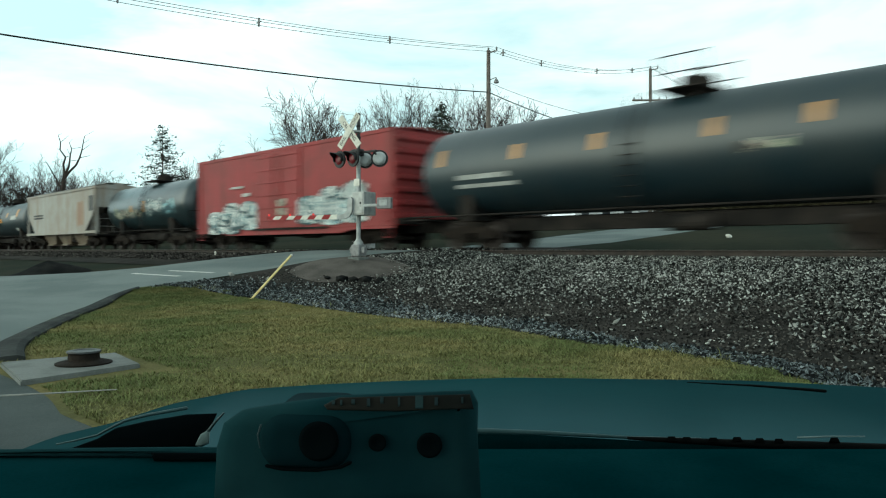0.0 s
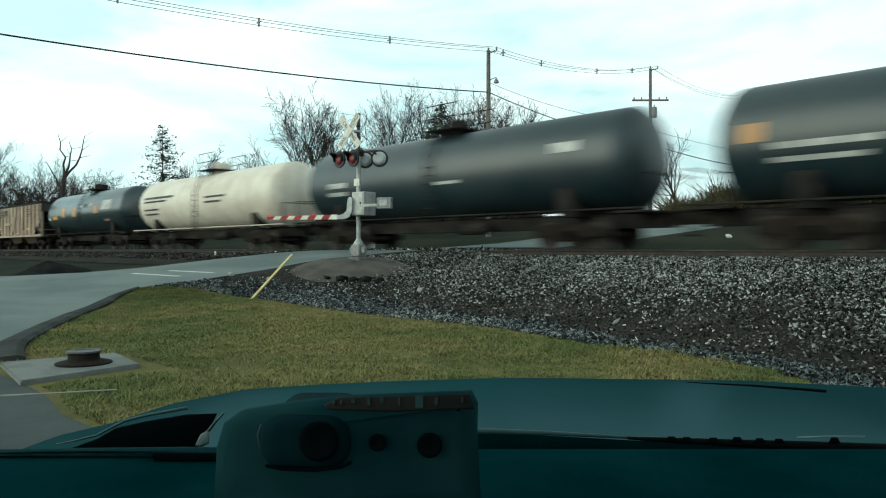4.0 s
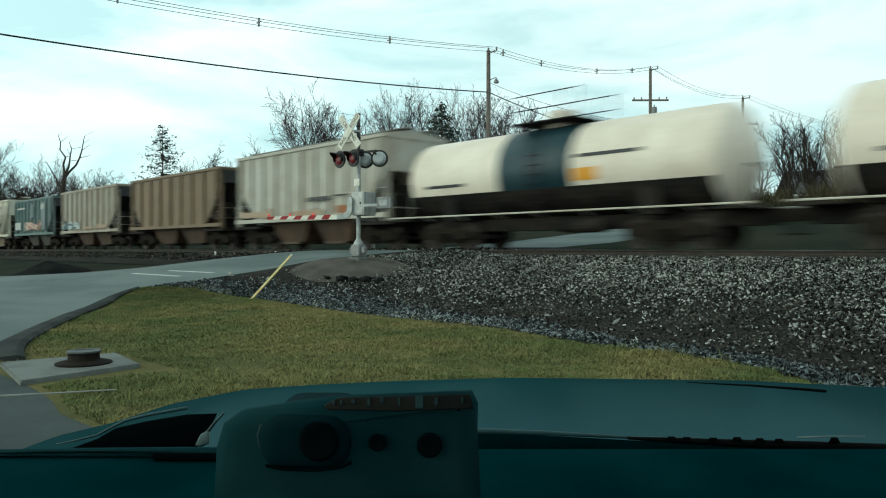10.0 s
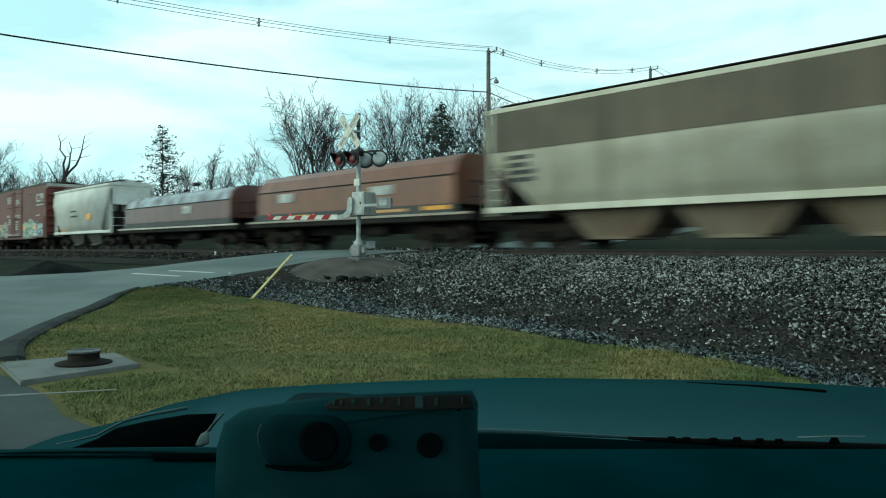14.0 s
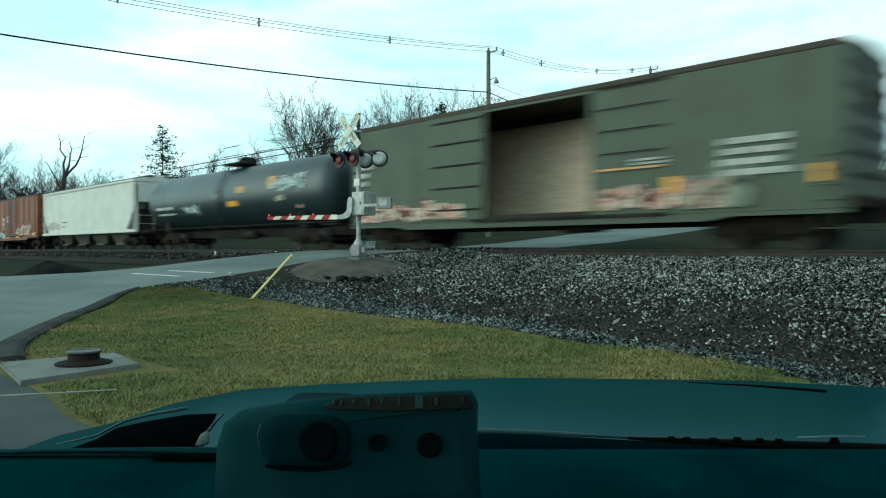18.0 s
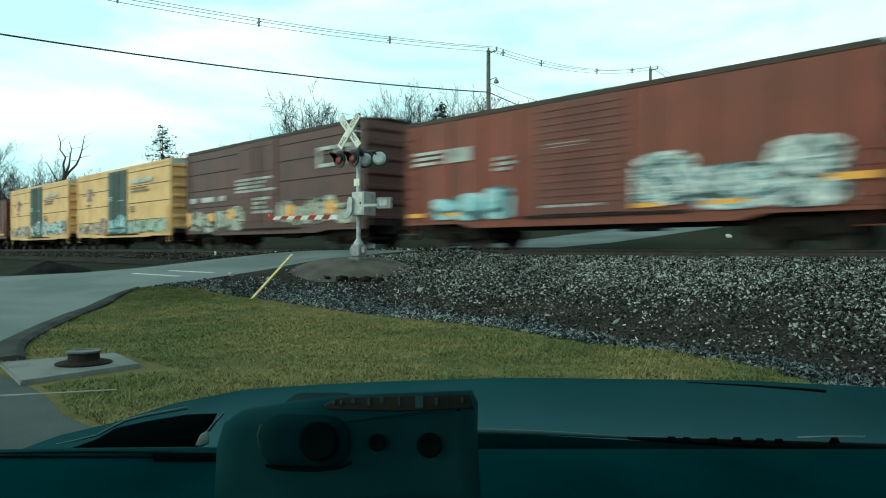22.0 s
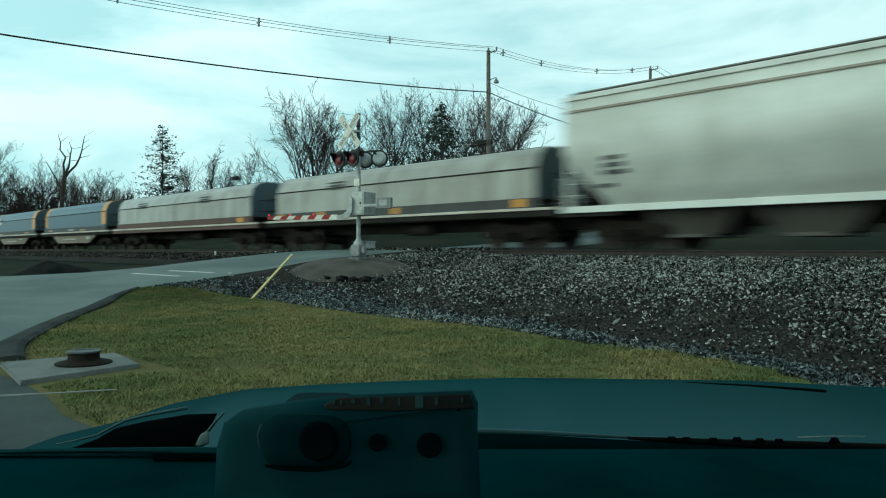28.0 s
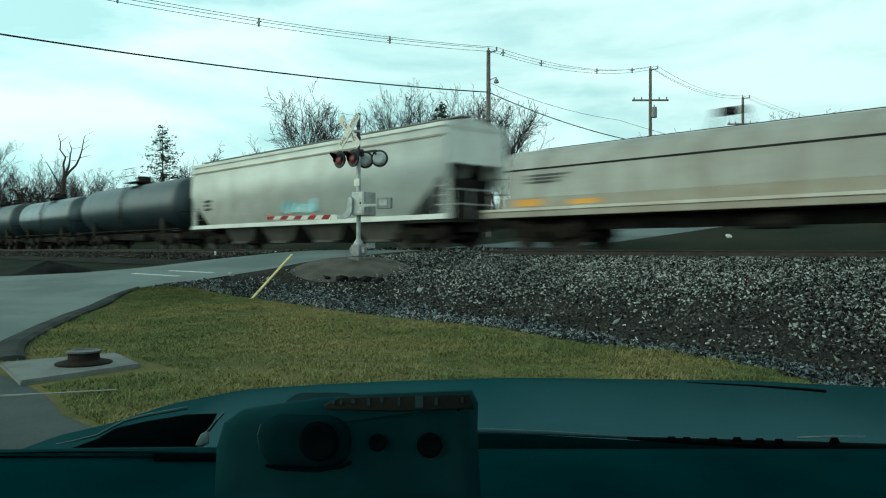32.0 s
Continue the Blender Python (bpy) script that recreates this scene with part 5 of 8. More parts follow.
# ---- the car that the view is from ----
def car():
    c = tagged(new("car"), "dark teal car with a curved glossy hood, seen from its dashboard", "car")
    c.matrix_world = pose(EYE[0], EYE[1], EYE[2], 0, 0, math.degrees(math.atan2(AHEAD.y, AHEAD.x)) - 90)
    # hood: x to the right of the eye, y ahead of it, z below it
    bm = bmesh.new()
    nx, ny = 60, 16
    grid = []
    for j in range(ny + 1):
        y = 0.82 + 0.95 * j / ny
        row = []
        for i in range(nx + 1):
            x = -0.85 + 1.95 * i / nx
            edge = float(np.interp(x, [-0.85, -0.77, -0.647, -0.538, -0.405, -0.25, -0.1, 0.14, 0.625, 0.95, 1.05, 1.1], [-0.43, -0.395, -0.366, -0.33, -0.304, -0.294, -0.287, -0.28, -0.286, -0.303, -0.325, -0.37]))
            z = edge + 0.006 + 0.03 * math.sin((1 - j / ny) * 2.2) - 0.10 * max(0.0, (y - 1.45) / 0.32) ** 2.2
            row.append(bm.verts.new((x, y, z)))
        grid.append(row)
    for j in range(ny):
        for i in range(nx):
            bm.faces.new((grid[j][i], grid[j][i + 1], grid[j + 1][i + 1], grid[j + 1][i]))
    part("hood_panel", bm, M["hood"], c, "curved glossy dark teal hood", smooth=True)
    # body round the cabin
    for x0, x1 in ((-0.88, -0.825), (1.075, 1.13)):
        part("fender", slab(x0, x1, 0.5, 1.76, -0.95, -0.48, 0.02), M["hood"], c)
        part("door", slab(x0, x1, -0.85, 0.494, -1.05, -0.36, 0.02), M["hood"], c)
        part("rear_quarter", slab(x0, x1, -2.7, -0.856, -1.05, -0.36, 0.02), M["hood"], c)
    part("bumper", slab(-0.86, 1.11, 1.765, 1.9, -1.02, -0.46, 0.05), M["hood"], c)
    part("rear_panel", slab(-0.86, 1.11, -2.82, -2.705, -1.02, -0.36, 0.04), M["hood"], c)
    part("floor_pan", slab(-0.82, 1.07, -2.7, 1.76, -1.1, -1.02), M["under"], c)
    part("roof_panel", slab(-0.66, 0.91, -1.9, 0.26, 0.3, 0.35, 0.02), M["hood"], c)
    for x0, x1 in ((-0.82, -0.62), (1.07, 0.87)):
        for ya, yb in ((0.66, 0.24), (-0.86, -0.86), (-2.6, -1.86)):
            part("pillar", rod(bmesh.new(), (x0, ya, -0.37), (x1, yb, 0.31), 0.035, seg=8), M["hood"], c)
        for y in (1.2, -1.75):
            w = part("wheel", spin([(0.2, -0.09), (0.32, -0.1), (0.335, -0.07), (0.335, 0.07), (0.32, 0.1), (0.2, 0.09)], 28, "x"), M["rubber"], c, "black tyre")
            w.location = (x0 + (0.09 if x0 < 0 else -0.09), y, -0.934)
            part("rim", spin([(0.03, -0.1), (0.19, -0.085), (0.2, 0.0), (0.19, 0.085), (0.03, 0.1)], 20, "x"), M["paleware"], w, "grey wheel rim")
    # cowl and wipers at the foot of the windscreen
    def at(px, py, y):
        """A point in the car's space: across and down a sheet that stands y ahead of the eye."""
        return (px - 784) / 1320 * y, y, (441 - py) / 1320 * y

    def plate(name, outline, y, depth, material, label="", parent=c, soft=0.0):
        bm = loft(bmesh.new(), [[at(px, py, y) for px, py in outline], [at(px, py + 2, y + depth) for px, py in outline]])
        if soft:
            bmesh.ops.bevel(bm, geom=[e for e in bm.edges if all(abs(v.co.y - y) < 1e-5 for v in e.verts)], offset=soft, segments=3, profile=0.5, affect="EDGES")
        return part(name, bm, material, parent, label, smooth=bool(soft))

    def moulding(name, line, y, r0, r1, material, label=""):
        """A tapered bead along a line of points, rounded off at both ends."""
        p = [Vector(at(px, py, y)) for px, py in line]
        rings = []
        for k, q in enumerate(p):
            d = (p[min(k + 1, len(p) - 1)] - p[max(k - 1, 0)]).normalized()
            side, r = d.cross(Vector((0, 1, 0))), r0 + (r1 - r0) * k / (len(p) - 1)
            for shift, f in (((-1, 0.1), (-0.6, 0.75), (0, 1.0)) if k == 0 else ((0, 1.0), (0.6, 0.75), (1, 0.1)) if k == len(p) - 1 else ((0, 1.0),)):
                rings.append([q + d * shift * r + (side * math.cos(j * math.tau / 10) + Vector((0, 1, 0)) * math.sin(j * math.tau / 10)) * r * f for j in range(10)])
        return part(name, loft(bmesh.new(), rings), material, c, label, smooth=True)

    # shadow below the cowl ridge, made as a flat dark plate
    plate("cowl_shadow", [(842, 767), (960, 770), (1120, 779), (1260, 785), (1600, 802), (1600, 816), (842, 816)], 0.71, 0.01, M["dash"], "dark plate for the shade under the cowl edge")
    part("cowl", slab(-0.8, 1.05, 0.66, 0.84, -0.36, -0.275, 0.02), M["dash"], c)
    # highlights along the cowl, added as pale beads on both sides of the wiper
    moulding("cowl_gleam", [(838, 762), (900, 764), (970, 766), (1040, 770), (1120, 774), (1240, 776)], 0.7, 0.003, 0.001, M["gleam"], "thin pale bead for the gleam along the cowl")
    moulding("cowl_gleam", [(1180, 797), (1320, 799), (1460, 803), (1600, 808)], 0.69, 0.0008, 0.0022, M["trimdark"])
    moulding("cowl_gleam", [(100, 786), (135, 779), (172, 770), (196, 757), (222, 744), (262, 734), (330, 722)], 0.76, 0.0008, 0.0018, M["gleam"])
    # shade round the wiper, put in as a black plate
    plate("wiper_shade", [(128, 792), (172, 776), (205, 757), (258, 745), (330, 733), (384, 731), (374, 752), (350, 790)], 0.74, 0.02, M["blackfill"], "black plate for the shade round the wiper under the hood edge", soft=0.002)
    plate("wiper_pivot", [(346, 786), (355, 768), (366, 762), (372, 764), (370, 783), (356, 789)], 0.725, 0.008, M["pivot"], "pale wiper pivot cap", soft=0.0015)
    moulding("wiper_arm", [(366, 766), (380, 748), (396, 731)], 0.727, 0.0018, 0.0009, M["trimdark"])
    blade = moulding("wiper_blade", [(1112, 775), (1190, 779), (1300, 784), (1420, 789), (1600, 797)], 0.69, 0.0014, 0.0058, M["rubber"], "black wiper blade")
    for px, py in ((1188, 774), (1215, 775), (1262, 776), (1304, 775), (1344, 777), (1378, 778), (1476, 776)):
        plate("wiper_clip", [(px - 9, py + 5), (px - 6, py - 2), (px + 6, py - 2), (px + 10, py + 5)], 0.686, 0.004, M["rubber"], parent=blade)
    moulding("wiper_spine", [(1412, 774), (1470, 772), (1530, 772)], 0.684, 0.0009, 0.0005, M["pivot"], "bright metal spine of the wiper")
    # seam along the hood's shoulder
    moulding("hood_seam", [(1216, 676), (1250, 678), (1290, 680), (1330, 682), (1370, 685), (1415, 688), (1460, 692)], 1.02, 0.0006, 0.0022, M["rubber"])
    # dashboard under the windscreen: a soft top, a folded lid, the camera's reflection built as a solid
    part("dashboard", slab(-0.78, 1.03, 0.30, 0.68, -0.34, -0.174, 0.03), M["dash"], c, "dark dashboard top")
    plate("dash_lip", [(-30, 795), (140, 792), (330, 790), (460, 792), (470, 812), (270, 808), (-30, 806)], 0.62, 0.03, M["panel"], soft=0.004)
    plate("dash_band", [(268, 800), (460, 802), (466, 814), (272, 814)], 0.61, 0.02, M["blackfill"], "narrow dark band across the dashboard", soft=0.002)
    reflected_body = plate("reflected_body", [(378, 900), (384, 790), (396, 748), (430, 724), (520, 709), (600, 699), (836, 690), (846, 712), (845, 760), (852, 900)], 0.435, 0.08, M["panel"], "dark rounded body standing in for the camera's reflection in the windscreen", soft=0.012)
    # reflection of the train, painted as a brown strip with upright light marks
    plate("reflection_strip", [(574, 716), (600, 703), (832, 697), (838, 722), (700, 727), (580, 724)], 0.4335, 0.004, M["brownreflection"], "dark brown strip coloured as a reflection of the train", parent=reflected_body, soft=0.0006)
    for px, w, top_, low_ in ((590, 3, 708, 715), (604, 2, 707, 716), (625, 3, 706, 714), (652, 3, 705, 718), (676, 3, 702, 712), (706, 2, 703, 717), (742, 7, 700, 721), (772, 3, 703, 716), (818, 2, 702, 712)):
        plate("reflection_mark", [(px - w, low_), (px - w, top_), (px + w, top_), (px + w, low_)], 0.4325, 0.001, M["gleam"] if w > 5 else M["trimdark"], parent=reflected_body)
    pod = part("pod", soft_block(-0.1075, -0.0525, -0.1285, -0.096, 0.429, 0.5, 0.0145), M["podskin"], reflected_body, "dark rounded pod of the reflected camera body", smooth=True)
    # shadow line below the pod, drawn as a dark bead
    moulding("pod_shadow", [(472, 824), (500, 830), (560, 832), (604, 826), (620, 818)], 0.43, 0.001, 0.001, M["blackfill"])
    moulding("pod_edge", [(462, 752), (456, 770), (460, 792)], 0.43, 0.0006, 0.0004, M["trimdark"])
    # lens and holes of the reflected camera, set in as black discs
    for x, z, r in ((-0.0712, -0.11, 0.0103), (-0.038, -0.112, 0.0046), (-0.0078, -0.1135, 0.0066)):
        d = part("blackfill", spin([(r, 0.0), (r * 1.12, -0.0015), (r * 0.9, -0.0022), (r * 0.5, -0.001), (0.0005, -0.0008)], 28, "y"), M["blackfill"], reflected_body, "black disc for a round opening of the reflected camera", smooth=True)
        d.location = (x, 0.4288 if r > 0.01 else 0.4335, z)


grounds()
gravel()
debris()
lawn_blades()
track()
signal()
lines()
trees()
scrub()
for a_ in ((1085, 84, 7, 6, 4.4, 20), (1510, 95, 16, 8, 3.6, 40)):
    house(*a_)
car()


# ---- rolling stock: every car stands on the rails along x, its front towards +x ----
WHEELS = []


def wheelset_mesh():
    bm = spin([(0.085, -0.95), (0.085, -0.81), (0.1, -0.805), (0.2, -0.8), (0.36, -0.775), (0.44, -0.8), (0.445, -0.72), (0.475, -0.695), (0.475, -0.68), (0.36, -0.69), (0.15, -0.7), (0.09, -0.66),
               (0.08, 0), (0.09, 0.66), (0.15, 0.7), (0.36, 0.69), (0.475, 0.68), (0.475, 0.695), (0.445, 0.72), (0.44, 0.8), (0.36, 0.775), (0.2, 0.8), (0.1, 0.805), (0.085, 0.81), (0.085, 0.95)], 24, "y")
    for k in range(6):
        a = k * math.tau / 6
        for s in (-1, 1):
            rod(bm, (0.055 * math.cos(a), s * 0.94, 0.055 * math.sin(a)), (0.055 * math.cos(a), s * 0.97, 0.055 * math.sin(a)), 0.014, seg=6)
    return bm


def side_frame_mesh():
    pts = [(-1.22, 0.38), (-1.22, 0.6), (-0.95, 0.7), (-0.5, 0.78), (0.5, 0.78), (0.95, 0.7), (1.22, 0.6), (1.22, 0.38), (1.0, 0.4), (0.78, 0.42), (0.5, 0.24), (-0.5, 0.24), (-0.78, 0.42), (-1.0, 0.4)]
    bm = loft(bmesh.new(), [[(x, y, z) for x, z in pts] for y in (-0.06, 0.06)])
    for x in (-0.9, 0.9):
        box(bm, x - 0.13, x + 0.13, -0.1, 0.1, 0.36, 0.62)
    return bm


def spring_mesh():
    prof = []
    for k in range(6):
        prof += [(0.14, 0.27 + k * 0.05), (0.19, 0.28 + k * 0.05), (0.19, 0.3 + k * 0.05), (0.14, 0.31 + k * 0.05)]
    return spin(prof, 10)


def truck(car_ob, x):
    b = shared("truck", "bolster", lambda: slab(-0.22, 0.22, -0.85, 0.85, 0.42, 0.72, 0.03), M["truck"], car_ob, (x, 0, 0))
    for y in (-1.0, 1.0):
        shared("side_frame", "side_frame", side_frame_mesh, M["truck"], b, (0, y, 0))
        shared("spring", "springs", spring_mesh, M["truck"], b, (0, y * 1.1, 0))
    for dx in (-0.9, 0.9):
        w = shared("wheelset", "wheelset", wheelset_mesh, M["wheel"], b, (dx, 0, 0.457))
        WHEELS.append((w, car_ob, x + dx))
    return b


def coupler_mesh():
    bm = box(bmesh.new(), 0.0, 0.5, -0.08, 0.08, 0.78, 0.94)
    box(bm, 0.4, 0.72, -0.15, 0.12, 0.7, 1.0)
    box(bm, -0.05, 0.02, -0.2, 0.2, 0.68, 1.04)
    return bm


def hose_mesh():
    bm = bmesh.new()
    pts = [(0, 0.35, 0.85), (0.15, 0.33, 0.6), (0.4, 0.26, 0.38), (0.62, 0.15, 0.4)]
    for a, b in zip(pts, pts[1:]):
        rod(bm, a, b, 0.025, seg=6)
    return bm


def gear(car_ob, half, bogie, frame_half):
    """Trucks, couplers, hoses and the sill under a car. half: to the end of the frame."""
    for x in (-bogie, bogie):
        truck(car_ob, x)
    part("centre_sill", slab(-frame_half, frame_half, -0.25, 0.25, 0.62, 1.02), M["under"], car_ob)
    for s in (1, -1):
        m = Matrix.Translation((s * frame_half, 0, 0)) @ pose(0, 0, 0, 0, 0, 0 if s > 0 else 180)
        shared("coupler", "coupler", coupler_mesh, M["truck"], car_ob, m)
        shared("brake_hose", "hose", hose_mesh, M["rubber"], car_ob, m)
    part("brake_reservoir", spin([(0.05, -0.7), (0.22, -0.62), (0.22, 0.62), (0.05, 0.7)], 14, "x"), M["under"], car_ob).location = (1.4, -0.7, 0.72)
    part("brake_cylinder", spin([(0.05, -0.35), (0.16, -0.3), (0.16, 0.3), (0.05, 0.35)], 12, "x"), M["under"], car_ob).location = (-1.6, 0.6, 0.78)


def ladder_mesh(h, w=0.42):
    def build():
        bm = bmesh.new()
        for y in (-w / 2, w / 2):
            rod(bm, (y, 0, 0), (y, 0, h), 0.018, seg=5)
        n = max(2, int(h / 0.34))
        for k in range(n):
            rod(bm, (-w / 2, 0, 0.15 + k * (h - 0.2) / n), (w / 2, 0, 0.15 + k * (h - 0.2) / n), 0.014, seg=5)
        return bm
    return build


def ladder(car_ob, x, y, z, h, mat):
    shared("ladder", ("ladder", round(h, 2)), ladder_mesh(h), mat, car_ob, (x, y, z))


def patch(name, car_ob, x0, x1, z0, z1, y, mat, label="", seed=None, rough=0.26):
    """A thin painted patch on the near side; with a seed its outline is ragged."""
    if seed is None:
        return part(name, slab(x0, x1, y - 0.006, y + 0.002, z0, z1), mat, car_ob, label)
    rng = np.random.default_rng(seed)
    # rounded letters of uneven height, each a hump along the top and a dip below
    n = 72
    count = max(2, int((x1 - x0) / ((z1 - z0) * 0.8)))
    tall = rng.uniform(0.0, 1.0, count + 1)
    up, dn = [], []
    for k in range(n + 1):
        u = k / n * count
        i, fr = min(int(u), count - 1), u - min(int(u), count - 1)
        hump = math.sin(math.pi * min(1.0, max(0.0, fr))) ** 0.4
        x = x0 + (x1 - x0) * k / n
        up.append((x, z1 - (z1 - z0) * rough * (1.6 * tall[i] * (0.4 + 0.6 * hump) + 1.1 * (1 - hump))))
        dn.append((x, z0 + (z1 - z0) * rough * (0.9 * tall[i + 1] + 0.6 * (1 - hump)) * 0.6))
    bm = bmesh.new()
    rows = []
    for (xa, za), (xb, zb) in zip(up, dn):
        za = max(za, zb + 0.08)
        rows.append([bm.verts.new((xa, y - 0.006, za)), bm.verts.new((xb, y - 0.006, zb)), bm.verts.new((xb, y + 0.002, zb)), bm.verts.new((xa, y + 0.002, za))])
    for a, b in zip(rows, rows[1:]):
        for k in range(4):
            bm.faces.new((a[k], a[(k + 1) % 4], b[(k + 1) % 4], b[k]))
    bmesh.ops.recalc_face_normals(bm, faces=bm.faces[:])
    return part(name, bm, mat, car_ob, label)


def bars(car_ob, x0, x1, z0, z1, y, mat, n=3, seed=0):
    """Unreadable stencilling: rows of short bars."""
    rng = np.random.default_rng(seed + 17)
    bm = bmesh.new()
    h = (z1 - z0) / (n * 1.7)
    for k in range(n):
        z = z1 - (k + 0.5) * (z1 - z0) / n
        x = x0
        end = x1 - (x1 - x0) * rng.uniform(0, 0.35)
        while x < end:
            w = rng.uniform(0.12, 0.3)
            box(bm, x, min(x + w, end), y - 0.006, y + 0.002, z - h / 2, z + h / 2)
            x += w + 0.05
    return tagged(part("stencil", bm, mat, car_ob), kind="stuff")


def boxcar(L, eave, sill, mat, roof, label, door=(0.0, 2.9), doormat=None, seams=(), ribs=0, open_door=0.0, belly=0.0, seed=1, marks=(), roof_h=0.14, doorribs=4, endtop=None):
    """A boxcar: side walls with a doorway, ribbed ends, roof, sills, door, ladders, running gear."""
    c = tagged(new("boxcar"), label, "boxcar", "freight cars of the train")
    H, W = L / 2, 1.52
    floor = 1.08
    part("floor", slab(-H + 0.05, H - 0.05, -W + 0.07, W - 0.07, floor - 0.16, floor), M["tie"], c)
    d0, d1 = door[0] - door[1] / 2, door[0] + door[1] / 2
    for y in (-W, W):
        ya, yb = (y, y + 0.07) if y < 0 else (y - 0.07, y)
        for xa, xb in ((-H, d0), (d1, H)):
            w = part("side_wall", slab(xa, xb, ya, yb, sill + 0.1, eave, 0.012), mat, c)
            yo = y - 0.012 if y < 0 else y + 0.012
            for k, z in enumerate(seams):
                part("panel_seam", slab(xa + 0.25, xb - 0.12, min(yo, y), max(yo, y), z - 0.018, z + 0.018), M["under"] if ribs == 0 else mat, w)
            n = int(ribs * (xb - xa) / L)
            for k in range(n):
                x = xa + (k + 0.5) * (xb - xa) / n
                shared("side_post", ("post", round(eave - sill, 2)), lambda: slab(-0.055, 0.055, -0.035, 0.035, sill + 0.14, eave - 0.06, 0.01), mat, w, (x, yo, 0))
        part("top_rail", slab(-H, H, min(y, y * 1.018), max(y, y * 1.018), eave - 0.09, eave + 0.02, 0.01), roof, c)
        part("door_lintel", slab(d0, d1, ya, yb, eave - 0.18, eave), mat, c)
        # sill: shallow at the ends, deeper between the trucks
        pts = [(-H, sill + 0.1), (-H, sill), (-H + 2.6, sill), (-H + 3.2, sill - belly), (H - 3.2, sill - belly), (H - 2.6, sill), (H, sill), (H, sill + 0.1)]
        part("side_sill", loft(bmesh.new(), [[(x, yy, z) for x, z in pts] for yy in (ya + 0.01, yb - 0.01)]), mat, c)
        part("door_track", slab(d0 - 0.6, d1 + door[1] * 0.6, min(y, y * 1.045), max(y, y * 1.045), sill + 0.08, sill + 0.16), M["under"], c)
        if not (open_door and y < 0):
            dm = doormat or mat
            dr = part("door", slab(d0 - 0.06, d1 + 0.06, min(y * 1.002, y * 1.04), max(y * 1.002, y * 1.04), sill + 0.17, eave - 0.1, 0.012), dm, c, "sliding door")
            ys = sorted((y * 1.041, y * 1.056))
            for k in range(doorribs):
                z = sill + 0.5 + (eave - sill - 0.8) * k / max(1, doorribs - 1)
                part("door_rib", slab(d0 + 0.05, d1 - 0.05, ys[0], ys[1], z - 0.035, z + 0.035, 0.01), dm, dr)
            for dx in (-0.35, 0.35):
                bm = bmesh.new()
                rod(bm, (door[0] + dx, y * 1.07, sill + 0.25), (door[0] + dx, y * 1.07, eave - 0.2), 0.022, seg=6)
                part("lock_bar", bm, dm, dr)
        else:
            ys = sorted((y * 1.002, y * 1.04))
            dr = part("door", slab(d0 - 2.5, d0 + 0.02, ys[0], ys[1], sill + 0.17, eave - 0.1, 0.012), mat, c, "sliding door pushed open")
            for k in range(5):
                z = sill + 0.5 + (eave - sill - 0.8) * k / 4
                part("door_rib", slab(d0 - 2.4, d0 - 0.1, y * 1.056, y * 1.041, z - 0.03, z + 0.03), M["under"], dr)
    if open_door:
        part("inner_lining", slab(-H + 0.1, H - 0.1, W - 0.12, W - 0.075, floor, eave - 0.2), M["liner"], c, "pale plywood lining")
    for s in (-1, 1):
        xa, xb = (H - 0.09, H) if s > 0 else (-H, -H + 0.09)
        e = part("end_wall", slab(xa, xb, -W + 0.02, W - 0.02, sill + 0.12, eave, 0.01), mat, c)
        for k in range(7):
            z = sill + 0.45 + k * (eave - sill - 0.75) / 6
            rb = bmesh.new()
            loft(rb, [[(s * H, y, z - 0.13), (s * (H + 0.11), y, z - 0.05), (s * (H + 0.11), y, z + 0.05), (s * H, y, z + 0.13)] for y in (-W + 0.14, W - 0.14)])
            part("end_rib", rb, mat, e)
        part("end_sill", slab(min(s * H, s * (H + 0.22)), max(s * H, s * (H + 0.22)), -1.4, 1.4, 0.92, 1.14, 0.02), M["under"], c)
        ladder(c, s * (H - 0.32), -W - 0.05, sill + 0.15, eave - sill - 0.3 if s < 0 else 1.5, mat)
        ladder(c, s * (H - 0.32), W + 0.05, sill + 0.15, eave - sill - 0.3 if s > 0 else 1.5, mat)
        for y in (-W + 0.05, W - 0.05):
            bm = bmesh.new()
            rod(bm, (s * (H - 0.12), y, sill + 0.1), (s * (H - 0.12), y, sill - 0.32), 0.018, seg=5)
            rod(bm, (s * (H - 0.52), y, sill + 0.1), (s * (H - 0.52), y, sill - 0.32), 0.018, seg=5)
            rod(bm, (s * (H - 0.12), y, sill - 0.32), (s * (H - 0.52), y, sill - 0.32), 0.018, seg=5)
            part("step", bm, mat, c)
    rf = part("roof", prism([(-W - 0.02, eave), (0, eave + roof_h), (W + 0.02, eave), (W + 0.02, eave + 0.05), (0, eave + roof_h + 0.05), (-W - 0.02, eave + 0.05)], -H, H), roof, c)
    for k in range(14):
        x = -H + (k + 0.5) * L / 14
        part("roof_rib", prism([(-W, eave + 0.045), (0, eave + roof_h + 0.045), (W, eave + 0.045), (W, eave + 0.085), (0, eave + roof_h + 0.085), (-W, eave + 0.085)], x - 0.04, x + 0.04), roof, rf)
    if endtop:
        part("end_cap", slab(H - 0.04, H + 0.04, -W + 0.03, W - 0.03, eave - 0.34, eave + 0.02, 0.01), endtop, c)
    bm = spin([(0.02, 0.0), (0.27, 0.0), (0.28, 0.02), (0.27, 0.04), (0.02, 0.03)], 16, "x")
    part("brake_wheel", bm, M["under"], c).location = (H + 0.12, 0.75, eave - 1.0)
    gear(c, H, H - 2.1, H + 0.42)
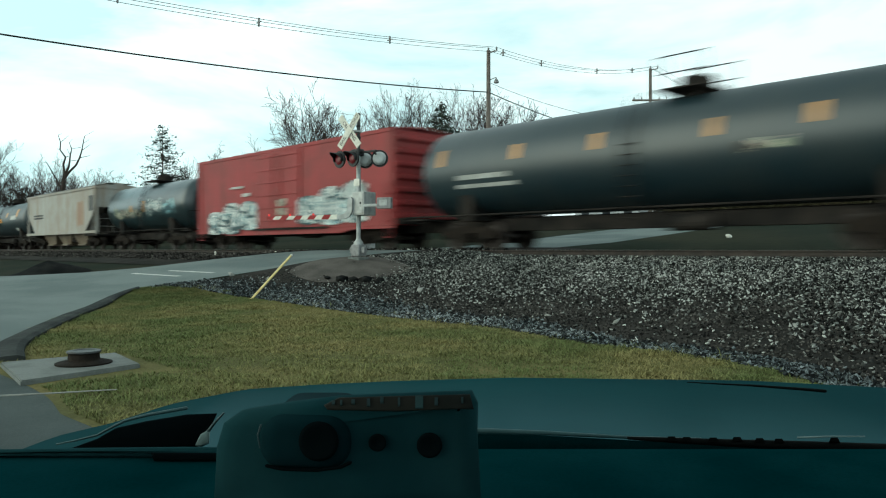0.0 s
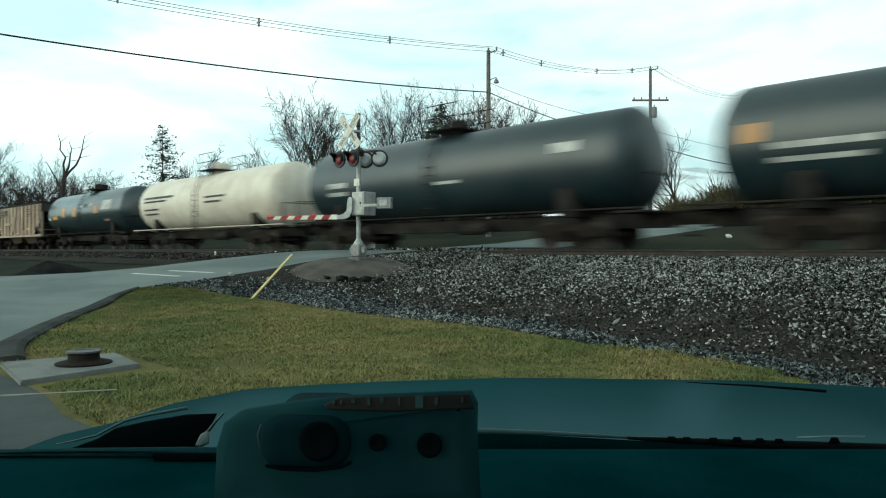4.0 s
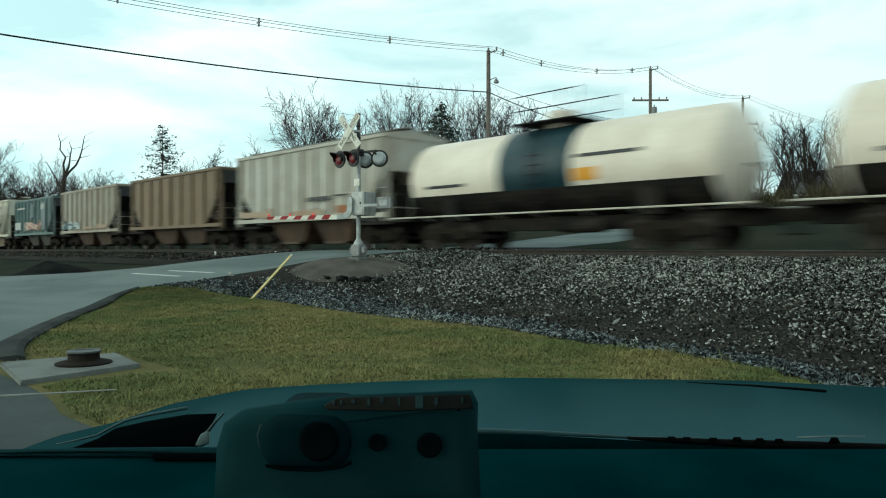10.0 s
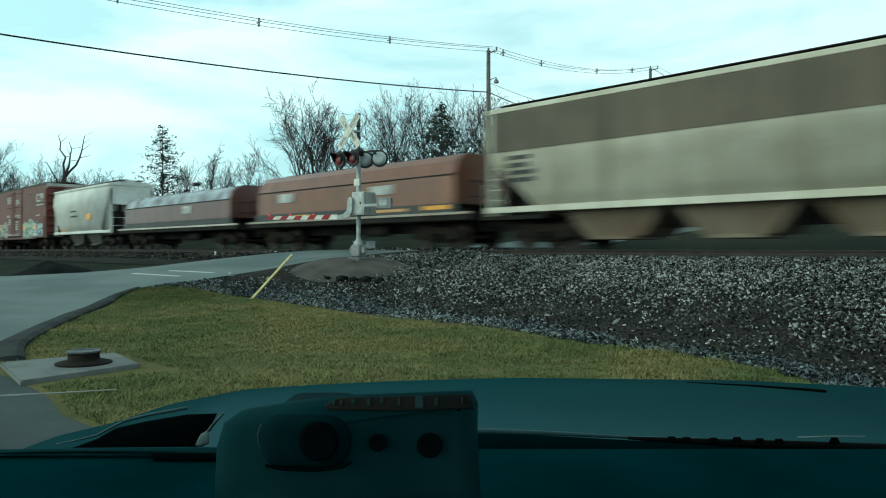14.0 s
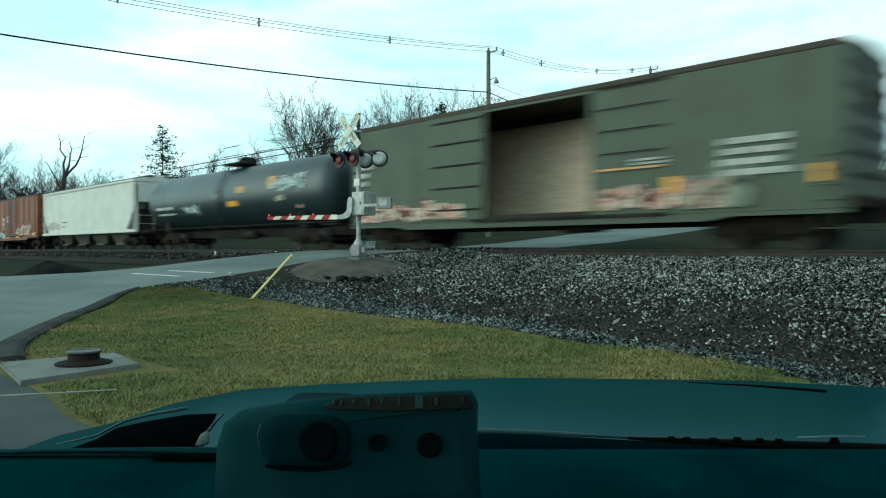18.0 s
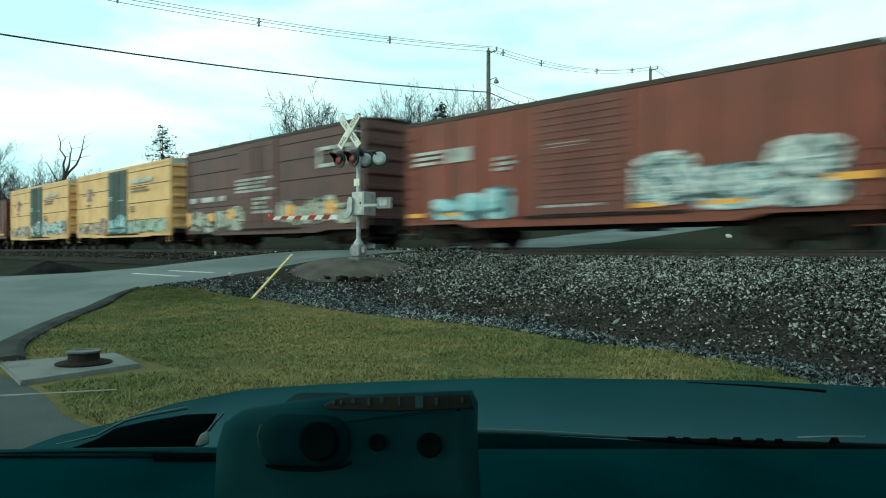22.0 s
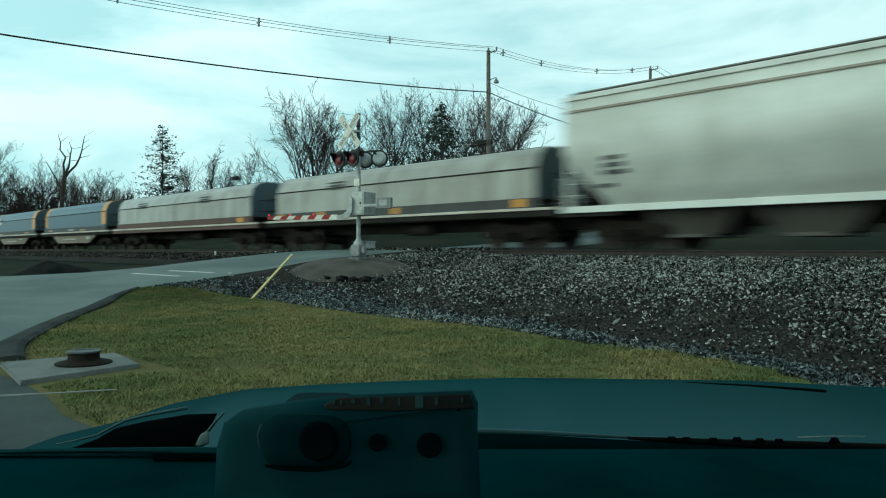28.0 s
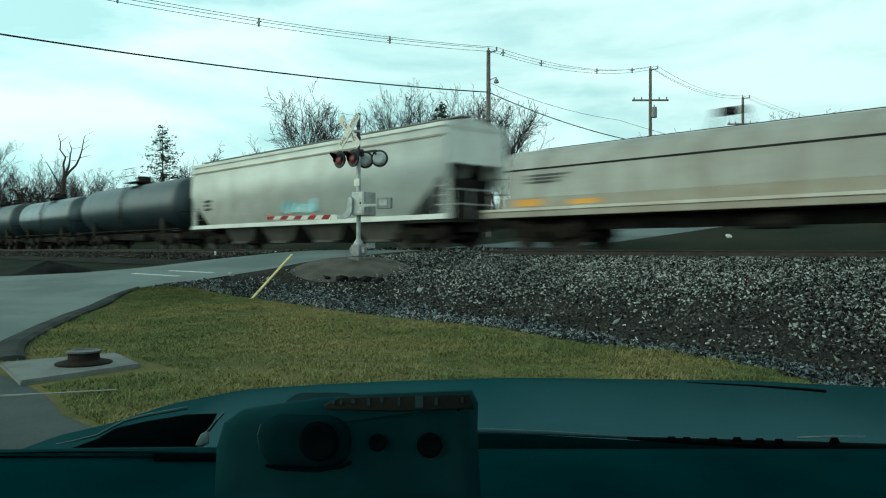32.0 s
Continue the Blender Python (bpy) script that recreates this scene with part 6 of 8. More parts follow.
    for mk in marks:
        kind, rest = mk[0], mk[1:]
        if kind == "spray":
            patch("graffiti", c, *rest[:4], -W - 0.066, M[rest[4]], "ragged spray-paint graffiti", seed=seed + int(rest[0] * 10) % 97)
        elif kind == "bars":
            bars(c, *rest[:4], -W - 0.068, M[rest[4]], rest[5], seed)
        elif kind == "cross":
            x0, x1, z0, z1 = rest[:4]
            for k, mt in enumerate(rest[4:6]):
                up, dn = (z1, z0) if k else (z0, z1)
                part("emblem_bar", loft(bmesh.new(), [[(x0, yy, dn), (x0 + 0.3, yy, dn), (x1, yy, up), (x1 - 0.3, yy, up)] for yy in (-W - 0.072 - 0.004 * k, -W - 0.05)]), M[mt], c, "faded emblem bar")
        elif kind == "plate":
            patch("marking", c, *rest[:4], -W - 0.067, M[rest[4]])
    return c


def tank(shell, radius, centre, mat, label, bands=(), marks=(), walk_rail=True, top_rail=False, lower=None, frame=None, platform=0.9, seed=1, dome=0.0):
    """A tank car: domed shell, saddles, sill, valve housing with platform and rails, end platforms."""
    c = tagged(new("tank_car"), label, "tank car", "freight cars of the train")
    H = shell / 2
    head = radius * 0.42
    F = (frame or shell / 2 + 0.55)

    def shell_profile(r, x0, x1, caps=(True, True)):
        pts = []
        if caps[0]:
            for k in range(9):
                a = math.pi / 2 * k / 8
                pts.append((max(0.02, r * math.sin(a)), x0 + head - head * math.cos(a)))
        else:
            pts.append((r, x0))
        if caps[1]:
            for k in range(9):
                a = math.pi / 2 * k / 8
                pts.append((max(0.02, r * math.cos(a)), x1 - head + head * math.sin(a)))
        else:
            pts.append((r, x1))
        return pts
    s = part("shell", spin(shell_profile(radius, -H, H), 48, "x"), mat, c, smooth=True)
    s.location = (0, 0, centre)
    for x0, x1, bm_ in bands:
        b = part("band", spin([(radius + 0.004, x0), (radius + 0.012, x0 + 0.01), (radius + 0.012, x1 - 0.01), (radius + 0.004, x1)], 48, "x"), M[bm_], s, "dark band round the shell", smooth=True)
    for k in range(5):
        x = -H + head + (k + 0.5) * (shell - 2 * head) / 5
        part("weld_ring", spin([(radius, x - 0.03), (radius + 0.006, x - 0.02), (radius + 0.006, x + 0.02), (radius, x + 0.03)], 48, "x"), mat, s)
    if lower:
        prof = []
        a0, a1 = math.radians(205), math.radians(335)
        o = [(math.cos(a0 + (a1 - a0) * k / 16) * (radius + 0.02), centre + math.sin(a0 + (a1 - a0) * k / 16) * (radius + 0.02)) for k in range(17)]
        i = [(y * 0.98, centre + (z - centre) * 0.98) for y, z in o[::-1]]
        part("lower_jacket", prism(o + i, -H + 0.5, H - 0.5), M[lower], c, "black lower jacket")
    # valve housing and platform
    t = centre + radius
    part("valve_housing", spin([(0.46, -0.25), (0.46, 0.4), (0.43, 0.48), (0.1, 0.53)], 20), M["under"] if mat not in (M["tankwhite"], M["tankclean"]) else mat, c).location = (dome, 0, t)
    pf = part("platform", slab(dome - platform, dome + platform, -0.95, 0.95, t + 0.08, t + 0.12), M["under"], c)
    for y in (-0.93, 0.93):
        for x in (-platform, -platform / 2, platform / 2, platform):
            shared("railing_post", "railing_post", lambda: rod(bmesh.new(), (0, 0, -0.28), (0, 0, 0.95), 0.018, seg=5), M["under"], pf, (dome + x, y, t))
        for z in (0.5, 0.95):
            shared("railing", ("railing", platform), lambda: rod(bmesh.new(), (-platform, 0, 0), (platform, 0, 0), 0.018, seg=5), M["under"], pf, (dome, y, t + z))
    if top_rail:
        for y in (-0.55, 0.55):
            bm = bmesh.new()
            rod(bm, (-H + 0.8, y, t + 0.5), (H - 0.8, y, t + 0.5), 0.022, seg=6)
            for k in range(11):
                x = -H + 0.8 + k * (shell - 1.6) / 10
                rod(bm, (x, y, t - 0.14), (x, y, t + 0.5), 0.016, seg=5)
            part("top_rail", bm, M["under"], c, "long handrail along the top")
    for y in (-1, 1):
        bm = bmesh.new()
        for dx in (-0.22, 0.22):
            rod(bm, (dx, y * (radius + 0.03) , 0.75), (dx, y * (radius + 0.06), centre + 0.4), 0.02, seg=5)
            rod(bm, (dx, y * (radius + 0.06), centre + 0.4), (dx, y * 0.95, t + 0.1), 0.02, seg=5)
        for k in range(8):
            z = 0.85 + k * 0.28
            rod(bm, (-0.22, y * (radius + 0.05), z), (0.22, y * (radius + 0.05), z), 0.016, seg=5)
        part("ladder", bm, M["under"], c)
        if walk_rail:
            bm = bmesh.new()
            rod(bm, (-F, y * 1.45, 1.12), (F, y * 1.45, 1.12), 0.028, seg=6)
            for k in range(9):
                x = -F + 2 * F * k / 8
                rod(bm, (x, y * 1.45, 1.12), (x, y * 0.9, 1.0), 0.018, seg=5)
            part("side_rail", bm, M["under"] if mat not in (M["tankwhite"], M["tankclean"]) else M["deckwhite"], c)
    for s_ in (-1, 1):
        part("saddle", loft(bmesh.new(), [[(s_ * (H - 2.3) + dx, y, z) for y, z in ((-1.2, 0.95), (1.2, 0.95), (1.25, centre - radius * 0.55), (0.6, centre - radius * 0.92), (-0.6, centre - radius * 0.92), (-1.25, centre - radius * 0.55))] for dx in (-0.25, 0.25)]), M["under"], c)
        part("end_platform", slab(min(s_ * (H - 0.5), s_ * F), max(s_ * (H - 0.5), s_ * F), -1.45, 1.45, 1.0, 1.06), M["under"], c)
        bm = bmesh.new()
        x = s_ * (F - 0.06)
        for y in (-1.42, 1.42):
            rod(bm, (x, y, 1.0), (x, y, 2.05), 0.02, seg=5)
        rod(bm, (x, -1.42, 2.05), (x, 1.42, 2.05), 0.02, seg=5)
        part("end_rail", bm, M["under"], c)
    part("outlet", spin([(0.28, 0.0), (0.28, -0.2), (0.14, -0.28), (0.12, -0.5)], 14), M["under"], c).location = (0, 0, centre - radius + 0.02)
    gear(c, H, H - 2.3 if shell > 13 else H - 1.9, F)
    for kind, x0, x1, a0, a1, mt in marks:
        # curved patch on the near side between two heights over the shell's middle
        bm = bmesh.new()
        rr = radius + 0.014
        if kind == "spray":
            # uneven strokes, like letters with drips
            rng = np.random.default_rng(int(abs(x0) * 100) + seed)
            x = x0
            while x < x1 - 0.1:
                w = rng.uniform(0.12, 0.34)
                lo, hi = a0 + (a1 - a0) * rng.uniform(0, 0.35), a1 - (a1 - a0) * rng.uniform(0, 0.4)
                cells = [bm.verts.new((xx, -math.sqrt(max(0.01, rr * rr - h * h)), centre + h)) for h in np.linspace(lo, hi, 5) for xx in (x, min(x1, x + w))]
                for k in range(4):
                    bm.faces.new((cells[2 * k], cells[2 * k + 1], cells[2 * k + 3], cells[2 * k + 2]))
                x += w + rng.uniform(0.0, 0.06)
            tagged(part("graffiti", bm, M[mt], c, "pale spray-paint graffiti"), kind="stuff")
            continue
        n = 6
        rows = []
        for k in range(n + 1):
            h = a0 + (a1 - a0) * k / n
            y = -math.sqrt(max(0.01, rr * rr - h * h))
            rows.append((bm.verts.new((x0, y, centre + h)), bm.verts.new((x1, y, centre + h))))
        for (p, q), (r_, s2) in zip(rows, rows[1:]):
            bm.faces.new((p, q, s2, r_))
        part("graffiti" if kind == "spray" else "marking", bm, M[mt], c)
    return c


def hopper_ends(c, H, top, low, W, mat, dark, run, sheet, deck=1.05):
    """Sloping end sheets under the overhang, with posts and end platforms."""
    for s in (-1, 1):
        bm = loft(bmesh.new(), [[(s * (H - 0.06), y, top - 0.35), (s * (H - 0.02), y, top - 0.35), (s * (H - run), y, deck + 0.05), (s * (H - run - 0.06), y, deck + 0.05)] for y in (-W + 0.05, W - 0.05)])
        part("slope_sheet", bm, sheet, c)
        for y in (-0.6, 0.6):
            part("end_gusset", loft(bmesh.new(), [[(s * (H - run), yy, deck + 0.06), (s * (H - 0.14), yy, deck + 0.004), (s * (H - 0.14), yy, deck + 1.0), (s * (H - 0.6), yy, top - 0.7)] for yy in (y - 0.03, y + 0.03)]), dark, c)
        part("end_bulkhead", slab(min(s * (H - 0.5), s * (H - 0.42)), max(s * (H - 0.5), s * (H - 0.42)), -1.1, 1.1, deck, deck + (top - deck) * 0.45), dark, c)
        bm = bmesh.new()
        for z in (deck + 0.5, deck + 1.0):
            rod(bm, (s * (H + 0.2), -W + 0.1, z), (s * (H + 0.2), W - 0.1, z), 0.016, seg=5)
        for y in (-W + 0.1, -0.5, 0.5, W - 0.1):
            rod(bm, (s * (H + 0.2), y, deck - 0.02), (s * (H + 0.2), y, deck + 1.0), 0.016, seg=5)
        part("end_rail", bm, mat, c)
        for y in (-W + 0.12, W - 0.12):
            part("corner_post", slab(min(s * (H - 0.12), s * H), max(s * (H - 0.12), s * H), y - 0.06, y + 0.06, deck, top - 0.3), mat, c)
        part("end_platform", slab(min(s * (H - run), s * (H + 0.25)), max(s * (H - run), s * (H + 0.25)), -W + 0.02, W - 0.02, deck - 0.12, deck, 0.01), dark, c)
        ladder(c, s * (H - 0.3), -W - 0.03, deck, top - deck - 0.1, mat)
        ladder(c, s * (H - 0.3), W + 0.03, deck, top - deck - 0.1, mat)


def side_panel(H, cut_top, cut_x, z0, z1, W, bulge=0.0, y_sign=-1):
    """A hopper's side with both lower corners cut away under the overhang."""
    n = 6
    out = []
    bm = bmesh.new()
    for t in (0.0, 0.05):
        rows = []
        for k in range(n + 1):
            z = z0 + (z1 - z0) * k / n
            f = max(0.0, (cut_top - z) / max(0.01, cut_top - z0))
            hx = H - cut_x * f
            y = y_sign * (W + bulge * math.sin(math.pi * k / n) - t)
            rows.append((bm.verts.new((-hx, y, z)), bm.verts.new((hx, y, z))))
        out.append(rows)
    a, b = out
    for k in range(n):
        bm.faces.new((a[k][0], a[k][1], a[k + 1][1], a[k + 1][0]))
        bm.faces.new((b[k][1], b[k][0], b[k + 1][0], b[k + 1][1]))
        bm.faces.new((a[k][0], a[k + 1][0], b[k + 1][0], b[k][0]))
        bm.faces.new((a[k][1], b[k][1], b[k + 1][1], a[k + 1][1]))
    bm.faces.new((a[0][0], b[0][0], b[0][1], a[0][1]))
    bm.faces.new((a[n][1], b[n][1], b[n][0], a[n][0]))
    bmesh.ops.recalc_face_normals(bm, faces=bm.faces[:])
    return bm


def hopper(L, top, sill, mat, label, roofed=True, ribs=0, bulge=0.0, bays=3, cut_top=None, cut_x=1.7, rim=None, band=None, marks=(), hatch=True, seed=1, stripe=None, deep=0.35, over=0.75, baymat=None, board="board", roofmat=None):
    """An open or covered hopper: sides, slope sheets, bays beneath, roof with walkways or an open rim."""
    c = tagged(new("covered_hopper" if roofed else "open_hopper"), label, "hopper car", "freight cars of the train")
    H, W = L / 2, 1.54 - bulge
    cut_top = cut_top or (sill + (top - sill) * 0.55)
    for s in (-1, 1):
        w = part("side_sheet", side_panel(H, cut_top, cut_x, sill, top, W, bulge, s), mat, c)
        if bulge:
            w.data.shade_smooth()
        part("side_sill", slab(-H - 0.1, H + 0.1, min(s * W, s * (W + 0.04)), max(s * W, s * (W + 0.04)), sill - 0.16, sill + 0.02, 0.01), mat if stripe is None else M[stripe], c)
        for k in range(ribs):
            x = -H + 0.35 + k * (L - 0.7) / (ribs - 1)
            lo = sill if abs(x) < H - cut_x else sill + (cut_top - sill) * (abs(x) - H + cut_x) / cut_x
            part("side_post", slab(x - 0.06, x + 0.06, min(s * W, s * (W + 0.11)), max(s * W, s * (W + 0.11)), lo, top - 0.1, 0.02), mat, w)
        part("top_rail", slab(-H, H, min(s * (W - 0.05), s * (W + 0.07)), max(s * (W - 0.05), s * (W + 0.07)), top - 0.08, top + 0.06, 0.012), M[rim] if rim else mat, c)
    for s in (-1, 1):
        # open hoppers' ends: soot and the next car's shade in one dark colour
        part("end_sheet", slab(min(s * H, s * (H - 0.06)), max(s * H, s * (H - 0.06)), -W + 0.02, W - 0.02, top - (1.3 if roofed else 0.7), top - 0.02), mat if roofed else M["soot"], c)
        part("end_rail", slab(min(s * H, s * (H + 0.05)), max(s * H, s * (H + 0.05)), -W, W, top - 0.08, top + 0.06), M[rim] if rim else mat, c)
    hopper_ends(c, H, top, sill, W, mat, M["under"], cut_x + 0.25, mat if roofed else M["under"])
    if roofed:
        r = part("roof", prism([(-W - 0.02, top + 0.05), (-W * 0.55, top + 0.2), (0, top + 0.26), (W * 0.55, top + 0.2), (W + 0.02, top + 0.05), (W - 0.1, top), (-W + 0.1, top)], -H, H), roofmat or mat, c)
        for y in (-0.72, 0.72):
            wk = part("running_board", slab(-H - 0.25, H + 0.25, y * 0.8 - 0.24, y * 0.8 + 0.24, top + 0.28, top + 0.31), M[board], c)
            bm = bmesh.new()
            for k in range(12):
                x = -H + (k + 0.5) * L / 12
                box(bm, x - 0.03, x + 0.03, y * 0.8 - 0.22, y * 0.8 + 0.22, top + 0.12, top + 0.28)
            part("board_bracket", bm, M[board], wk)
        if hatch:
            n = max(4, int(L / 1.6))
            for k in range(n):
                x = -H + (k + 0.5) * L / n
                shared("hatch", "hatch", lambda: slab(-0.55, 0.55, -0.38, 0.38, 0.0, 0.1, 0.02), mat, r, (x, 0, top + 0.27))
    else:
        # inside slopes and a load of dark coal dust on the floor
        part("inner_floor", slab(-H + 0.1, H - 0.1, -W + 0.06, W - 0.06, sill + 0.3, sill + 0.5), M["under"], c)
        for x in (-H * 0.33, H * 0.33):
            part("cross_brace", slab(x - 0.05, x + 0.05, -W + 0.06, W - 0.06, top - 0.5, top - 0.36), mat, c)
    bm_ = M[baymat or "baygrey"]
    span = L - 2 * cut_x - 1.2
    for k in range(bays):
        x = -span / 2 + (k + 0.5) * span / bays
        w = span / bays
        bm = loft(bmesh.new(), [[(x - w * 0.46, y * 1.12, sill - 0.1), (x + w * 0.46, y * 1.12, sill - 0.1), (x + w * 0.26, y * 0.9, deep), (x - w * 0.26, y * 0.9, deep)] for y in (-1, 1)])
        b = part("hopper_bay", bm, bm_, c)
        part("outlet_gate", slab(x - w * 0.2, x + w * 0.2, -1.05, 1.05, deep - 0.1, deep - 0.004, 0.01), M["under"] if not roofed else bm_, b)
    if band:
        z0, z1, bmat = band
        for s in (-1, 1):
            yb = s * (W + bulge * 1.0 + 0.004)
            part("paint_band", side_panel(H - 0.03, z0, 0.0, z0, z1, W + bulge * 0.9 + 0.012, 0.0, s), M[bmat], c)
    gear(c, H, H - (1.2 if L < 12 else 1.9), H + over)
    y = -W - bulge - (0.116 if ribs else 0.012)
    for mk in marks:
        kind, rest = mk[0], mk[1:]
        if kind == "spray":
            patch("graffiti", c, *rest[:4], y, M[rest[4]], "ragged spray-paint graffiti", seed=seed + int(rest[0] * 10) % 97)
        elif kind == "bars":
            bars(c, *rest[:4], y, M[rest[4]], rest[5], seed)
        else:
            patch("marking", c, *rest[:4], y, M[rest[4]])
    return c


def coil(L, top, mat, label, hoods=1, topmat=None, endmat="endgrey", collar=None, trough=None, deck="deckwhite", marks=(), frame=None, base=1.55, sillmat="under"):
    """A coil car: frame with deck edge, rounded lift-off hood with collars and end plates, lifting gear."""
    c = tagged(new("coil_car"), label, "coil car", "freight cars of the train")
    H, W = L / 2, 1.42
    F = frame or H + 0.75
    part("frame", slab(-F + 0.2, F - 0.2, -W + 0.05, W - 0.05, 0.95, 1.2, 0.02), M["under"], c)
    for s in (-1, 1):
        y0, y1 = sorted((s * (W - 0.04), s * (W + 0.1)))
        part("side_sill", slab(-F, F, y0, y1, 0.98, 1.16, 0.015), M["under"] if sillmat == "under" else M[sillmat], c)
        part("deck_edge", slab(-F, F, sorted((s * W, s * (W + 0.14)))[0], sorted((s * W, s * (W + 0.14)))[1], 1.164, 1.25, 0.01), M[deck], c, "pale deck edge")
        part("hood_seat", slab(-H - 0.1, H + 0.1, sorted((s * (W - 0.05), s * (W + 0.06)))[0], sorted((s * (W - 0.05), s * (W + 0.06)))[1], 1.254, base, 0.012), M["soot"] if sillmat == "under" else M[sillmat], c)
        if trough:
            pts = [(-L * 0.36, 0.98), (-L * 0.25, 0.45), (L * 0.25, 0.45), (L * 0.36, 0.98)]
            part("trough_side", loft(bmesh.new(), [[(x, y, z) for x, z in pts] for y in sorted((s * (W - 0.1), s * (W + 0.02)))]), M[trough], c)
    seg = L / hoods
    for k in range(hoods):
        xa, xb = -H + k * seg + 0.04, -H + (k + 1) * seg - 0.04
        mid = base + (top - base) * 0.55
        prof = [(-W, base + 0.004), (-W, mid), (-W + 0.16, top - 0.32), (-W + 0.42, top - 0.1), (-W + 0.8, top - 0.02), (0, top), (W - 0.8, top - 0.02), (W - 0.42, top - 0.1), (W - 0.16, top - 0.32), (W, mid), (W, base + 0.004)]
        h = part("hood", prism(prof, xa, xb), mat, c)
        if topmat:
            up = [(y * 1.004, z + 0.006) for y, z in prof[1:-1]]
            lo = [(y * 0.99, z - 0.02) for y, z in prof[1:-1]][::-1]
            part("sheen_top", prism(up + lo, xa + 0.3, xb - 0.3), M[topmat], h, "pale hood top coloured as reflected sky")
        for s in (-1, 1):
            ys = sorted((s * W, s * (W + 0.018)))
            part("hood_seam", slab(xa + 0.05, xb - 0.05, ys[0], ys[1], mid - 0.025, mid + 0.025), M["under"], h)
            part("hood_skirt", slab(xa, xb, ys[0], ys[1] , base + 0.006, base + 0.1), mat, h)
        if collar:
            big = [(y * 1.012, z + 0.012 if z > base + 0.1 else z) for y, z in prof]
            part("collar", prism(big, xb - 0.75, xb - 0.002), M[collar], h, "ochre end collar")
            if k == 0:
                part("collar", prism(big, xa + 0.002, xa + 0.55), M[collar], h, "ochre end collar")
        if endmat:
            small = [(y * 0.985, z - 0.02) for y, z in prof]
            part("hood_end", prism(small, xb, xb + 0.03), M[endmat], h, "slate end plate")
        xm = (xa + xb) / 2
        lg = part("lifting_bracket", slab(xm - 0.34, xm + 0.34, -0.16, 0.16, top + 0.4, top + 0.58, 0.03), M["under"], h)
        for dx in (-0.3, 0.3):
            for y in (-0.12, 0.12):
                part("bracket_leg", rod(bmesh.new(), (xm + dx * 1.4, y * 1.6, top - 0.03), (xm + dx, y, top + 0.44), 0.025, seg=6), M["under"], lg)
        part("top_walkway", slab(xa + 0.5, xb - 0.5, -0.28, 0.28, top + 0.012, top + 0.06), M["under"], h)
    for s in (-1, 1):
        bm = bmesh.new()
        x = s * (F - 0.1)
        for y in (-1.35, 1.35):
            rod(bm, (x, y, 1.2), (x, y, 2.25), 0.02, seg=5)
        rod(bm, (x, -1.35, 2.25), (x, 1.35, 2.25), 0.02, seg=5)
        rod(bm, (x, -1.35, 1.75), (x, 1.35, 1.75), 0.02, seg=5)
        part("end_rail", bm, M["under"], c)
    gear(c, H, F - 2.0, F)
    for mk in marks:
        kind, rest = mk[0], mk[1:]
        y = -W - (0.03 if rest[2] > base else 0.068)
        if kind == "bars":
            bars(c, *rest[:4], y, M[rest[4]], rest[5], 3)
        else:
            patch("marking", c, *rest[:4], y, M[rest[4]])
    return c


CARS = []


def put(c, centre):
    """centre: the car's middle along the train, in metres from a fixed mark on it."""
    CARS.append((c, centre))


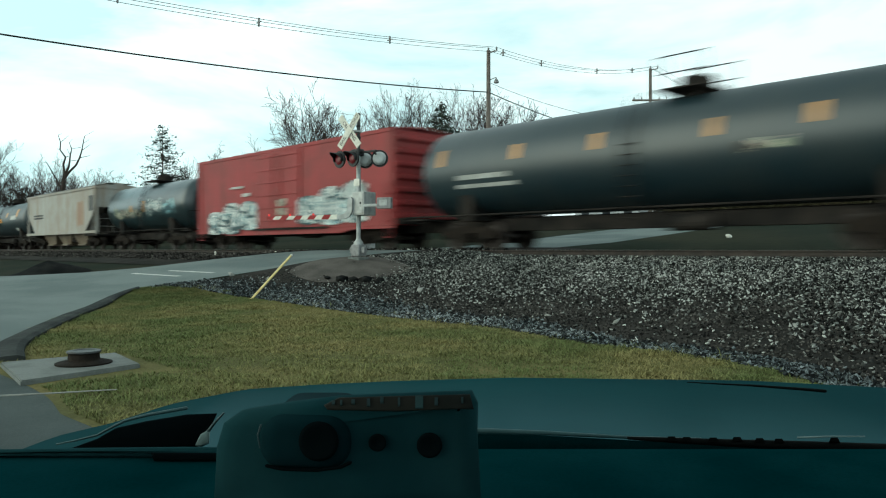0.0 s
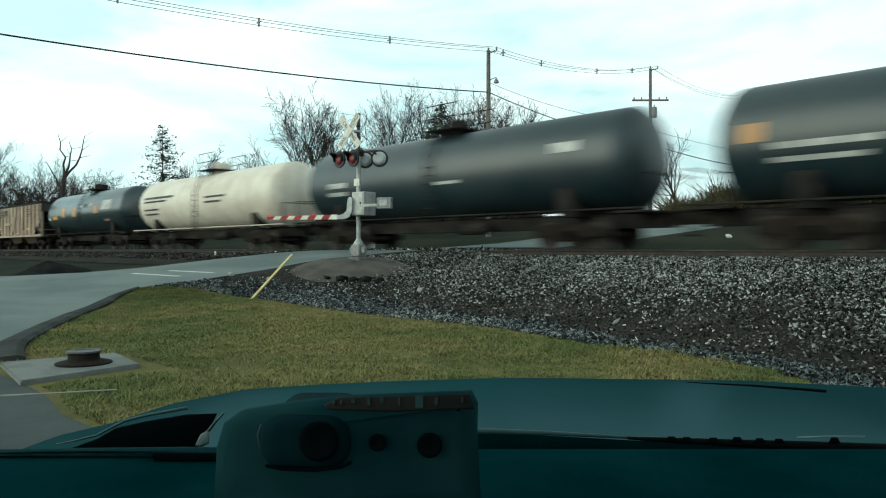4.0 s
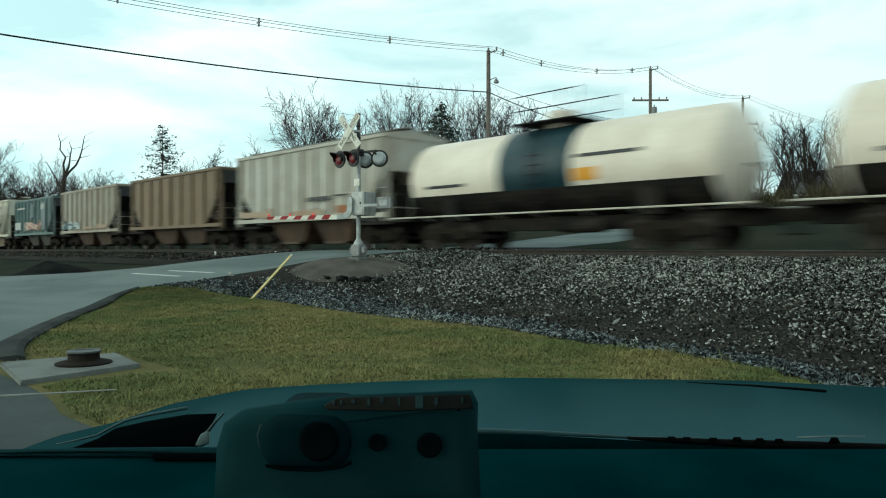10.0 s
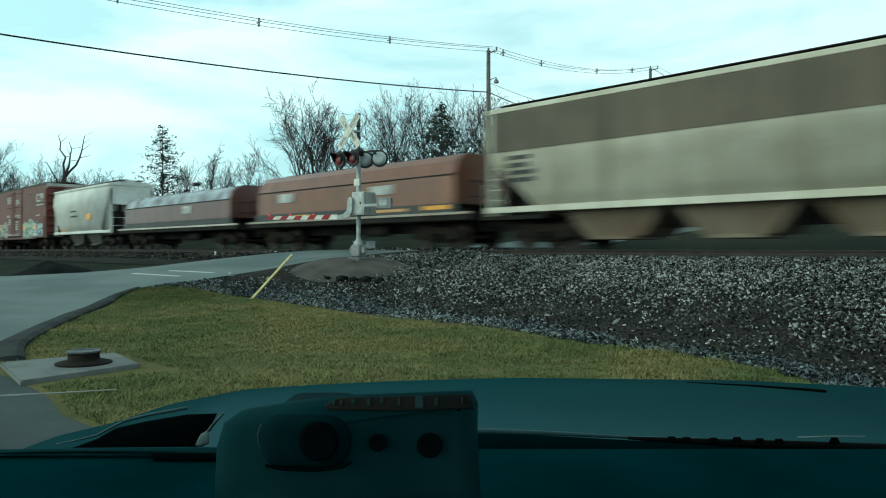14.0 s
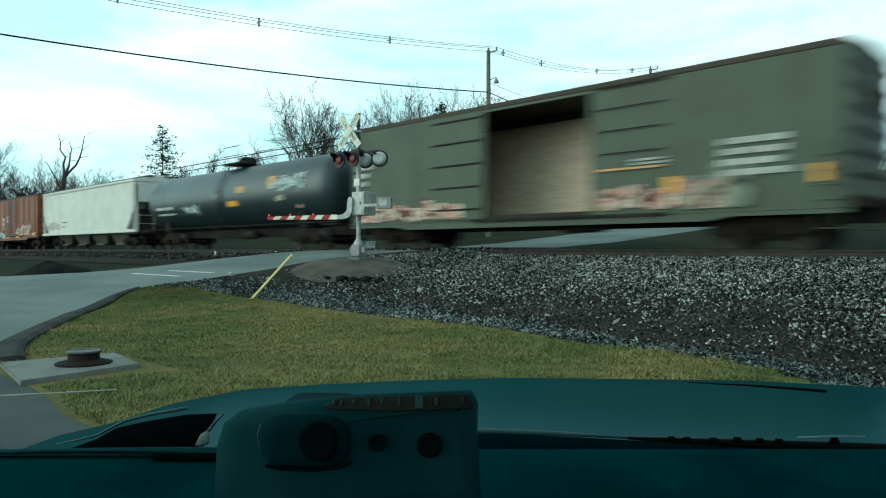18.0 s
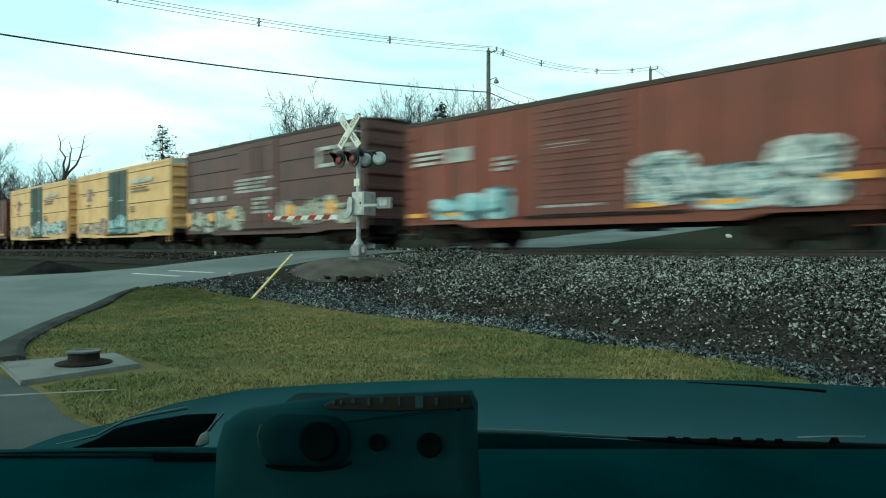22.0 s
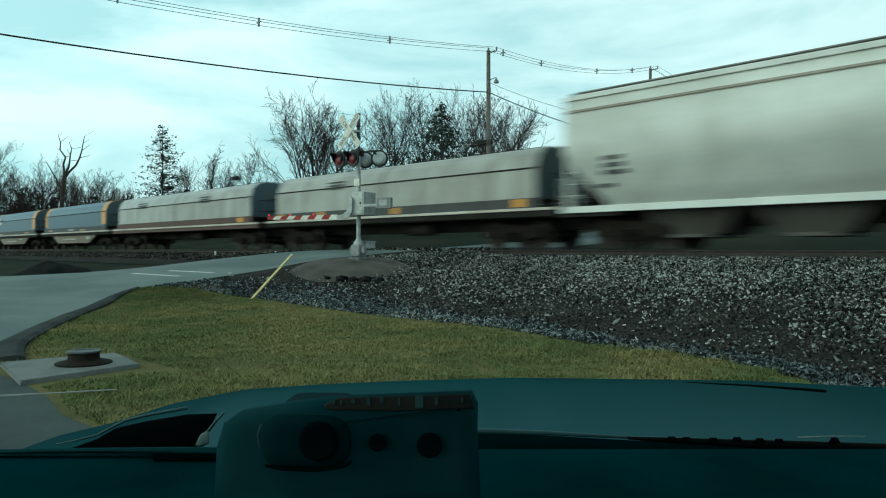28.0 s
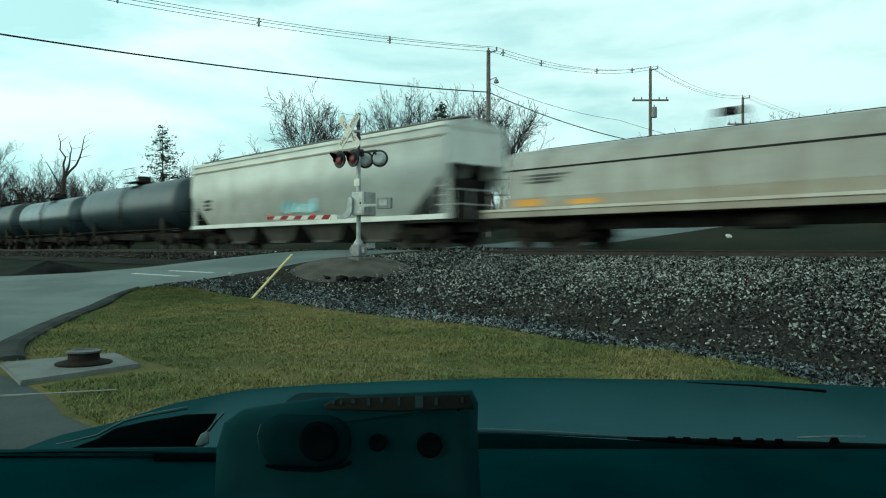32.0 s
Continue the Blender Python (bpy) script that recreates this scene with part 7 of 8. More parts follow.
def train():
    # coal hopper markings: dark bars of the painted emblem, amber strips
    def coal_marks(L):
        h = L / 2
        out = [("plate", -h + 1.55, -h + 3.35 - 0.08 * k, 3.27 - 0.15 * k, 3.335 - 0.15 * k, "darkmark") for k in range(4)]
        out += [("plate", -h + 3.42, -h + 3.62, 2.86, 3.34, "darkmark"), ("plate", -h + 3.66, -h + 3.95, 3.0, 3.34, "darkmark"), ("plate", -h + 4.0, -h + 4.4, 3.16, 3.34, "darkmark"), ("plate", -h + 4.0, -h + 4.4, 2.86, 3.05, "darkmark")]
        out += [("plate", h - 3.6, h - 2.2, 3.18, 3.23, "darkmark"), ("plate", h - 3.6, h - 2.4, 3.02, 3.06, "darkmark"), ("plate", h - 3.5, h - 2.2, 2.8, 2.87, "darkmark"), ("plate", h - 3.5, h - 2.3, 2.66, 2.7, "darkmark")]
        out += [("plate", h - 1.0, h - 0.25, 3.06, 3.09, "darkmark"), ("plate", h - 1.0, h - 0.25, 2.72, 2.75, "darkmark")]
        out += [("plate", -h + 1.6, -h + 2.35, 1.72, 1.82, "amber"), ("plate", h - 3.4, h - 2.5, 1.6, 1.72, "amber"), ("plate", h - 6.4, h - 5.8, 1.28, 1.38, "amber"), ("plate", -h + 5.0, -h + 5.6, 1.3, 1.4, "amber"), ("bars", h - 4.6, h - 3.9, 1.28, 1.55, "mark", 3)]
        out += [("spray", -h + 0.45, -h + 1.2, 2.55, 3.35, "rustmark"), ("spray", -h + 3.6, -h + 5.4, 2.0, 2.35, "ruststain")]
        out += [("spray", -h + d, -h + d + 0.5, 1.3, 3.2 - 0.1 * (k % 3), "ruststain") for k, d in enumerate((5.9, 7.2, 8.5, 9.8)) if d < L - 4]
        return out
    put(tank(17.2, 1.5, 2.62, M["tankblack"], "dusty black tank car with small ochre patches", seed=1, dome=1.2, platform=0.7,
             marks=[("mark", -7.4, -7.1, 0.15, 0.7, "ochre"), ("mark", -4.1, -3.8, 0.15, 0.6, "ochre"), ("mark", -1.2, -0.9, 0.15, 0.6, "ochre"), ("mark", 2.2, 2.5, 0.15, 0.6, "ochre"), ("mark", 4.6, 4.9, 0.2, 0.65, "ochre"),
                    ("mark", -6.5, -4.3, -0.35, -0.2, "mark"), ("mark", -6.5, -4.0, -0.62, -0.5, "mark"), ("spray", 3.0, 4.2, -0.35, 0.0, "spraypale")]), 275.6)
    put(boxcar(15.6, 4.37, 0.78, M["boxred"], M["boxred"], "bright red boxcar with pale spray-paint graffiti", door=(0.0, 3.4), seams=(), ribs=0, belly=0.12, seed=11, doorribs=6,
               marks=[("spray", -6.5, -1.7, 0.72, 2.25, "spray"), ("spray", 1.6, 6.4, 0.95, 2.75, "spray"), ("plate", -4.2, -3.0, 2.85, 2.95, "mark"), ("plate", -3.1, -2.4, 2.45, 2.6, "mark"), ("plate", 0.0, 0.7, 1.5, 2.2, "spraypale")]), 250.3 + 7.8)
    put(tank(11.9, 1.4, 2.55, M["tankgrey"], "dark grey tank car with pale graffiti patches", seed=2,
             marks=[("spray", -4.3, -1.5, -0.75, 0.05, "spraypale"), ("spray", -1.3, -0.1, -0.7, 0.0, "spraypale"), ("mark", -1.75, -1.5, -0.3, 0.1, "ochre"), ("mark", 0.0, 0.35, -0.35, 0.3, "ochre"), ("spray", 0.7, 2.6, -0.6, 0.6, "spray"), ("spray", 2.8, 4.4, -0.6, 0.3, "sprayblue")]), 242.7)
    put(hopper(15.7, 4.12, 1.25, M["hopstain"], "rust-washed grey covered hopper with pale bays", baymat="baycream", ribs=0, bays=3, cut_x=2.0, deep=0.4,
               marks=[("bars", -6.0, -3.4, 2.3, 2.7, "darkmark", 2), ("spray", 4.2, 5.6, 1.4, 3.9, "ruststain"), ("plate", 6.6, 7.5, 2.6, 3.6, "soot")], seed=3), 219.6 + 7.9)
    tm = [("mark", -6.9, -6.4, -0.1, 0.35, "ochre"), ("mark", -2.6, -2.1, 0.2, 0.6, "ochre"), ("mark", 1.9, 2.4, 0.2, 0.6, "ochre"), ("mark", -0.6, 0.5, -0.25, 0.1, "amber"), ("mark", 5.0, 5.6, 0.15, 0.8, "ochre"), ("mark", -6.2, -3.9, -0.3, -0.15, "mark"), ("mark", -6.2, -4.2, -0.6, -0.48, "mark"), ("mark", 3.4, 5.2, -0.05, 0.3, "mark"), ("mark", 4.2, 5.1, -1.0, -0.75, "mark")]
    put(tank(15.7, 1.47, 2.6, M["tankblack"], "black tank car with ochre and amber patches", marks=tm, seed=4), 210.7)
    put(tank(15.7, 1.47, 2.6, M["tankblack"], "plain black tank car with small white stencils", marks=[("mark", -6.0, -4.8, -0.2, 0.0, "mark"), ("mark", -6.0, -4.8, -0.5, -0.35, "mark"), ("mark", 0.2, 1.4, -0.4, -0.3, "mark"), ("mark", 5.2, 6.2, 0.2, 0.5, "mark")], seed=5), 192.9)
    put(tank(15.7, 1.5, 2.55, M["tankwhite"], "soiled white tank car with dark stencilled bars", marks=[("mark", -6.6, -2.8, 0.3, 0.42, "darkmark"), ("mark", -6.6, -3.6, 0.1, 0.2, "darkmark"), ("mark", -6.6, -4.6, -0.35, -0.25, "darkmark"), ("mark", -6.6, -4.8, -0.6, -0.5, "darkmark"), ("mark", 1.0, 3.2, 0.05, 0.15, "darkmark"), ("mark", 1.0, 2.8, -0.2, -0.1, "darkmark")], seed=6), 175.1)
    put(tank(15.4, 1.47, 2.6, M["tankgrey"], "dark blue-grey tank car with faded orange patches", marks=[("spray", -0.3, 2.2, 0.25, 0.6, "spray"), ("mark", -3.9, -3.3, -0.3, 0.4, "ochre"), ("mark", -1.6, -0.9, -0.3, 0.3, "ochre"), ("mark", -6.0, -5.0, -0.4, -0.15, "amber"), ("mark", 2.8, 3.5, -0.2, 0.3, "ochre"), ("mark", 4.2, 5.8, 0.0, 0.6, "mark"), ("spray", 4.4, 5.6, -0.8, -0.5, "spraywarm"), ("spray", -7.0, -6.2, -0.5, -0.1, "spray")], seed=7), 157.2)
    for centre, L in ((134.8 + 6.8, 13.6), (119.9 + 6.8, 13.6), (105.3 + 6.75, 13.5)):
        put(hopper(L, 3.66, 1.18, M["coal"], "tan ribbed open coal hopper with dark emblem bars", roofed=False, ribs=13, bays=2, cut_top=2.5, cut_x=1.9, rim="coalrim", marks=coal_marks(L), deep=0.55, over=0.6, baymat="baybrown"), centre)
    wt = [("mark", 1.5, 3.6, 0.2, 0.3, "darkmark"), ("mark", 3.0, 4.2, 0.3, 0.75, "darkmark"), ("mark", -4.8, -3.0, -0.35, -0.25, "darkmark"), ("mark", 1.4, 2.2, -0.45, -0.1, "amber")]
    put(tank(12.1, 1.38, 2.42, M["tankclean"], "white tank car with a blue-black band", bands=((-1.6, 1.6, "tankband"),), marks=wt, lower="under", platform=1.3), 98.2)
    put(tank(12.1, 1.38, 2.42, M["tankclean"], "white tank car with a narrow dark band", bands=((-1.5, 1.3, "tankband"),), marks=wt[:1] + wt[2:], lower="under", platform=1.3), 84.1)
    put(hopper(11.0, 4.2, 1.35, M["hopgrey"], "light grey ribbed covered hopper with rust stains", ribs=11, bays=2, cut_x=1.6, over=0.9, seed=21, baymat="baybrown", marks=[("bars", 0.5, 2.5, 1.9, 2.2, "darkmark", 1), ("plate", 2.4, 3.4, 2.1, 2.16, "darkmark"), ("spray", -5.0, -2.2, 1.38, 1.85, "ruststain"), ("spray", -0.8, 1.6, 1.38, 1.7, "ruststain"), ("spray", 2.6, 4.0, 1.38, 1.9, "rustmark")]), 66.4 + 5.4)
    put(hopper(11.3, 4.0, 1.3, M["hopbrown"], "dull brown ribbed open-top hopper", roofed=False, ribs=9, bays=2, cut_x=1.5, cut_top=3.0, over=0.7, seed=22, baymat="baybrown"), 53.3 + 5.6)
    put(hopper(10.9, 4.03, 1.3, M["hopbeige"], "dusty beige ribbed open hopper with faint graffiti", roofed=False, ribs=11, bays=2, cut_x=1.5, cut_top=2.9, over=0.8, seed=23, marks=[("spray", -4.8, -1.2, 1.4, 2.0, "spray"), ("spray", 2.0, 3.8, 1.35, 1.7, "ruststain"), ("spray", -0.6, 1.4, 1.35, 1.6, "ruststain")], baymat="baybrown"), 40.2 + 5.4)
    put(hopper(10.3, 3.96, 1.3, M["hopteal"], "grey-green ribbed open hopper with pale paint and graffiti", roofed=False, ribs=11, bays=2, cut_x=1.4, cut_top=2.9, over=0.8, seed=24,
               marks=[("plate", -4.6, -3.0, 1.6, 2.2, "mark"), ("spray", -1.8, 2.6, 1.5, 2.3, "spraywarm"), ("plate", 3.0, 3.5, 1.5, 3.6, "tankgrey"), ("spray", -0.4, 0.6, 2.4, 3.7, "hopteal"), ("bars", -4.0, -0.6, 3.2, 3.45, "mark", 1), ("plate", 2.6, 3.3, 3.1, 3.5, "mark")]), 27.8 + 5.1)
    put(hopper(19.0, 4.3, 1.3, M["hopcream"], "long faded cream covered hopper with a dark brown upper band", baymat="baycream", ribs=0, bulge=0.1, bays=4, cut_x=1.9, over=0.5, seed=25, deep=0.4, board="under", roofmat=M["hoptaupe"],
               marks=[("plate", -9.3, 6.3, 3.0, 4.2, "hoptaupe"), ("spray", 6.4, 8.9, 2.9, 4.15, "hopbeige"),  ("plate", 6.0, 7.4, 2.0, 2.35, "darkmark"), ("bars", -8.6, -7.4, 2.0, 2.9, "darkmark", 4)]), 6.0 + 9.6)
    put(coil(12.8, 3.3, M["coilrust"], "rust-orange coil car with a long rounded hood", endmat=None, marks=[("plate", 1.9, 3.2, 2.02, 2.35, "mark"), ("plate", -4.6, -3.4, 2.02, 2.4, "mark"), ("plate", 4.9, 6.2, 1.36, 1.5, "amber"), ("plate", 1.4, 4.0, 1.36, 1.46, "ochre"), ("plate", -3.2, -2.2, 1.36, 1.46, "amber")], deck="hopbeige"), -8.2 + 6.35)
    put(coil(13.4, 3.15, M["coilmaroon"], "maroon coil car with a painted silver sky sheen on its hood", endmat=None, topmat="coilsilver", marks=[("plate", 1.4, 2.4, 1.9, 2.3, "mark")]), -24.4 + 6.85)
    put(hopper(11.2, 4.2, 1.25, M["hopwhite"], "short white covered hopper with curved sides", ribs=0, bulge=0.14, bays=2, cut_x=1.5, cut_top=3.2, over=1.0, seed=27, deep=0.4, marks=[("plate", -1.6, -0.4, 2.6, 2.7, "darkmark"), ("plate", -1.6, -0.2, 2.25, 2.35, "darkmark"), ("plate", 1.6, 2.6, 2.0, 2.4, "amber"), ("plate", -3.6, -2.6, 1.32, 1.42, "amber")]), -38.0 + 5.5)
    put(boxcar(17.8, 5.06, 0.95, M["boxmaroon"], M["roofbrown"], "tall brown-red boxcar with yellow-green graffiti", door=(0.2, 4.4), doorribs=0, seams=(), ribs=0, belly=0.1, seed=31, endtop=M["roofmetal"],
               marks=[("spray", -7.4, -4.62, 0.82, 2.5, "spraypale"), ("spray", -4.58, -1.8, 0.85, 2.4, "spraypale"), ("spray", 2.9, 5.88, 0.9, 2.5, "spraygreen"), ("spray", 5.92, 8.3, 0.9, 2.5, "spray"),
                      ("plate", 6.7, 7.5, 4.2, 4.33, "mark"), ("plate", 6.7, 7.5, 3.72, 3.85, "mark"), ("plate", 6.7, 6.9, 3.852, 4.198, "mark"), ("plate", 7.65, 7.85, 3.72, 4.33, "mark"), ("plate", 7.9, 8.25, 3.95, 4.33, "mark"), ("plate", 8.3, 8.5, 3.72, 4.33, "mark"), ("plate", 6.7, 8.5, 3.42, 3.54, "mark"),
                      ("bars", -1.9, -0.5, 3.9, 4.45, "mark", 4), ("bars", 0.75, 1.9, 3.75, 4.15, "mark", 4), ("bars", -2.0, -1.0, 2.7, 2.95, "mark", 2), ("bars", -1.6, -0.8, 2.1, 2.6, "mark", 3), ("bars", 0.4, 1.3, 2.7, 2.95, "mark", 2), ("bars", 1.3, 2.3, 2.6, 2.9, "mark", 2), ("bars", 0.7, 1.5, 1.6, 2.4, "mark", 4), ("bars", -1.8, 2.2, 1.15, 1.35, "mark", 2), ("bars", 6.6, 7.6, 2.6, 2.75, "mark", 1),
                      ("plate", 2.95, 3.5, 1.6, 2.0, "amber"), ("plate", 6.05, 6.55, 1.55, 2.0, "amber"), ("plate", -4.9, -4.3, 1.7, 2.2, "amber"), ("plate", 4.6, 5.4, 4.4, 4.44, "under"), ("plate", -2.0, 2.4, 4.62, 4.66, "under"), ("plate", -2.0, 2.4, 3.5, 3.54, "under"), ("plate", -2.0, 2.4, 2.5, 2.54, "under")]), -57.8 + 8.95)
    put(boxcar(17.5, 4.5, 0.8, M["boxgreen"], M["roofbrown"], "dull green boxcar with its sliding door open", door=(0.2, 4.0), open_door=1.0, seams=(), ribs=0, belly=0.1, seed=32,
               marks=[("spray", -8.3, -2.8, 0.95, 1.8, "spraywarm"), ("spray", 2.5, 6.2, 1.0, 1.9, "spraywarm"), ("plate", 4.55, 4.85, 1.45, 1.85, "amber"), ("bars", 6.0, 7.8, 1.7, 2.7, "mark", 4), ("bars", -8.4, -7.4, 2.3, 3.5, "mark", 4), ("plate", 8.15, 8.35, 1.5, 1.9, "amber"), ("plate", -8.5, -8.3, 1.5, 1.9, "amber"), ("plate", 2.4, 4.5, 2.12, 2.18, "ochre"), ("plate", 2.4, 4.5, 3.78, 3.81, "under"), ("plate", 2.4, 4.5, 3.18, 3.21, "under"), ("plate", 2.4, 4.5, 2.57, 2.6, "under"), ("plate", 2.4, 4.6, 4.34, 4.38, "under"), ("spray", 4.8, 6.8, 1.0, 2.2, "spraydull"), ("bars", 3.6, 4.6, 2.2, 2.4, "mark", 2)]), -77.7 + 8.8)
    put(tank(18.2, 1.55, 2.56, M["tankblack"], "large black tank car with pale graffiti patches", seed=33, top_rail=True,
             marks=[("mark", -7.6, -5.4, -0.4, -0.25, "mark"), ("mark", -7.4, -5.2, -0.7, -0.6, "mark"), ("spray", -4.2, -2.4, -0.8, -0.2, "spray"), ("mark", 0.7, 1.7, -0.5, -0.25, "amber"), ("mark", 1.6, 2.4, 0.1, 0.4, "ochre"), ("spray", 4.6, 7.4, -0.1, 0.75, "spray"), ("spray", 5.0, 6.0, -0.5, -0.15, "spraypale"), ("spray", 6.4, 7.2, -0.8, -0.6, "spraywarm"), ("mark", 4.4, 5.0, 0.3, 0.7, "ochre"), ("mark", -0.8, 0.0, -0.1, 0.15, "tankgrey")]), -88.4)
    put(hopper(18.1, 4.15, 1.2, M["hopclean"], "long clean white covered hopper", ribs=0, bulge=0.0, bays=4, cut_x=1.3, cut_top=2.7, over=0.6, seed=34, deep=0.4, marks=[("spray", -8.0, -5.0, 1.4, 2.1, "hopgrey"), ("plate", -4.6, -3.4, 1.9, 1.96, "darkmark"), ("plate", -4.6, -3.8, 1.6, 1.66, "darkmark")]), -117.3 + 9.15)
    put(boxcar(15.4, 4.33, 0.98, M["boxorange"], M["roofbrown"], "rust-orange boxcar with faded graffiti", door=(0.05, 3.1), ribs=12, belly=0.2, seed=41, doormat=M["boxmaroon"], doorribs=5,
               marks=[("plate", -6.8, -6.2, 2.45, 3.0, "letterfade"), ("plate", -5.9, -5.2, 2.45, 3.05, "letterfade"), ("plate", -4.95, -4.3, 2.5, 3.1, "letterfade"), ("spray", -5.1, -3.6, 0.95, 1.9, "sprayblue"), ("spray", -4.1, -1.6, 0.92, 1.6, "spray"), ("plate", -2.5, -1.9, 2.45, 2.75, "mark"), ("plate", -2.5, -1.95, 2.1, 2.36, "mark"), ("spray", 1.8, 6.0, 1.15, 2.1, "spraywarm"), ("plate", 6.5, 7.3, 1.12, 1.36, "amber"), ("spray", 5.4, 6.2, 1.5, 2.3, "spraydull"), ("bars", -2.4, -1.6, 1.7, 2.0, "mark", 2), ("bars", -1.2, -0.5, 2.3, 2.9, "mark", 4), ("plate", -6.9, -5.9, 1.12, 1.26, "amber"), ("plate", 1.8, 2.6, 0.98, 1.1, "amber"), ("plate", -1.2, -0.4, 0.98, 1.1, "amber"), ("spray", -5.6, -3.4, 0.75, 1.6, "hopbrown")]), -134.2 + 7.7)
    put(boxcar(15.2, 4.33, 0.85, M["boxoxide"], M["roofbrown"], "oxide-red boxcar with pale blue and white graffiti", door=(-0.15, 3.0), doormat=M["boxmaroon"], ribs=12, belly=0.15, seed=42, doorribs=14,
               marks=[("spray", -6.2, -2.6, 0.9, 2.1, "sprayblue"), ("spray", 1.6, 6.8, 0.9, 2.75, "spray"), ("plate", -7.1, -5.6, 3.22, 3.32, "mark"), ("plate", -7.1, -5.7, 3.04, 3.14, "mark"), ("plate", -7.1, -5.8, 2.86, 2.96, "mark"), ("plate", -5.5, -5.0, 2.86, 3.32, "mark"), ("plate", -4.9, -4.4, 2.86, 3.32, "mark"), ("bars", -1.4, 1.1, 1.2, 1.32, "mark", 1), ("bars", -1.3, 0.4, 2.9, 3.1, "mark", 1), ("plate", -5.6, -4.9, 1.1, 1.22, "amber"), ("plate", -7.4, -6.6, 1.1, 1.24, "amber"), ("plate", 1.6, 2.4, 1.1, 1.22, "amber"), ("plate", 3.6, 4.6, 1.1, 1.22, "amber"), ("plate", 6.4, 7.4, 1.5, 1.66, "amber"), ("bars", -3.3, -2.5, 2.4, 2.9, "mark", 3)]), -151.6 + 7.6)
    put(boxcar(15.2, 4.95, 0.8, M["boxbrown"], M["roofbrown"], "tall dark brown boxcar with pale graffiti along its foot", door=(-0.3, 3.2), seams=(2.1, 2.95, 3.8, 4.5), ribs=0, belly=0.1, seed=43,
               marks=[("plate", 4.6, 5.7, 3.98, 4.12, "mark"), ("plate", 4.6, 5.7, 3.3, 3.44, "mark"), ("plate", 4.6, 4.8, 3.442, 3.978, "mark"), ("plate", 5.9, 6.1, 3.3, 4.12, "mark"), ("plate", 6.15, 6.7, 3.98, 4.12, "mark"), ("plate", 6.75, 6.95, 3.3, 4.12, "mark"), ("spray", -7.0, -4.42, 0.78, 2.2, "spraypale"), ("spray", -4.38, -1.5, 0.78, 2.35, "spraypale"), ("spray", 1.5, 7.0, 1.0, 2.3, "spraypale"), ("plate", 2.2, 2.8, 1.45, 1.9, "amber"), ("plate", 5.2, 5.8, 1.45, 1.95, "amber"), ("plate", -7.4, -7.0, 1.2, 1.9, "amber"), ("plate", -3.0, -2.4, 1.45, 1.9, "amber"), ("plate", -5.0, -4.4, 1.4, 1.8, "amber"),
                      ("plate", -7.0, -6.3, 2.35, 2.6, "mark"), ("plate", -5.8, -4.4, 2.35, 2.6, "mark"), ("plate", -3.9, -3.3, 2.35, 2.6, "mark"), ("bars", -2.2, 1.4, 2.6, 3.3, "mark", 4), ("bars", -0.6, 1.0, 1.6, 2.4, "mark", 4)]), -169.1 + 7.5)
    for cx, sp in ((-186.5 + 7.65, ("spraygreen", "sprayblue", 51, "spraytan", 1.9)), (-203.7 + 7.6, ("spray", "spray", 52, "spraytan", 2.5))):
        put(boxcar(15.3, 4.93, 0.8, M["boxyellow"], M["boxyellow"], "tall yellow boxcar with a dark green door and graffiti", door=(-0.1, 2.9), doormat=M["doorgreen"], seams=(1.75, 2.75, 3.75, 4.6), ribs=0, belly=0.05, seed=sp[2], endtop=M["roofmetal"],
                   marks=[("spray", -7.2, -2.0, 0.95, 2.05, sp[3]), ("spray", -1.5, 1.3, 0.95, 2.5, sp[1]), ("spray", 1.6, 7.2, 0.95, sp[4], sp[0]), ("cross", -5.5, -4.6, 3.2, 4.0, "pink", "slateblue"), ("plate", -6.1, -5.75, 3.55, 3.65, "hopbrown"), ("plate", -4.35, -4.0, 3.55, 3.65, "hopbrown"), ("bars", -5.6, -4.6, 2.85, 3.0, "hopbrown", 1), ("plate", 2.2, 5.2, 3.9, 4.15, "mark"), ("bars", 2.2, 5.0, 3.35, 3.7, "hopbrown", 2), ("bars", 2.0, 3.0, 2.2, 2.6, "hopbrown", 3), ("bars", -1.5, -0.7, 3.0, 3.3, "mark", 3), ("bars", 0.1, 1.2, 2.95, 3.05, "mark", 1)]), cx)
    put(boxcar(15.2, 4.35, 0.98, M["boxrust"], M["roofbrown"], "old red boxcar with a brighter red door", door=(-1.1, 3.0), doormat=M["doorred"], ribs=14, belly=0.18, seed=61,
               marks=[("bars", -6.8, -3.6, 2.0, 2.5, "mark", 2), ("plate", -2.3, -0.2, 2.72, 2.8, "mark"), ("plate", -1.6, -0.7, 3.3, 3.55, "mark"), ("plate", -2.1, 0.2, 1.45, 1.52, "mark"), ("bars", 0.8, 3.4, 1.5, 2.1, "mark", 1), ("spray", 4.2, 6.0, 1.1, 1.7, "spraypale"), ("plate", 3.0, 3.9, 1.1, 1.25, "amber"), ("plate", 5.6, 7.2, 1.25, 1.4, "amber"), ("plate", -3.2, -2.5, 1.0, 1.12, "amber"), ("bars", 2.0, 2.8, 3.4, 3.8, "hopbrown", 4), ("plate", 1.0, 1.8, 1.0, 1.12, "amber")]), -220.5 + 7.6)
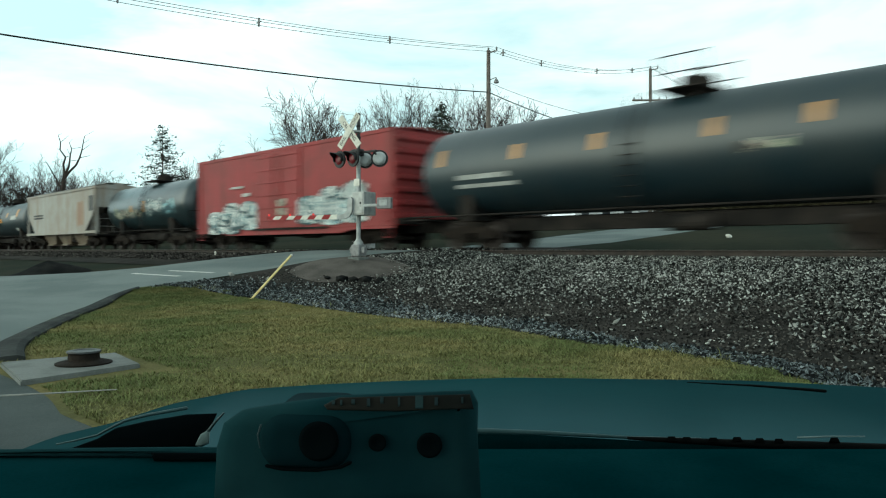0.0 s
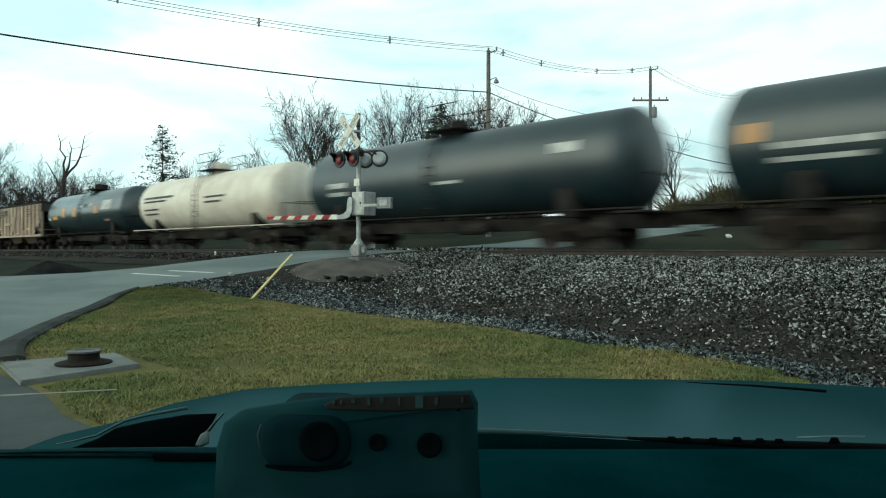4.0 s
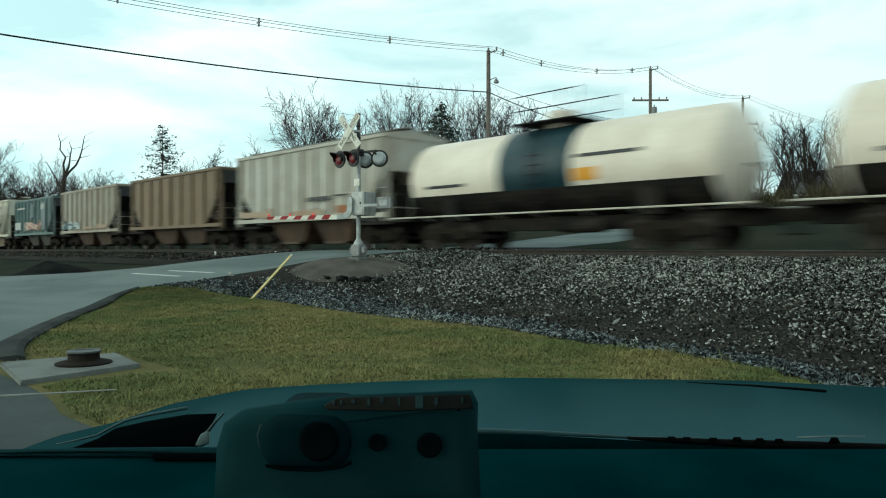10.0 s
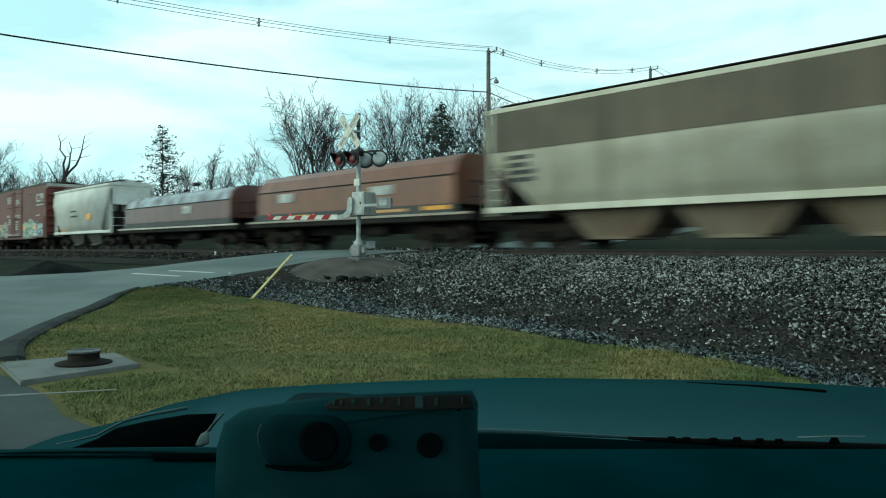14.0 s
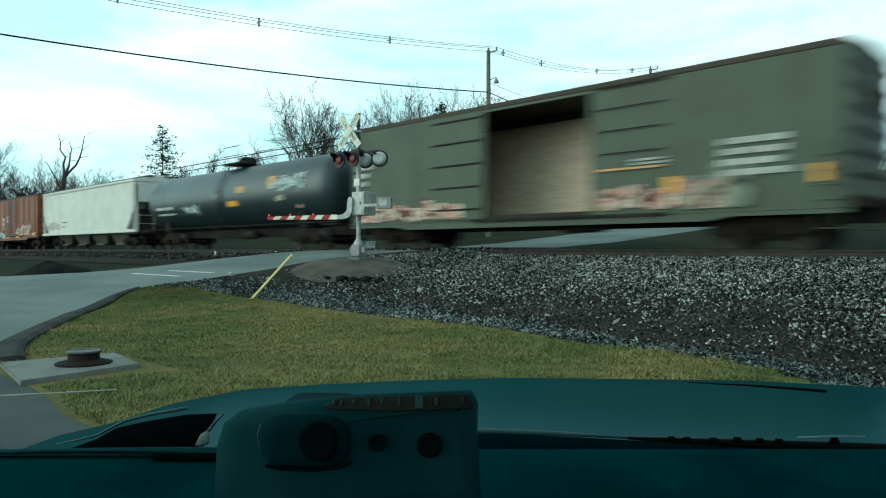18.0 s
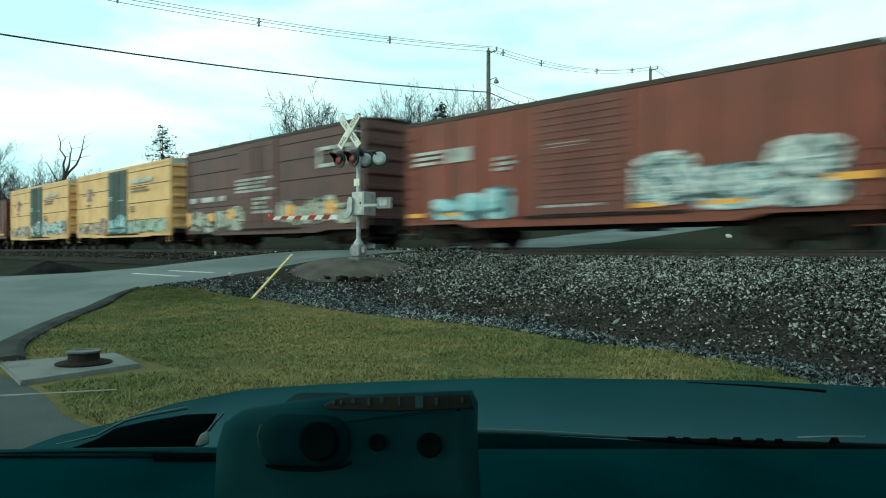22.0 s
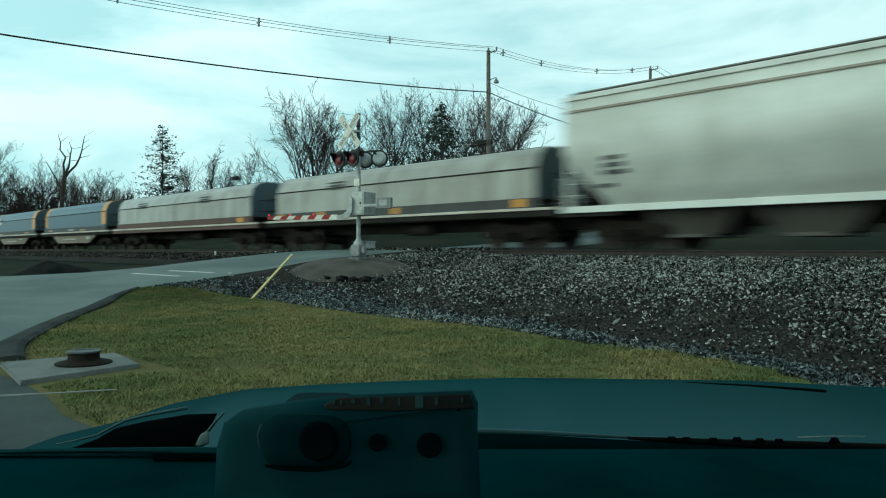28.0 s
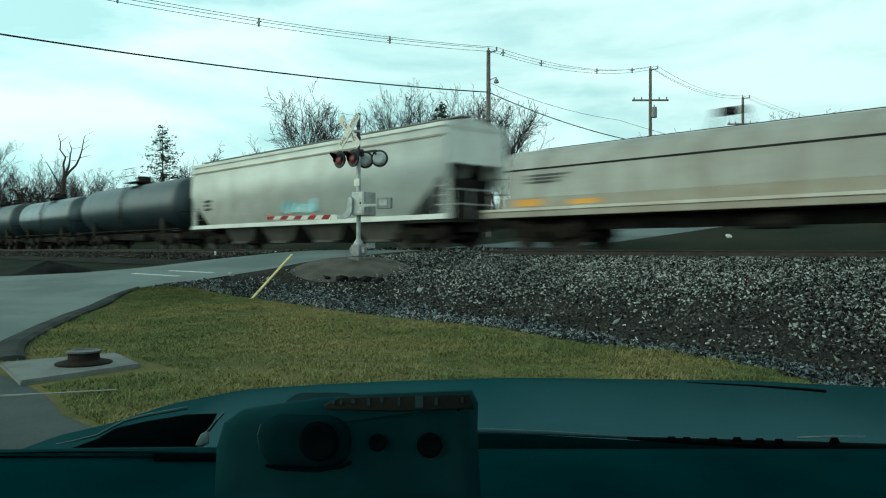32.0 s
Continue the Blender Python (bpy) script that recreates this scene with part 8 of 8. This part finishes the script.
    for cx, L in ((-241.4 + 9.65, 19.2), (-261.0 + 9.55, 19.1)):
        put(hopper(L, 4.28, 1.2, M["hopwhite"], "long white covered hopper with a creased upper side", ribs=0, bulge=0.08, bays=5, cut_x=1.5, cut_top=2.6, over=0.5, seed=int(-cx), deep=0.42, band=(3.86, 3.92, "hopbeige"),
                   marks=[("plate", 5.2, 6.6, 2.75, 3.05, "hopgrey"), ("bars", -8.2, -7.4, 2.0, 2.6, "darkmark", 3), ("plate", -8.4, -7.9, 1.7, 1.8, "darkmark"), ("plate", 8.3, 8.9, 2.2, 2.5, "rustmark")]), cx)
    put(coil(14.6, 3.18, M["coilgrey"], "grey coil car with amber squares along its sill", hoods=2, marks=[("plate", -3.4, -2.2, 2.62, 2.68, "darkmark"), ("plate", -3.4, -2.3, 2.5, 2.56, "darkmark"), ("plate", -3.4, -2.4, 2.38, 2.44, "darkmark"), ("plate", -7.0, -6.7, 1.29, 1.53, "amber"), ("plate", -4.0, -3.7, 1.29, 1.53, "amber"), ("plate", 6.5, 6.9, 1.29, 1.53, "amber"), ("plate", 0.7, 1.0, 1.29, 1.5, "amber")]), -276.7 + 7.3)
    put(coil(16.4, 3.18, M["coilgrey"], "long grey coil car with two rounded hoods", hoods=2, sillmat="sillbrown", marks=[("plate", -4.9, -3.6, 2.62, 2.68, "darkmark"), ("plate", -4.9, -3.7, 2.5, 2.56, "darkmark"), ("plate", -4.9, -3.8, 2.38, 2.44, "darkmark"), ("plate", 3.0, 4.2, 2.62, 2.68, "darkmark"), ("plate", 3.0, 4.1, 2.5, 2.56, "darkmark"), ("plate", 3.0, 4.0, 2.38, 2.44, "darkmark"), ("plate", 7.1, 7.5, 1.29, 1.5, "amber")]), -295.4 + 8.2)
    put(coil(12.9, 3.22, M["coilblue"], "blue-grey coil car with ochre hood ends", endmat="endgrey", collar="ochre", trough="baycream", marks=[("plate", -1.0, 0.4, 1.34, 1.42, "mark"), ("plate", 1.6, 2.6, 1.3, 1.4, "ochre"), ("plate", -5.4, -4.6, 1.32, 1.44, "ruststain"), ("bars", -2.0, 1.0, 0.66, 0.8, "mark", 1), ("plate", 3.0, 3.6, 0.7, 0.9, "mark")]), -310.5 + 6.5)
    put(coil(12.8, 3.22, M["coilblue"], "blue coil car with ochre ends and white emblem bars", endmat="endgrey", collar="ochre", trough="baycream", marks=[("plate", -5.7, -3.9, 2.55, 2.75, "mark"), ("plate", -5.7, -3.6, 2.2, 2.4, "mark"), ("plate", -5.7, -4.4, 2.02, 2.1, "mark"), ("plate", -6.2, -4.6, 1.3, 1.44, "ruststain"), ("plate", -4.2, -3.4, 1.3, 1.36, "ochre"), ("plate", 3.6, 4.8, 1.32, 1.4, "ochre"), ("bars", -1.6, 1.6, 0.62, 0.78, "mark", 1), ("bars", 2.0, 3.0, 0.8, 0.9, "mark", 1)]), -326.0 + 6.4)
    put(coil(13.1, 3.1, M["coilgrey"], "pale grey coil car with a plain hood", marks=[("bars", -5.6, -4.0, 1.95, 2.25, "darkmark", 3), ("plate", -6.0, -5.0, 1.3, 1.5, "amber"), ("plate", -4.0, -3.0, 1.3, 1.44, "amber")], sillmat="hopbeige"), -341.2 + 6.5)
    put(hopper(19.0, 4.25, 1.2, M["hopwhite"], "long off-white covered hopper with a faded blue patch", ribs=0, bulge=0.08, bays=4, cut_x=1.9, cut_top=2.6, over=0.5, seed=71, deep=0.4, band=(3.84, 3.9, "hopbeige"), marks=[("spray", -0.6, 2.0, 1.5, 2.1, "sprayblue"), ("bars", -8.0, -7.2, 1.9, 2.5, "darkmark", 3)]), -362.9 + 9.6)
    put(tank(15.7, 1.47, 2.6, M["tankblack"], "dull black tank car with bare sides", seed=72), -372.8)
    put(tank(13.4, 1.42, 2.5, M["tankgrey"], "weathered grey-green tank car with railings", seed=73), -389.6)
    put(tank(15.7, 1.47, 2.6, M["tankblack"], "dull black tank car with bare sides", seed=74), -406.2)
    put(tank(15.7, 1.47, 2.6, M["tankblack"], "dull black tank car with bare sides", seed=75), -424.0)


train()


def along(t):
    """How far the train's mark has come along the track, in metres."""
    u = (t - 16) / 16
    return 16.14 + 42.7 * (7.1845 * u + 0.0815 * u * u - 0.0137 * u ** 3)


def motions():
    for c, centre in CARS:
        walk(c, [(t, pose(along(t) + centre, 0, 0)) for t in (0, 4, 8, 12, 16, 20, 24, 28, 32)])
    # each wheelset turns while it runs past the view
    middle = dict(CARS)
    for w, c, offset in WHEELS:
        near = [k / 30 for k in range(961) if -62 < along(k / 30) + middle[c] + offset < 5]
        if not near:
            continue
        turn = [(t, pose(*w.location, 0, math.degrees(along(t) - along(near[0])) / 0.45, 0)) for t in near]
        rows = ([(0.0, turn[0][1])] if near[0] > 0 else []) + turn + ([(32.0, turn[-1][1])] if near[-1] < 32 else [])
        walk(w, rows)


motions()
